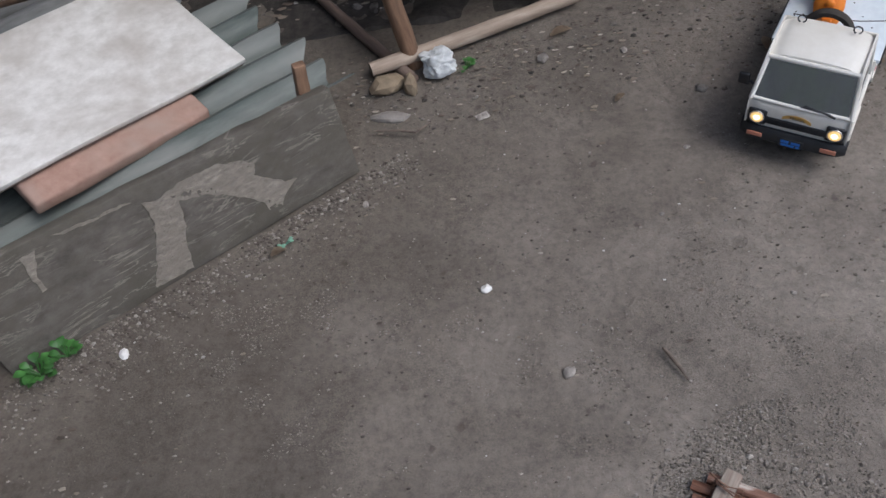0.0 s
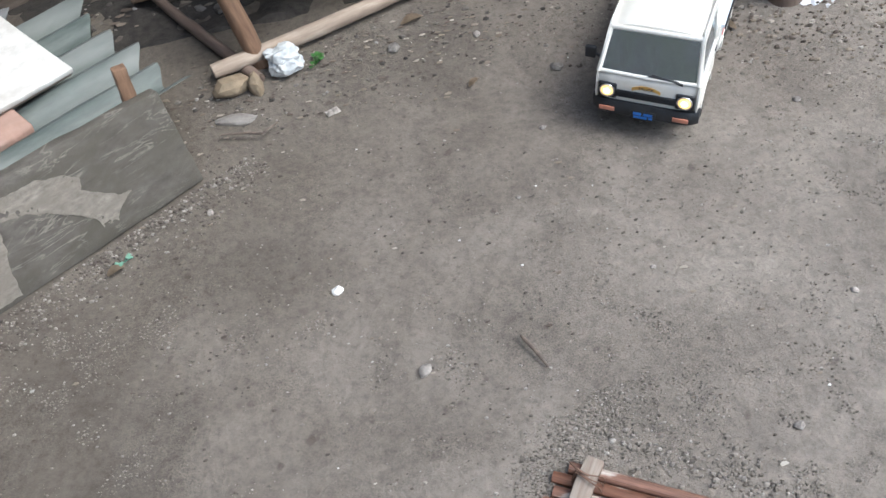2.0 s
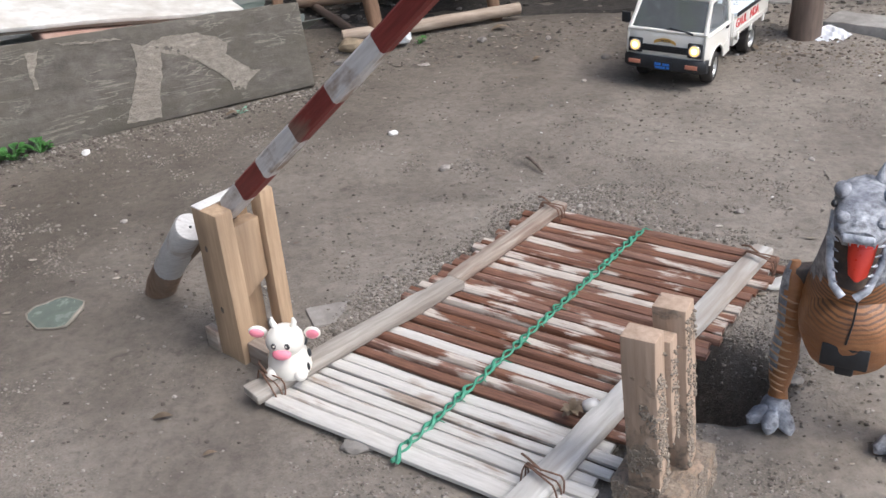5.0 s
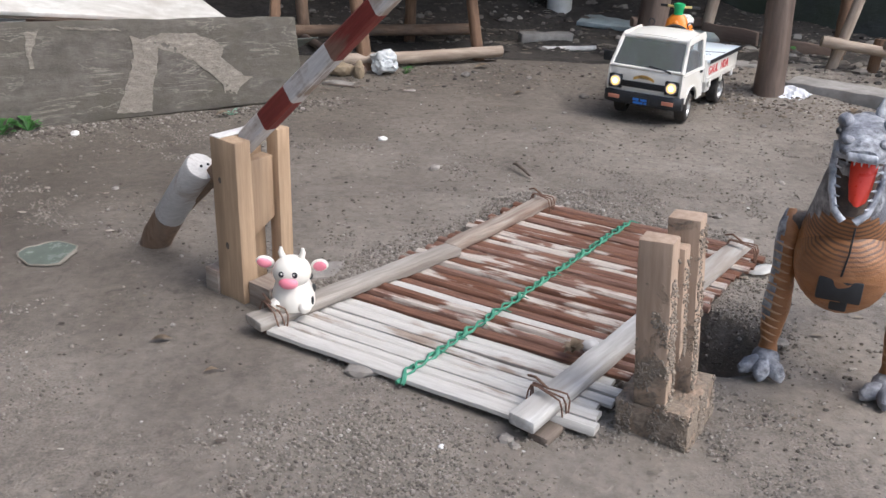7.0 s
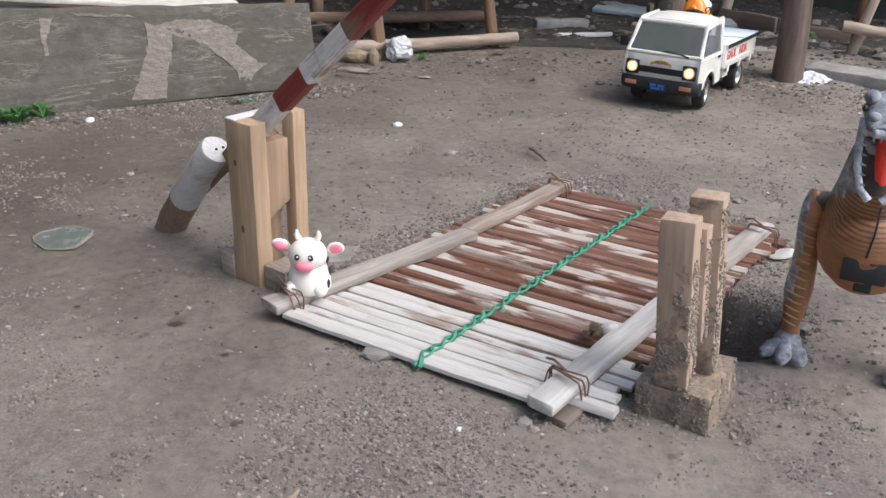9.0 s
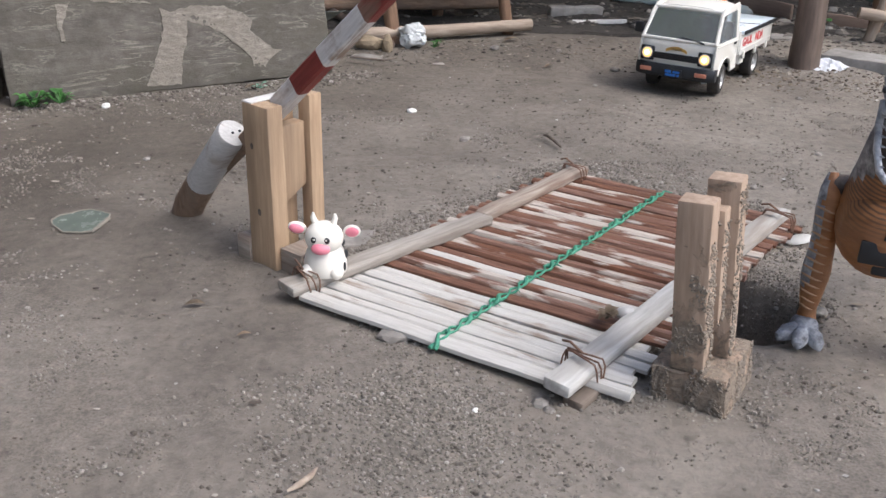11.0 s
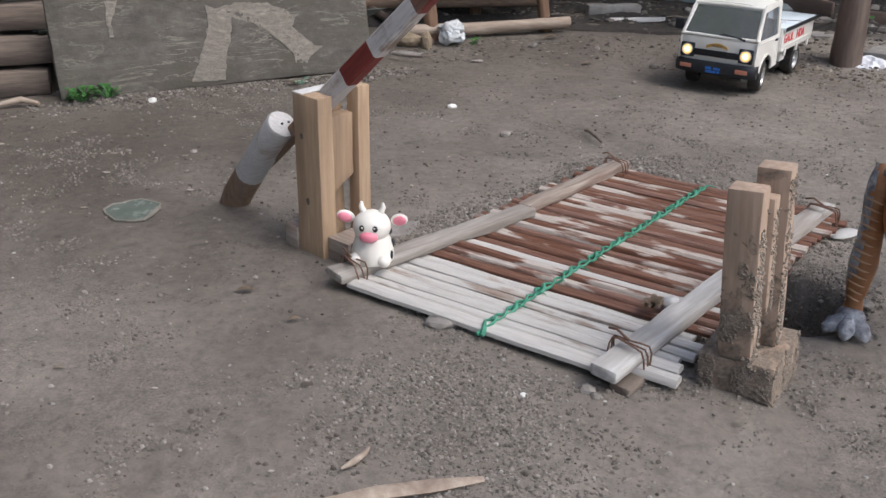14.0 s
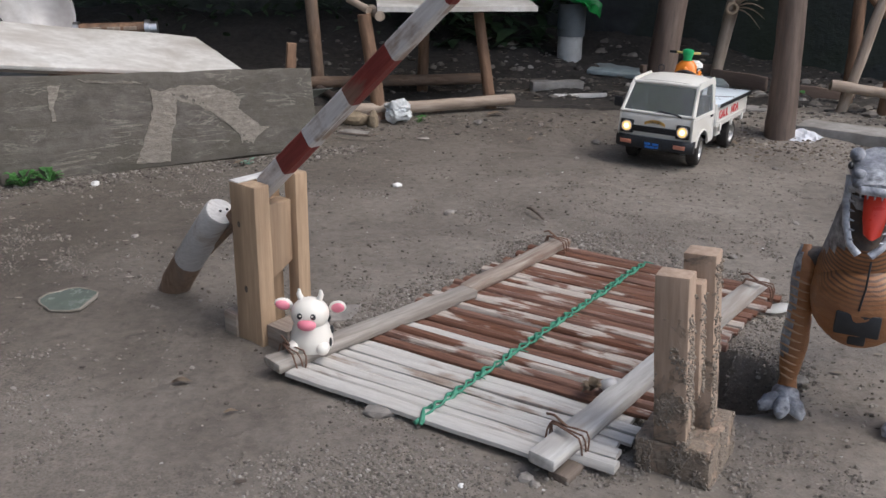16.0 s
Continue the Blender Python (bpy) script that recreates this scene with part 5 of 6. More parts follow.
# ---- toy scooter riding on the truck's bed ----
def build_scooter():
    mt = truck.matrix_world @ pose(-0.150, -0.018, 0.1015, 0, 0, 8)
    sc = thing("toy_scooter", mt, "orange and white plastic toy scooter on the truck bed", "toy scooter")
    # x forward; leg shield, footboard, tail
    bm = bmesh.new()
    rings = []
    for x, z, w, t in ((0.046, 0.010, 0.012, 0.010), (0.044, 0.022, 0.018, 0.010), (0.036, 0.040, 0.021, 0.011), (0.029, 0.056, 0.0195, 0.011), (0.026, 0.064, 0.013, 0.009), (0.026, 0.068, 0.006, 0.006)):
        rings.append([Vector((x + t * math.cos(a), w * math.sin(a), z)) for a in [k * math.tau / 18 for k in range(18)]])
    loft(bm, rings)
    ball(bm, (0.047, 0, 0.050), (0.004, 0.007, 0.007), 12, 8)
    part("leg_shield", bm, "orange_plastic", sc)
    bm = bmesh.new()
    rings = []
    for x, z0, z1, w in ((0.040, 0.012, 0.022, 0.014), (0.010, 0.010, 0.017, 0.017), (-0.010, 0.010, 0.020, 0.018), (-0.022, 0.010, 0.036, 0.0185), (-0.040, 0.014, 0.042, 0.0195), (-0.056, 0.024, 0.040, 0.015), (-0.062, 0.030, 0.036, 0.008)):
        zc, zr = (z0 + z1) / 2, (z1 - z0) / 2
        rings.append([Vector((x, w * math.copysign(abs(math.cos(a)) ** 0.7, math.cos(a)), zc + zr * math.copysign(abs(math.sin(a)) ** 0.7, math.sin(a)))) for a in [k * math.tau / 20 for k in range(20)]])
    loft(bm, rings)
    part("body", bm, "orange_plastic", sc)
    bm = bmesh.new()
    box(bm, (-0.060, -0.0165, 0.0395), (-0.014, 0.0165, 0.0535), 0.006, seg=4)
    box(bm, (-0.050, -0.013, 0.051), (-0.020, 0.013, 0.0585), 0.005, seg=4)
    part("saddle", bm, "white_plastic", sc, "white saddle")
    for x, mt2, r in ((0.052, "orange_plastic", 0.0150), (-0.046, "white_plastic", 0.0165)):
        bm = bmesh.new()
        w = 0.0075 if x > 0 else 0.0205
        prof = [(-w, 0.2), (-w, 0.8), (-w * 0.7, 1.0), (w * 0.7, 1.0), (w, 0.8), (w, 0.2)]
        n = 26
        rings = [[Vector((x + r * rr * math.cos(k * math.tau / n), yy, r + r * rr * math.sin(k * math.tau / n))) for yy, rr in prof] for k in range(n + 1)]
        loft(bm, rings, cap=False)
        bmesh.ops.remove_doubles(bm, verts=bm.verts[:], dist=1e-5)
        bmesh.ops.recalc_face_normals(bm, faces=bm.faces[:])
        part("wheel", bm, mt2, sc)
    bm = bmesh.new()
    rings = []
    for z, r in ((0.066, 0.0078), (0.072, 0.0072), (0.078, 0.0088), (0.084, 0.0095), (0.086, 0.0085), (0.0875, 0.004)):
        rings.append([Vector((0.027 + r * math.cos(a), 1.15 * r * math.sin(a), z)) for a in [k * math.tau / 16 for k in range(16)]])
    loft(bm, rings)
    hd = part("handlebar_head", bm, "green_toy", sc, "bright green head")
    for s in (-1, 1):
        bm = bmesh.new()
        tube(bm, [(0.025, s * 0.008, 0.0795), (0.020, s * 0.022, 0.0800)], 0.0024, 10)
        part("handlebar", bm, "yellow_toy", hd)
        bm = bmesh.new()
        tube(bm, [(0.020, s * 0.0221, 0.0800), (0.016, s * 0.036, 0.0795)], 0.0026, 10)
        part("grip", bm, "black_plastic", hd, "black grip")


build_scooter()


# ---- plank leaning beside the yard, with old mortar on it ----
PK = axes((-0.583, 0.851, 0.004), (0.471, 0.278, 0.004)) @ pose(0, 0, 0, -12)
PLEN, PHEI, PTHK = 0.548, 0.150, 0.020


def build_plank():
    bm = bmesh.new()
    box(bm, (0, 0, 0), (PLEN, PTHK, PHEI), 0.003, seg=2)
    cut_up(bm, 0.03)
    for vv in bm.verts:
        # the top edge dips and the ends are worn
        vv.co.z *= 1.14 - 0.14 * vv.co.x / PLEN
        vv.co.z += 0.003 * noise.noise((vv.co.x * 14, 0, 3)) * (vv.co.z > 0.1)
    rough_up(bm, 0.0022, 30, 2)
    pk = lone("leaning_plank", bm, "old_plank", "thick weathered grey plank standing on edge, with old mortar", "plank", m=PK)

    def patch(outline, seed, name="mortar_patch"):
        bm = bmesh.new()
        prism(bm, outline, 0.0020)
        bmesh.ops.triangulate(bm, faces=[f for f in bm.faces if len(f.verts) > 4])
        cut_up(bm, 0.007)
        for vv in bm.verts:
            k = 0.0034 * noise.noise((vv.co.x * 90, vv.co.y * 90, seed))
            vv.co.x += k
            vv.co.y += 0.0034 * noise.noise((vv.co.x * 90, vv.co.y * 90, seed + 5))
            if vv.co.z > 0.0015:
                vv.co.z += 0.0014 * noise.noise((vv.co.x * 160, vv.co.y * 160, seed + 9))
        # outline x along the plank, y up it; stand it on the plank's front face
        bmesh.ops.transform(bm, matrix=Matrix(((1, 0, 0, 0), (0, 0, -1, 0.0008), (0, 1, 0, 0), (0, 0, 0, 1))), verts=bm.verts[:])
        part(name, bm, "mortar", pk, "pale crumbling mortar", smooth=True)
    patch([(0.250, 0.136), (0.268, 0.127), (0.303, 0.135), (0.356, 0.132), (0.390, 0.118), (0.407, 0.102), (0.400, 0.088), (0.418, 0.070), (0.438, 0.054), (0.453, 0.049), (0.430, 0.037), (0.420, 0.022), (0.399, 0.026),
           (0.393, 0.044), (0.377, 0.063), (0.349, 0.086), (0.322, 0.102), (0.294, 0.111), (0.291, 0.088), (0.275, 0.049), (0.268, 0.007), (0.210, 0.010), (0.227, 0.043), (0.246, 0.086), (0.254, 0.119)], 1)
    patch([(0.091, 0.150), (0.111, 0.150), (0.104, 0.136), (0.096, 0.115), (0.096, 0.094), (0.090, 0.095), (0.089, 0.126)], 3)
    patch([(0.136, 0.157), (0.232, 0.147), (0.240, 0.142), (0.200, 0.147), (0.150, 0.152)], 4)


build_plank()


# ---- corrugated sheets, plywood, clay slab behind the plank ----
def corrugated(name, o, xdir, length, width, waves, amp, mt, label, seed, jag=0.03, tilt=0.0, thick=0.0012):
    """Ridges run along x; the far end is torn."""
    rnd = random.Random(seed)
    bm = bmesh.new()
    nx, ny = 16, waves * 8 + 1
    ends = [length - rnd.uniform(0, jag) for _ in range(waves + 1)]
    top, bot = [], []
    for i in range(nx):
        r0, r1 = [], []
        for j in range(ny):
            y = width * j / (ny - 1)
            k = y / width * waves
            e = ends[int(k)] * (1 - (k % 1)) + ends[min(int(k) + 1, waves)] * (k % 1) + 0.012 * math.cos(math.tau * k)
            x = e * i / (nx - 1)
            z = amp * math.cos(math.tau * k) + 0.004 * noise.noise((x * 9, y * 9, seed))
            r0.append(bm.verts.new((x, y, z)))
            r1.append(bm.verts.new((x, y, z - thick)))
        top.append(r0)
        bot.append(r1)
    for i in range(nx - 1):
        for j in range(ny - 1):
            bm.faces.new((top[i][j], top[i + 1][j], top[i + 1][j + 1], top[i][j + 1]))
            bm.faces.new((bot[i][j], bot[i][j + 1], bot[i + 1][j + 1], bot[i + 1][j]))
    for i in range(nx - 1):
        for j in (0, ny - 1):
            bm.faces.new((top[i][j], top[i + 1][j], bot[i + 1][j], bot[i][j]))
    for j in range(ny - 1):
        for i in (0, nx - 1):
            bm.faces.new((top[i][j], top[i][j + 1], bot[i][j + 1], bot[i][j]))
    bmesh.ops.recalc_face_normals(bm, faces=bm.faces[:])
    return lone(name, bm, mt, label, "roofing sheet", "corrugated sheets", m=axes(o, xdir) @ pose(0, 0, 0, tilt))


corrugated("roofing_sheet", (-0.640, 0.930, 0.090), (0.471, 0.272, 0.0), 0.628, 0.36, 5, 0.011, "tin_green", "greenish corrugated roofing sheet with a torn end", 3, 0.05, -3)
corrugated("roofing_sheet", (-0.790, 1.12, 0.066), (0.471, 0.28, 0.004), 0.56, 0.42, 5, 0.010, "tin_grey", "grey corrugated roofing sheet under the others", 8, 0.06, 2)

# rough timber crib that carries the sheets
for k, (x, y, dx, dy, ln) in enumerate(((-0.52, 1.00, 0.86, 0.5, 0.36), (-0.62, 1.24, 0.86, 0.5, 0.40), (-0.75, 1.48, 0.86, 0.5, 0.40))):
    bm = bmesh.new()
    box(bm, (0, -0.03, 0), (ln, 0.03, 0.052), 0.004)
    cut_up(bm, 0.05)
    rough_up(bm, 0.004, 25, k)
    lone("timber_baulk", bm, "dark_timber", "dark rough timber baulk under the roofing sheets", "timber", "baulks under the sheets", m=axes((x, y, ground_z(x, y) - 0.006), (dx, dy, 0)))


def build_plywood():
    e1, e2 = Vector((-0.285, -0.242, 0.050)).normalized(), Vector((-0.155, 0.180, 0.052)).normalized()
    up = e2.cross(e1).normalized()
    m = Matrix(((e2.x, e1.x, up.x, -0.265), (e2.y, e1.y, up.y, 1.310), (e2.z, e1.z, up.z, 0.104), (0, 0, 0, 1)))
    bm = bmesh.new()
    box(bm, (0, 0, 0), (0.262, 0.640, 0.008), 0.0012)
    cut_up(bm, 0.05)
    for vv in bm.verts:
        vv.co.z += 0.004 * noise.noise((vv.co.x * 5, vv.co.y * 5, 2))
        vv.co.y += 0.003 * noise.noise((vv.co.x * 30, 4, vv.co.y * 30))
    ply = thing("plywood_sheet", m, "warped sheet of plywood painted chalky white", "board")
    part("face", bm, "plywood_white", ply)
    bm = bmesh.new()
    box(bm, (0.003, 0.003, -0.0060), (0.258, 0.636, -0.0005), 0.001)
    cut_up(bm, 0.05)
    for vv in bm.verts:
        vv.co.z += 0.004 * noise.noise((vv.co.x * 5, vv.co.y * 5, 2))
        vv.co.y += 0.005 * noise.noise((vv.co.x * 40, 9, vv.co.y * 40))
    part("backing_ply", bm, "ply_edge", ply, "dark splintered edge")
    bm = bmesh.new()
    box(bm, (0, 0, 0), (0.105, 0.285, 0.022), 0.005, seg=3)
    cut_up(bm, 0.03)
    rough_up(bm, 0.0025, 25, 6)
    lone("clay_slab", bm, "terracotta", "dusty pinkish clay slab between sheet and plywood", "slab", m=m @ pose(-0.042, 0.100, -0.031))


build_plywood()
bm = bmesh.new()
box(bm, (-0.009, -0.007, 0), (0.009, 0.007, 0.20), 0.002)
cut_up(bm, 0.02)
rough_up(bm, 0.0015, 60, 3)
lone("wooden_peg", bm, "leg_wood", "short split wooden peg standing behind the plank", "peg", m=pose(-0.178, 1.163, 0.0, 3, 4, 25))

def stick(name, pts, radii, mt, label, category, group="", seed=0, parent=None, seg=12, rough=0.0015):
    bm = bmesh.new()
    P = [Vector(p) for p in pts]
    fine_pts, fine_r = [], []
    if isinstance(radii, (int, float)):
        radii = [radii] * len(P)
    for i in range(len(P) - 1):
        for s in range(6):
            t = s / 6
            fine_pts.append(P[i].lerp(P[i + 1], t))
            fine_r.append(radii[i] * (1 - t) + radii[i + 1] * t)
    fine_pts.append(P[-1])
    fine_r.append(radii[-1])
    o = fine_pts[0].copy()
    d = P[-1] - P[0]
    m = Matrix.Translation(o) @ d.to_track_quat("Z", "Y").to_matrix().to_4x4()
    inv = m.inverted()
    tube(bm, [inv @ p for p in fine_pts], fine_r, seg)
    rough_up(bm, rough, 40, seed)
    if parent:
        return part(name, bm, mt, parent, label, parent.matrix_world.inverted() @ m)
    return lone(name, bm, mt, label, category, group, m=m)


# stacked old beams past the plank's end
for k, (z, dx, dy) in enumerate(((0.0, 0.0, 0.0), (0.048, 0.012, 0.02), (0.096, -0.01, 0.055))):
    bm = bmesh.new()
    box(bm, (0, 0, 0), (0.40, 0.075, 0.040), 0.004)
    cut_up(bm, 0.04)
    rough_up(bm, 0.003, 26, 40 + k)
    lone("old_beam", bm, "dark_timber", "old grey-brown beam in a low stack", "beam", "stacked old beams", m=axes((-0.985 + dx, 0.735 + dy, 0.004 + z), (0.83, 0.36, 0)))
stick("twig", [(-0.66, 0.80, 0.010), (-0.63, 0.815, 0.016), (-0.60, 0.812, 0.010)], [0.004, 0.005, 0.003], "pole_wood", "short pale crooked stick on the earth", "twig", seed=31)
# enamel bowl and a roll with metal ends lying on the plywood
bm = bmesh.new()
prof = [(0.040, 0.0), (0.075, 0.012), (0.098, 0.040), (0.110, 0.075), (0.1135, 0.078), (0.1065, 0.077), (0.094, 0.041), (0.072, 0.016), (0.03, 0.006)]
rings = [[Vector((r * math.cos(k * math.tau / 40), r * math.sin(k * math.tau / 40), z)) for r, z in prof] for k in range(41)]
loft(bm, rings, closed=False, cap=False)
bmesh.ops.remove_doubles(bm, verts=bm.verts[:], dist=1e-5)
disc(bm, (0, 0, 0.0), (0, 0, 0.006), 0.041, 32)
bmesh.ops.recalc_face_normals(bm, faces=bm.faces[:])
lone("basin", bm, "enamel", "stained pale enamel basin lying on its side", "basin", m=pose(-0.83, 1.50, 0.215, 0, 68, -20))


def build_roll():
    e = thing("roll", axes((-0.682, 1.475, 0.178), (0.2, 0.035, 0.006)), "old wooden roller with metal end caps", "roller")
    bm = bmesh.new()
    tube(bm, [(0.012, 0, 0), (0.150, 0, 0)], 0.0165, 18)
    part("barrel", bm, "leg_wood", e)
    for x0, x1, r in ((0.0, 0.012, 0.021), (0.150, 0.160, 0.021), (0.160, 0.176, 0.017)):
        bm = bmesh.new()
        disc(bm, (x0, 0, 0), (x1 - 0.0004, 0, 0), r, 20)
        part("end_cap", bm, "steel", e, "shiny metal end")
    for x in (0.045, 0.085, 0.12):
        bm = bmesh.new()
        box(bm, (x - 0.014, -0.0172, 0.001), (x + 0.014, -0.0160, 0.009), 0.0004)
        part("label_bar", bm, "pole_wood", e, "pale illegible print")


build_roll()


# ---- rough bench at the back ----
def build_bench():
    e = thing("bench", pose(0.10, 1.40, 0.03), "rough outdoor bench with a white board top and branch legs", "bench")
    bm = bmesh.new()
    outl = [(-0.012, 1.335), (0.130, 1.350), (0.325, 1.410), (0.330, 1.660), (-0.03, 1.640)]
    prism(bm, outl, 0.010, Matrix.Translation((0, 0, 0.243)))
    cut_up(bm, 0.06)
    rough_up(bm, 0.003, 20, 1)
    part("top", bm, "plywood_white", e, "white painted board", e.matrix_world.inverted())
    legs = [((-0.006, 1.345, 0.018), (-0.040, 1.352, 0.236), 0.0155), ((0.236, 1.435, 0.022), (0.200, 1.440, 0.236), 0.0125), ((-0.165, 1.60, 0.03), (-0.188, 1.60, 0.40), 0.0150), ((0.080, 1.62, 0.03), (0.085, 1.60, 0.236), 0.0135)]
    for k, (a, c, r) in enumerate(legs):
        stick("leg", [a, c], [r, r * 0.94], "leg_wood" if k != 2 else "bark", "", "", seed=k, parent=e)
    stick("stretcher", [(-0.20, 1.55, 0.062), (0.22, 1.57, 0.075)], 0.013, "bark", "dark cross stick", "", seed=9, parent=e)
    # branch stub with a pale sawn end under the top
    bm = bmesh.new()
    tube(bm, [(-0.030, 1.47, 0.236), (-0.006, 1.335, 0.234)], 0.0105, 14)
    part("rail", bm, "pole_wood", e, "round pole end", e.matrix_world.inverted())
    stick("rail", [(-0.075, 1.40, 0.262), (-0.03, 1.35, 0.244)], 0.008, "pole_wood", "", "", seed=4, parent=e)


build_bench()
stick("ground_pole", [(-0.078, 1.322, 0.043), (0.10, 1.372, 0.046), (0.283, 1.424, 0.053)], [0.0125, 0.0125, 0.0118], "pole_wood", "smooth pale round pole lying against the bench legs", "pole", seed=2, seg=16)
stick("slanting_pole", [(-0.012, 1.300, 0.028), (-0.120, 1.475, 0.045), (-0.235, 1.680, 0.060)], [0.0095, 0.0095, 0.0085], "bamboo_brown", "thin dark pole lying back from the bench leg", "pole", seed=3)

# trunks at the edge of the yard
stick("support_post", [(0.806, 1.232, 0.0), (0.802, 1.232, 0.14), (0.792, 1.235, 0.34), (0.778, 1.24, 0.70)], [0.0300, 0.0272, 0.0255, 0.025], "bamboo_brown", "thick brown bamboo post at the yard's edge", "post", "posts at the yard's edge", seed=5, seg=20)
stick("support_post", [(0.620, 1.495, 0.0), (0.626, 1.500, 0.14), (0.644, 1.510, 0.34), (0.668, 1.52, 0.70)], [0.0370, 0.0325, 0.0305, 0.029], "bamboo_brown", "thick leaning brown bamboo post with a joint", "post", "posts at the yard's edge", seed=6, seg=20)
stick("fence_stake", [(0.826, 1.74, 0.02), (0.838, 1.75, 0.12), (0.866, 1.76, 0.30)], [0.0125, 0.0150, 0.018], "pole_wood", "leaning pale wooden fence stake", "stake", "stakes of the old fence", seed=7)
stick("fence_stake", [(1.045, 1.47, 0.0), (1.050, 1.48, 0.16), (1.040, 1.49, 0.42)], [0.0140, 0.0135, 0.013], "leg_wood", "upright brown wooden fence stake", "stake", "stakes of the old fence", seed=8)
stick("fence_stake", [(0.996, 1.40, 0.0), (1.022, 1.40, 0.12), (1.075, 1.41, 0.36)], [0.0115, 0.0115, 0.011], "pole_wood", "slanting pale wooden fence stake", "stake", "stakes of the old fence", seed=9)
stick("fence_stake", [(1.085, 1.38, 0.0), (1.090, 1.38, 0.11)], [0.012, 0.012], "leg_wood", "short brown wooden fence stake", "stake", "stakes of the old fence", seed=10)
stick("fence_rail", [(0.965, 1.385, 0.102), (1.08, 1.36, 0.088), (1.22, 1.33, 0.074)], [0.0115, 0.011, 0.011], "pole_wood", "round pale rail on the stakes", "rail", "rails of the old fence", seed=11)
stick("fence_rail", [(1.06, 1.30, 0.112), (1.24, 1.28, 0.085)], [0.0115, 0.011], "pole_wood", "round pale rail on the stakes", "rail", "rails of the old fence", seed=12)
stick("fence_rail", [(0.86, 1.62, 0.285), (1.00, 1.58, 0.31), (1.2, 1.50, 0.33)], [0.009, 0.009, 0.009], "bamboo_brown", "thin dark rail high between the stakes", "rail", "rails of the old fence", seed=13)
stick("fence_rail", [(1.015, 1.50, 0.34), (1.10, 1.46, 0.24)], [0.0095, 0.009], "leg_wood", "slanting brown wooden fence brace", "rail", "rails of the old fence", seed=14)


# ---- kerb slabs, boards and rubble at the back ----
def slab(name, o, xd, size, mt, label, category, seed, tilt=(0, 0), group=""):
    bm = bmesh.new()
    box(bm, (0, 0, 0), size, min(0.004, size[2] * 0.2), seg=2)
    cut_up(bm, 0.04)
    rough_up(bm, min(0.004, size[2] * 0.18), 28, seed)
    return lone(name, bm, mt, label, category, group, m=axes(o, xd) @ pose(0, 0, 0, tilt[0], tilt[1]))


slab("kerb_slab", (0.655, 1.515, 0.000), (0.175, -0.125, 0.0), (0.215, 0.055, 0.042), "slab_concrete", "weathered plank-like kerb between the posts", "kerb", 1, group="kerb slabs")
slab("kerb_slab", (0.850, 1.262, 0.004), (0.20, -0.185, 0.0), (0.46, 0.085, 0.036), "slab_concrete", "broken grey concrete kerb slab with rough edge", "kerb", 2, group="kerb slabs")
slab("board", (0.815, 1.735, 0.040), (0.10, -0.125, 0.0), (0.155, 0.012, 0.044), "brown_board", "brown board on edge behind the kerb", "board", 3, group="boards at the back")
slab("board", (0.92, 1.59, 0.030), (0.12, -0.05, -0.01), (0.18, 0.012, 0.046), "brown_board", "brown board on edge behind the kerb", "board", 4, group="boards at the back")
slab("board", (0.515, 1.835, 0.050), (0.16, -0.06, 0.0), (0.20, 0.13, 0.012), "blue_board", "dusty blue-grey board lying on rubble", "board", 5, (2, 2), group="boards at the back")
slab("board", (0.665, 1.665, 0.042), (0.17, -0.02, 0.0), (0.17, 0.10, 0.011), "blue_board", "dusty blue-grey board lying on rubble", "board", 6, (3, -2), group="boards at the back")
slab("board", (0.640, 1.745, 0.064), (0.20, 0.03, 0.0), (0.22, 0.02, 0.024), "brown_board", "brown batten across the blue boards", "board", 7, group="boards at the back")
slab("tile_shard", (0.392, 1.555, 0.032), (0.14, 0.03, 0.0), (0.135, 0.030, 0.012), "white_chalk", "white-edged broken tile on the ground", "tile", 8, (-20, 0))
slab("tile_shard", (0.350, 1.640, 0.034), (0.14, 0.02, 0.0), (0.13, 0.03, 0.024), "slab_concrete", "grey broken block on the ground", "tile", 9)
slab("paving_slab", (-0.012, 0.345, -0.008), (0.085, 0.030, 0.0), (0.082, 0.040, 0.016), "stone_grey", "half-buried flat grey stone beside the bridge", "stone", 10, (0, 3))


def rock(name, o, size, mt, label, seed, group="loose stones", yaw=0):
    bm = bmesh.new()
    bmesh.ops.create_icosphere(bm, subdivisions=2, radius=1.0)
    for vv in bm.verts:
        n = noise.noise(vv.co * 1.3 + Vector((seed, seed * 2, 0)))
        vv.co *= 1 + 0.32 * n
    for vv in bm.verts:
        vv.co = Vector((vv.co.x * size[0], vv.co.y * size[1], vv.co.z * size[2]))
    return lone(name, bm, mt, label, "stone", group, m=pose(*o, 0, 0, yaw), smooth=False)


rock("stone", (0.056, 0.163, 0.007), (0.017, 0.011, 0.006), "stone_grey", "flat pale grey stone by the bridge's edge", 1)
rock("stone", (-0.055, 1.295, 0.030), (0.030, 0.020, 0.016), "stone_brown", "brown stone under the pole end", 2, yaw=20)
rock("stone", (-0.018, 1.285, 0.030), (0.012, 0.014, 0.022), "stone_brown", "upright brown stone by the pole", 3)
rock("stone", (-0.055, 1.235, 0.014), (0.032, 0.012, 0.008), "stone_grey", "flat dark stone by the pole", 4, yaw=-10)
rock("stone", (0.168, 0.068, 0.004), (0.007, 0.006, 0.006), "stone_grey", "small grey stone by the beam end", 5)
rock("stone", (0.175, 0.060, 0.003), (0.005, 0.005, 0.004), "stone_grey", "small grey stone by the beam end", 6)
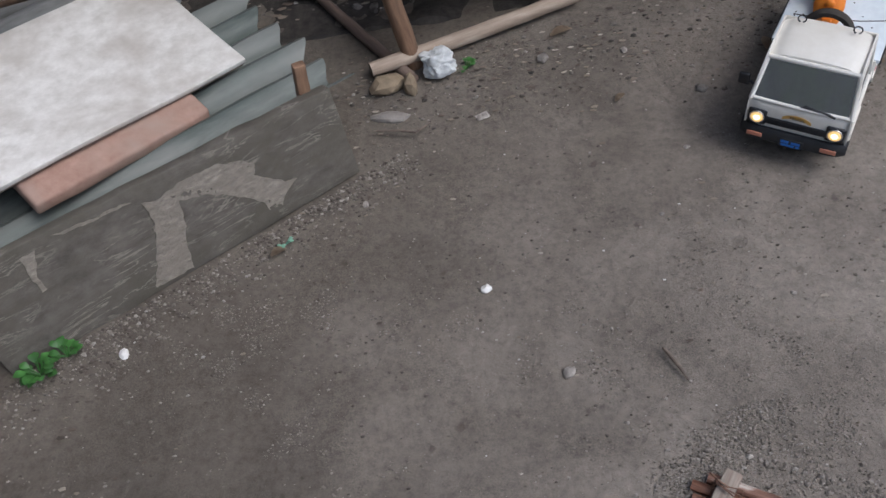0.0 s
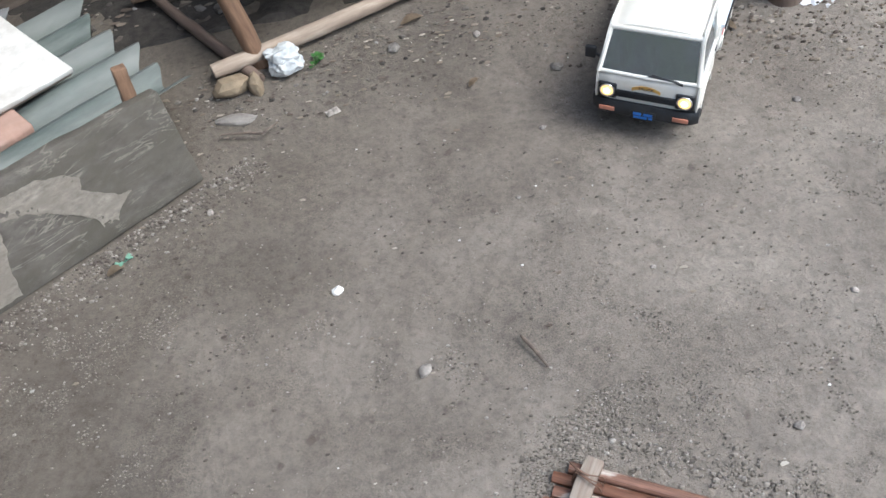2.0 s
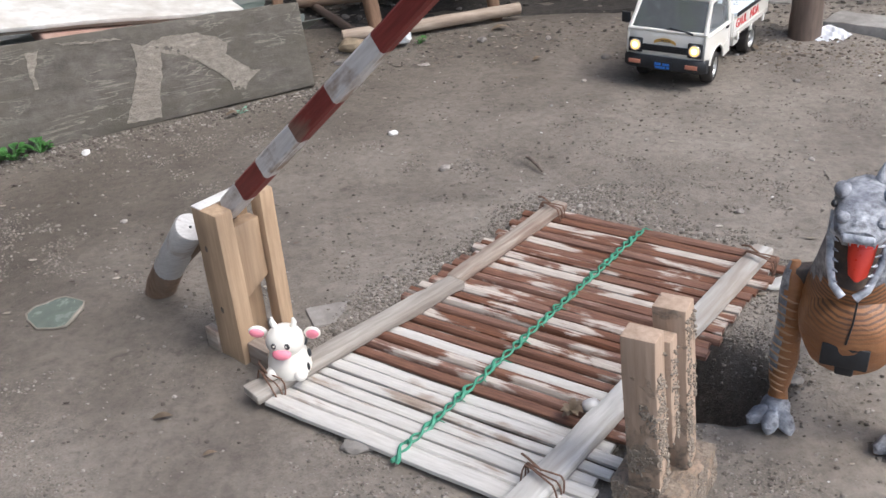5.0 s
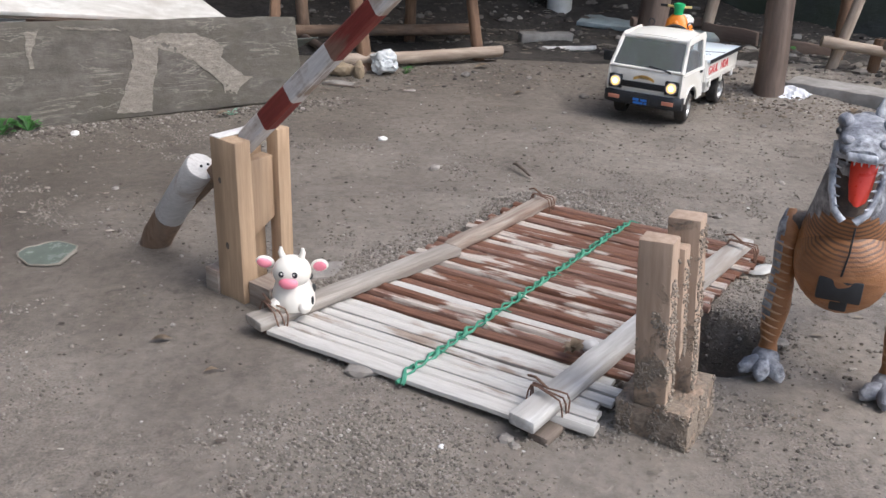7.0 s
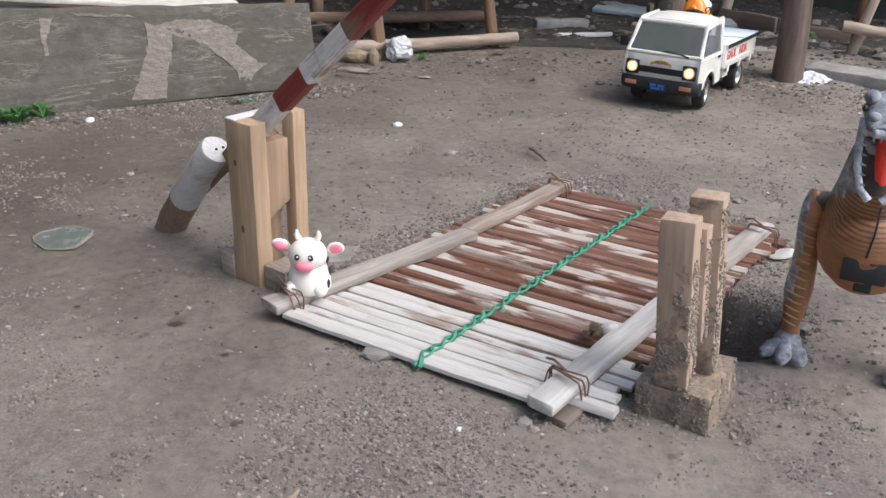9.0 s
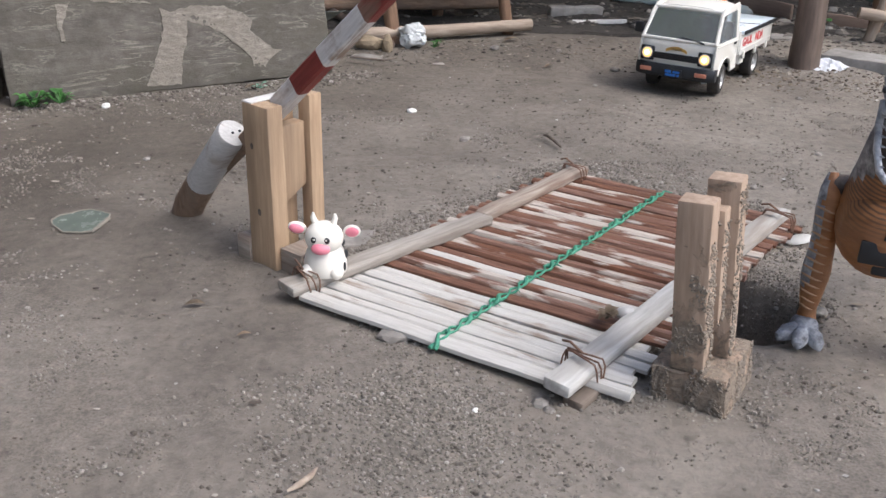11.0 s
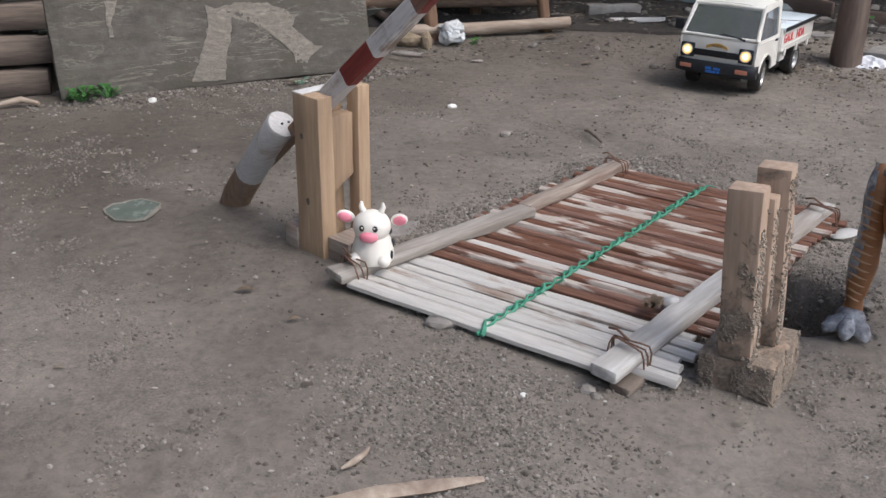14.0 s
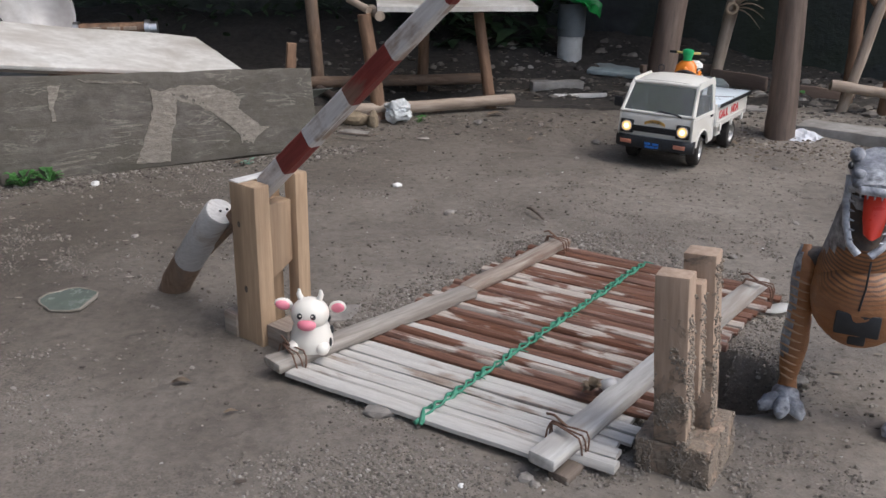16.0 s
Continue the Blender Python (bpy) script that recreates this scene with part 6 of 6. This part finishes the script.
rock("stone", (0.445, 0.230, 0.004), (0.009, 0.006, 0.004), "pebble", "pale stone by the dinosaur", 7)
rock("stone", (0.035, 0.068, 0.003), (0.003, 0.003, 0.003), "stone_grey", "small stone on the earth", 8)

# rubble bank behind the kerb: one uneven heap of chips
rnd = random.Random(21)


def scatter(count, place, lo, hi, mt, name, label, flat=0.6, seed=1, leafy=False, base=None):
    """Many small angular bits in one mesh."""
    rn = random.Random(seed)
    verts, faces = [], []
    for _ in range(count):
        x, y = place(rn)
        z = base(x, y) if base else ground_z(x, y) - pit(x, y)
        r = lo * (hi / lo) ** (rn.random() ** 2.2)
        n = 5
        a0 = rn.random() * 6.28
        i0 = len(verts)
        tx, ty = rn.uniform(-0.5, 0.5), rn.uniform(-0.5, 0.5)
        for lev, rr, hh in ((0, 0.9, -0.2), (0.5, 1.0, 0.45), (1, 0.55, 1.0)):
            for k in range(n):
                a = a0 + k * math.tau / n + rn.uniform(-0.3, 0.3)
                q = r * rr * rn.uniform(0.65, 1.2)
                dx, dy = q * math.cos(a), q * math.sin(a) * (0.7 if not leafy else 0.5)
                h = r * flat * hh if not leafy else (0.0008 * lev + 0.2 * (tx * dx + ty * dy) + 0.002)
                verts.append((x + dx, y + dy, z + h + (0 if leafy else (tx * dx + ty * dy) * 0.5 * lev)))
        faces.append(tuple(i0 + 2 * n + k for k in range(n)))
        for j in (i0, i0 + n):
            for k in range(n):
                faces.append((j + k, j + (k + 1) % n, j + n + (k + 1) % n, j + n + k))
    me = bpy.data.meshes.new(name)
    me.from_pydata(verts, [], faces)
    me.materials.append(MATS[mt])
    return tagged(new(name, me), label, kind="stuff")


def everywhere(rn):
    return rn.uniform(-0.9, 1.25), rn.uniform(-0.25, 1.35)


def by_pole(rn):
    t = rn.random()
    return -0.15 + 1.3 * t + rn.gauss(0, 0.03), 1.29 + 0.08 * t + rn.gauss(0, 0.055) - 0.14 * max(0, t - 0.62)


def gritty(rn):
    """Loose crumbs gather in drifts: in front of the bridge, along its beams and past its far end."""
    while True:
        x, y = rn.uniform(-0.55, 0.85), -0.28 + 1.2 * rn.random() ** 1.4
        d = 0.20 * math.exp(-(((x - 0.10) / 0.24) ** 2 + ((y - 0.02) / 0.16) ** 2))
        q = 0.67 * (y - 0.222) - 0.74 * (x + 0.03)
        d += 0.42 * math.exp(-(((q - 0.035) / 0.035) ** 2)) * (0.30 < y < 0.66) + 0.26 * math.exp(-(((x - 0.32) / 0.20) ** 2 + ((y - 0.60) / 0.05) ** 2))
        d += 0.34 * math.exp(-(((x - 0.42) / 0.06) ** 2 + ((y - 0.27) / 0.09) ** 2))
        if noise.noise((x * 6, y * 6, 3.1)) * 0.30 + noise.noise((x * 21, y * 21, 8.0)) * 0.26 + d > 0.06 + 0.42 * rn.random():
            return x, y


def yard(rn):
    while True:
        x, y = rn.uniform(-0.8, 1.1), rn.uniform(-0.1, 1.3)
        if noise.noise((x * 5, y * 5, 6.0)) + 0.5 * noise.noise((x * 17, y * 17, 2.0)) > rn.uniform(-0.45, 0.55):
            return x, y


def by_plank(rn):
    t, q = rn.uniform(-0.1, 1.15), abs(rn.gauss(0, 0.035)) + 0.004
    return -0.583 + 0.471 * t + 0.51 * q, 0.851 + 0.278 * t - 0.86 * q


def by_beam(rn):
    t, q = rn.uniform(0.12, 1.08), abs(rn.gauss(0, 0.030)) + 0.012
    if rn.random() < 0.3:
        # past the far end
        u = rn.random()
        return 0.27 + 0.20 * u + rn.gauss(0, 0.02), 0.60 - 0.13 * u + abs(rn.gauss(0, 0.022))
    return -0.03 + 0.29 * t - 0.77 * q, 0.222 + 0.345 * t + 0.64 * q


def by_kerb(rn):
    t = rn.random()
    return 0.62 + 0.50 * t + rn.gauss(0, 0.05), 1.24 - 0.22 * t + rn.gauss(0, 0.06)


def rubble_place(rn):
    t = rn.random()
    return 0.66 + 0.6 * t + rn.gauss(0, 0.03), 1.66 - 0.30 * t + rn.gauss(0, 0.07)


scatter(4200, everywhere, 0.0006, 0.0032, "clods", "grit", "scattered grey and brown grit on the earth", seed=2)
scatter(60000, gritty, 0.0005, 0.0022, "clods", "gravel", "drifts of loose crumbled earth", flat=1.0, seed=3)
scatter(3400, by_beam, 0.0006, 0.0042, "clods", "crumbs", "heaped earth crumbs along the bridge beam", flat=0.9, seed=12)
scatter(12000, yard, 0.0006, 0.0030, "soil_mix", "loose_crumbs", "dark and pale crumbs trodden into the yard", flat=0.8, seed=16)
scatter(420, yard, 0.0022, 0.0075, "litter", "flakes", "thin dry flakes lying about the yard", seed=17, leafy=True)
scatter(3200, by_plank, 0.0008, 0.0040, "soil_mix", "plank_crumbs", "crumbled earth along the plank's foot", flat=0.8, seed=18)
scatter(300, everywhere, 0.0010, 0.0038, "pale_grit", "pale_grit", "scattered whitish specks on the earth", flat=0.4, seed=13)
scatter(1000, by_pole, 0.0018, 0.0070, "litter", "leaf_litter", "dry leaf scraps and chips along the yard's edge", seed=4, leafy=True)
scatter(500, by_pole, 0.0016, 0.0065, "chips", "stone_chips", "stone chips along the yard's edge", seed=5)
scatter(1100, by_kerb, 0.0015, 0.0065, "litter", "kerb_litter", "dry scraps and chips in front of the kerb", seed=9)
scatter(420, rubble_place, 0.006, 0.020, "chips", "rubble", "grey broken stone rubble behind the kerb", seed=6)

# distinct pale pebbles lying about
PB = [(0.044, 0.878, 0.008), (0.126, 0.735, 0.009), (0.119, 0.057, 0.003), (-0.439, 0.862, 0.009), (0.425, 0.801, 0.004), (0.491, 0.559, 0.006), (0.2, 1.309, 0.011),
      (-0.107, 1.065, 0.006), (0.838, 0.913, 0.007), (0.427, 1.196, 0.010), (0.30, 0.96, 0.004), (-0.30, 0.62, 0.005), (0.33, 1.30, 0.007), (0.63, 0.70, 0.005), (0.72, 1.02, 0.006), (0.37, 1.08, 0.005)]
for k, (x, y, r) in enumerate(PB):
    rock("pebble", (x, y, ground_z(x, y) + r * 0.25), (r, r * 0.8, r * 0.6), "shell_white" if k in (0, 2, 3) else "pebble", "pale pebble on the earth", 30 + k, "pebbles on the earth", yaw=k * 37)


# ---- small things on the ground ----
def leaf_blade(bm, base, tip, width, lift=0.0, mat=0, n=6):
    a, c = Vector(base), Vector(tip)
    d = (c - a)
    s = Vector((-d.y, d.x, 0)).normalized()
    rows = []
    for i in range(n):
        t = i / (n - 1)
        p = a + d * t + Vector((0, 0, lift * math.sin(math.pi * t)))
        w = width * math.sin(math.pi * min(0.97, 0.08 + 0.9 * t)) / 2
        rows.append([bm.verts.new(p - s * w + Vector((0, 0, 0.12 * w))), bm.verts.new(p), bm.verts.new(p + s * w + Vector((0, 0, 0.12 * w)))])
    for r0, r1 in zip(rows, rows[1:]):
        for k in range(2):
            f = bm.faces.new((r0[k], r0[k + 1], r1[k + 1], r1[k]))
            f.material_index = mat


def weed(x, y, size, count, mt, label, seed):
    rn = random.Random(seed)
    e = thing("weed", pose(x, y, ground_z(x, y)), label, "plant")
    for k in range(count):
        a = rn.uniform(0, math.tau)
        h = rn.uniform(0.2, 1.0) * size
        bm = bmesh.new()
        st = Vector((0.4 * size * math.cos(a), 0.4 * size * math.sin(a), h * 0.7))
        tube(bm, [(0, 0, 0), st * 0.6, st], 0.0008, 5)
        tip = st + Vector((math.cos(a), math.sin(a), rn.uniform(-0.2, 0.4))) * size * rn.uniform(0.35, 0.55)
        leaf_blade(bm, st, tip, size * rn.uniform(0.34, 0.48), size * 0.08)
        part("leaf", bm, mt, e)
    return e


weed(-0.548, 0.850, 0.030, 26, "leaf_green", "small green weed at the plank's foot", 1)
weed(-0.515, 0.872, 0.026, 18, "leaf_green", "small green weed at the plank's foot", 4)
weed(-0.225, 1.012, 0.016, 5, "leaf_pale", "tiny pale green seedling at the plank's foot", 2)
weed(0.075, 1.315, 0.020, 8, "leaf_green", "small green weed by the white fluff", 3)
weed(0.905, 1.455, 0.060, 10, "leaf_green", "green weed behind the post", 6)
bm = bmesh.new()
leaf_blade(bm, (-0.245, 0.990, 0.010), (-0.222, 1.000, 0.010), 0.014, 0.004)
bmesh.ops.solidify(bm, geom=bm.faces[:], thickness=0.0006)
lone("fallen_leaf", bm, "leaf_dry", "curled pale dry leaf on the earth", "leaf", "fallen leaves")
def wad(size, m, label, seed):
    bm = bmesh.new()
    bmesh.ops.create_icosphere(bm, subdivisions=5, radius=1.0)
    for vv in bm.verts:
        n = vv.co.normalized()
        r = 0.85 + 0.42 * noise.noise(n * 1.6 + Vector((seed, 0, 0))) + 0.16 * noise.noise(n * 4 + Vector((seed, 0, 0))) + 0.05 * noise.noise(n * 9)
        vv.co = Vector((n.x * size[0], n.y * size[1], n.z * size[2])) * max(0.25, r)
    lone("cotton_wad", bm, "cotton", label, "fluff", m=m)


wad((0.034, 0.024, 0.026), pose(0.030, 1.312, 0.045), "torn wad of white stuffing on the ground", 3)
wad((0.011, 0.010, 0.010), pose(0.585, 1.13, ground_z(0.585, 1.13) + 0.007), "small white tuft of stuffing on the ground", 5)
bm = bmesh.new()
bmesh.ops.create_grid(bm, x_segments=8, y_segments=8, size=0.028)
for vv in bm.verts:
    vv.co.z += 0.012 * abs(noise.noise(vv.co * 60)) + 0.006
bmesh.ops.solidify(bm, geom=bm.faces[:], thickness=0.0006)
lone("paper_scrap", bm, "paper_white", "crumpled whitish plastic scrap by the post", "litter", m=pose(0.845, 1.212, 0.016, 10, -14, 30), smooth=False)
bm = bmesh.new()
bmesh.ops.create_grid(bm, x_segments=6, y_segments=5, size=0.007)
for vv in bm.verts:
    vv.co.x *= 1.5
    vv.co.z += 0.004 * abs(noise.noise(vv.co * 90)) + 0.002
bmesh.ops.solidify(bm, geom=bm.faces[:], thickness=0.0006)
lone("paper_scrap", bm, "pebble", "small pale scrap on the earth", "litter", m=pose(0.086, 1.208, ground_z(0.086, 1.208), 0, 0, 20), smooth=False)

bm = bmesh.new()
tube(bm, [(0.243, 0.746, 0.012), (0.247, 0.734, 0.015), (0.254, 0.718, 0.013), (0.261, 0.698, 0.010)], [0.0018, 0.0026, 0.0024, 0.0014], 8)
lone("twig", bm, "dark_timber", "dark curved twig on the earth", "twig")
bm = bmesh.new()
tube(bm, [(-0.006, -0.040, 0.007), (0.001, -0.036, 0.009), (0.008, -0.026, 0.009), (0.010, -0.016, 0.007)], [0.0010, 0.0022, 0.0020, 0.0008], 8)
lone("twig", bm, "pole_wood", "pale curved husk on the earth", "twig")
bm = bmesh.new()
tube(bm, [(-0.02, -0.075, 0.006), (0.02, -0.064, 0.008), (0.055, -0.056, 0.008), (0.088, -0.044, 0.006)], [0.003, 0.0065, 0.006, 0.003], 8, flat=0.5)
rough_up(bm, 0.001, 80)
lone("wood_splinter", bm, "pole_wood", "pale flat splinter of wood on the earth", "splinter")
bm = bmesh.new()
tube(bm, [(-0.08, 1.20, 0.022), (-0.045, 1.195, 0.020), (-0.020, 1.185, 0.020), (0.005, 1.20, 0.022)], [0.0012, 0.0022, 0.0022, 0.001], 7)
lone("twig", bm, "dark_timber", "dark forked twig on the earth", "twig")
bm = bmesh.new()
outl = [(0.028 * math.cos(a) * (1 + 0.15 * math.sin(3 * a)), 0.030 * math.sin(a) * (1 + 0.1 * math.cos(5 * a))) for a in [k * math.tau / 16 for k in range(16)]]
prism(bm, outl, 0.004)
gs = lone("glass_shard", bm, "sea_glass", "flat piece of greenish glass sunk in the earth", "glass", m=pose(-0.302, 0.394, ground_z(-0.302, 0.394) - 0.001, 1, -1, 20))
bm = bmesh.new()
tube(bm, [(x * 1.03, y * 1.03, 0.0034) for x, y in outl + outl[:1]], [0.0010 + 0.0022 * abs(noise.noise((k * 0.9, 2, 1))) for k in range(17)], 6)
part("rim", bm, "mortar", gs, "chalky chipped rim")
bm = bmesh.new()
ball(bm, (0, 0, 0), (0.018, 0.010, 0.004), 16, 10)
for vv in bm.verts:
    vv.co.z = abs(vv.co.z) * 1.0 + 0.10 * vv.co.x
lone("shell", bm, "shell_white", "white shell half lying beside the bridge", "shell", m=pose(0.484, 0.384, 0.010, 0, 0, 22))
bm = bmesh.new()
ball(bm, (0.012, 0.006, 0.007), (0.0085, 0.0070, 0.0065), 16, 12)
rough_up(bm, 0.0014, 120, 3)
lone("pale_stone", bm, "enamel", "smooth cloudy white stone against the bridge beam", "stone", m=pose(0.242, 0.176, BRIDGE_Z + 0.010))
bm = bmesh.new()
for k in range(14):
    a = k * 2.4
    leaf_blade(bm, (0, 0, 0.004), (0.010 * math.cos(a), 0.010 * math.sin(a), 0.006 + 0.004 * (k % 3)), 0.006, 0.004)
bmesh.ops.solidify(bm, geom=bm.faces[:], thickness=0.0004)
lone("dried_flower", bm, "leaf_dry", "small dried flower head on the bridge", "flower", m=pose(0.236, 0.174, BRIDGE_Z + 0.011))
for x, y, yaw, s in ((-0.075, 0.16, 20, 0.006), (-0.13, 0.21, 10, 0.009), (0.30, 1.20, 40, 0.012), (0.55, 1.27, 80, 0.016), (0.24, 1.36, 15, 0.020), (0.70, 1.20, 120, 0.014), (0.93, 1.12, 60, 0.016)):
    bm = bmesh.new()
    leaf_blade(bm, (-s, 0, 0.002), (s, 0, 0.002), s * 0.9, s * 0.3)
    bmesh.ops.solidify(bm, geom=bm.faces[:], thickness=0.0005)
    lone("fallen_leaf", bm, "leaf_dry", "curled pale dry leaf on the earth", "leaf", "fallen leaves", m=pose(x, y, ground_z(x, y) + 0.001, 0, 0, yaw))

# curled brown leaf caught on the stake
bm = bmesh.new()
for k in range(5):
    a = -0.5 + k * 0.45
    leaf_blade(bm, (0, 0, 0), (0.075 * math.cos(a), -0.02, 0.055 * math.sin(a) - 0.02), 0.036, 0.012)
tube(bm, [(-0.008 + 0.013 * math.cos(t), -0.012, 0.013 * math.sin(t)) for t in [j * 0.7 for j in range(10)]], 0.0045, 8)
bmesh.ops.solidify(bm, geom=bm.faces[:], thickness=0.001)
lone("dry_leaf", bm, "leaf_dry", "large curled dry leaf hanging on the stake", "leaf", m=pose(0.852, 1.735, 0.232))


# ---- pipe with a green sack, at the foot of the wall ----
pp = thing("standpipe", pose(0.490, 1.985, 0.02), "white plastic pipe stub with a grey collar, standing in soil", "pipe")
bm = bmesh.new()
tube(bm, [(0, 0, -0.02), (0, 0, 0.112)], 0.0345, 28)
part("lower_pipe", bm, "pvc_white", pp)
bm = bmesh.new()
tube(bm, [(0, 0, 0.1125), (0, 0, 0.118), (0, 0, 0.20)], [0.0375, 0.0385, 0.0385], 28)
part("collar", bm, "pvc_grey", pp, "grey plastic collar")
bm = bmesh.new()
bmesh.ops.create_grid(bm, x_segments=20, y_segments=12, size=0.5)
for vv in bm.verts:
    x, y = vv.co.x, vv.co.y
    vv.co = Vector((x * 0.20, y * 0.10, 0.030 * noise.noise((x * 6, y * 5, 1)) - 0.10 * max(0, x * x * 1.1) - 0.02 * y))
bmesh.ops.solidify(bm, geom=bm.faces[:], thickness=0.002)
lone("green_sack", bm, "green_plastic", "crumpled green plastic sheet over the pipe", "sack", m=pose(0.470, 1.960, 0.246, 25, 10, -10))


# ---- walls round the yard ----
def wall(name, a, c, h, thick, mt, label, seed, rough=0.02):
    a, c = Vector((*a, 0)), Vector((*c, 0))
    ln = (c - a).length
    bm = bmesh.new()
    box(bm, (0, 0, -0.1), (ln, thick, h))
    cut_up(bm, 0.14 if ln < 4 else 0.4)
    rough_up(bm, rough, 7, seed)
    lone(name, bm, mt, label, "wall", kind="structure", m=axes((a.x, a.y, 0), c - a))


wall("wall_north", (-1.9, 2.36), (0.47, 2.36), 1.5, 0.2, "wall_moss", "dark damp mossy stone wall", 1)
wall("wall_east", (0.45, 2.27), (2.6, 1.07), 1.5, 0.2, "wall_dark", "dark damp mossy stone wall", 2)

# unseen wall, added to cut sky light so the left side falls darker
wall("wall_west", (-1.06, -2.6), (-1.06, 1.95), 3.6, 0.2, "wall_dark", "dark stone wall added out of view to block sky light from the left", 3)
# unseen slab overhead, added to keep sky light off the back
bm = bmesh.new()
box(bm, (-1.9, 1.42, 0.98), (2.8, 3.0, 1.02))
lone("ceiling", bm, "brown_board", "dark boarded slab added out of view to shade the back of the yard", "roof", kind="structure")

# dark soil bank under the wall; its front edge also paints the bench's shade
def bank_z(x, y):
    k = (y - 1.50) / 1.02
    return ground_z(x, y) + 0.004 + 0.075 * smooth01(0.25, 0.85, k) * (1 + 0.5 * noise.noise((x * 3, y * 3, 2))) + 0.012 * noise.noise((x * 13, y * 13, 5)) + 0.007 * noise.noise((x * 34, y * 34, 5))


bm = bmesh.new()
nx, ny = 220, 60
rows = []
for j in range(ny):
    row = []
    for i in range(nx):
        x = -1.8 + 3.9 * i / (nx - 1)
        y = 1.43 + 1.09 * j / (ny - 1) + 0.03 * noise.noise((x * 5, 1, 1))
        row.append(bm.verts.new((x, y, bank_z(x, y) - (0.03 if j == 0 else 0))))
    rows.append(row)
for r0, r1 in zip(rows, rows[1:]):
    for k in range(nx - 1):
        bm.faces.new((r0[k], r0[k + 1], r1[k + 1], r1[k]))
lone("soil_bank", bm, "soil_dark", "dark soil bank under the wall, its front standing in for shade under the bench", "soil", kind="structure")
scatter(900, lambda r: (r.uniform(-0.3, 1.3), r.uniform(1.5, 2.1)), 0.003, 0.016, "chips", "bank_stones", "broken stones strewn on the soil bank", seed=14, base=bank_z)
scatter(700, lambda r: (r.uniform(-0.3, 1.3), r.uniform(1.5, 2.0)), 0.004, 0.016, "litter", "bank_litter", "dry leaf scraps strewn on the soil bank", seed=15, leafy=True, base=bank_z)


# creepers and ferns against the dark wall, in one mass
def greenery(count, place, lo, hi, mt, name, label, seed):
    rn = random.Random(seed)
    bm = bmesh.new()
    for _ in range(count):
        p = Vector(place(rn))
        a, el = rn.uniform(0, math.tau), rn.uniform(-0.6, 0.7)
        s = rn.uniform(lo, hi)
        d = Vector((math.cos(a), -abs(math.sin(a)) * 0.8, el)) * s
        leaf_blade(bm, p, p + d, s * rn.uniform(0.3, 0.6), s * 0.1, n=4)
    tagged(part(name, bm, mt), label, kind="stuff")


greenery(1500, lambda r: (r.uniform(-1.3, 0.35), 2.20 + r.gauss(0, 0.07), 0.06 + 0.55 * r.random() ** 1.4), 0.02, 0.055, "leaf_dark", "creeper", "dark green creeper and moss on the wall", 4)
greenery(260, lambda r: (r.uniform(0.05, 0.45), 2.10 + r.gauss(0, 0.06), 0.08 + 0.25 * r.random()), 0.04, 0.11, "leaf_dark", "fern", "dark broad leaves under the wall", 5)
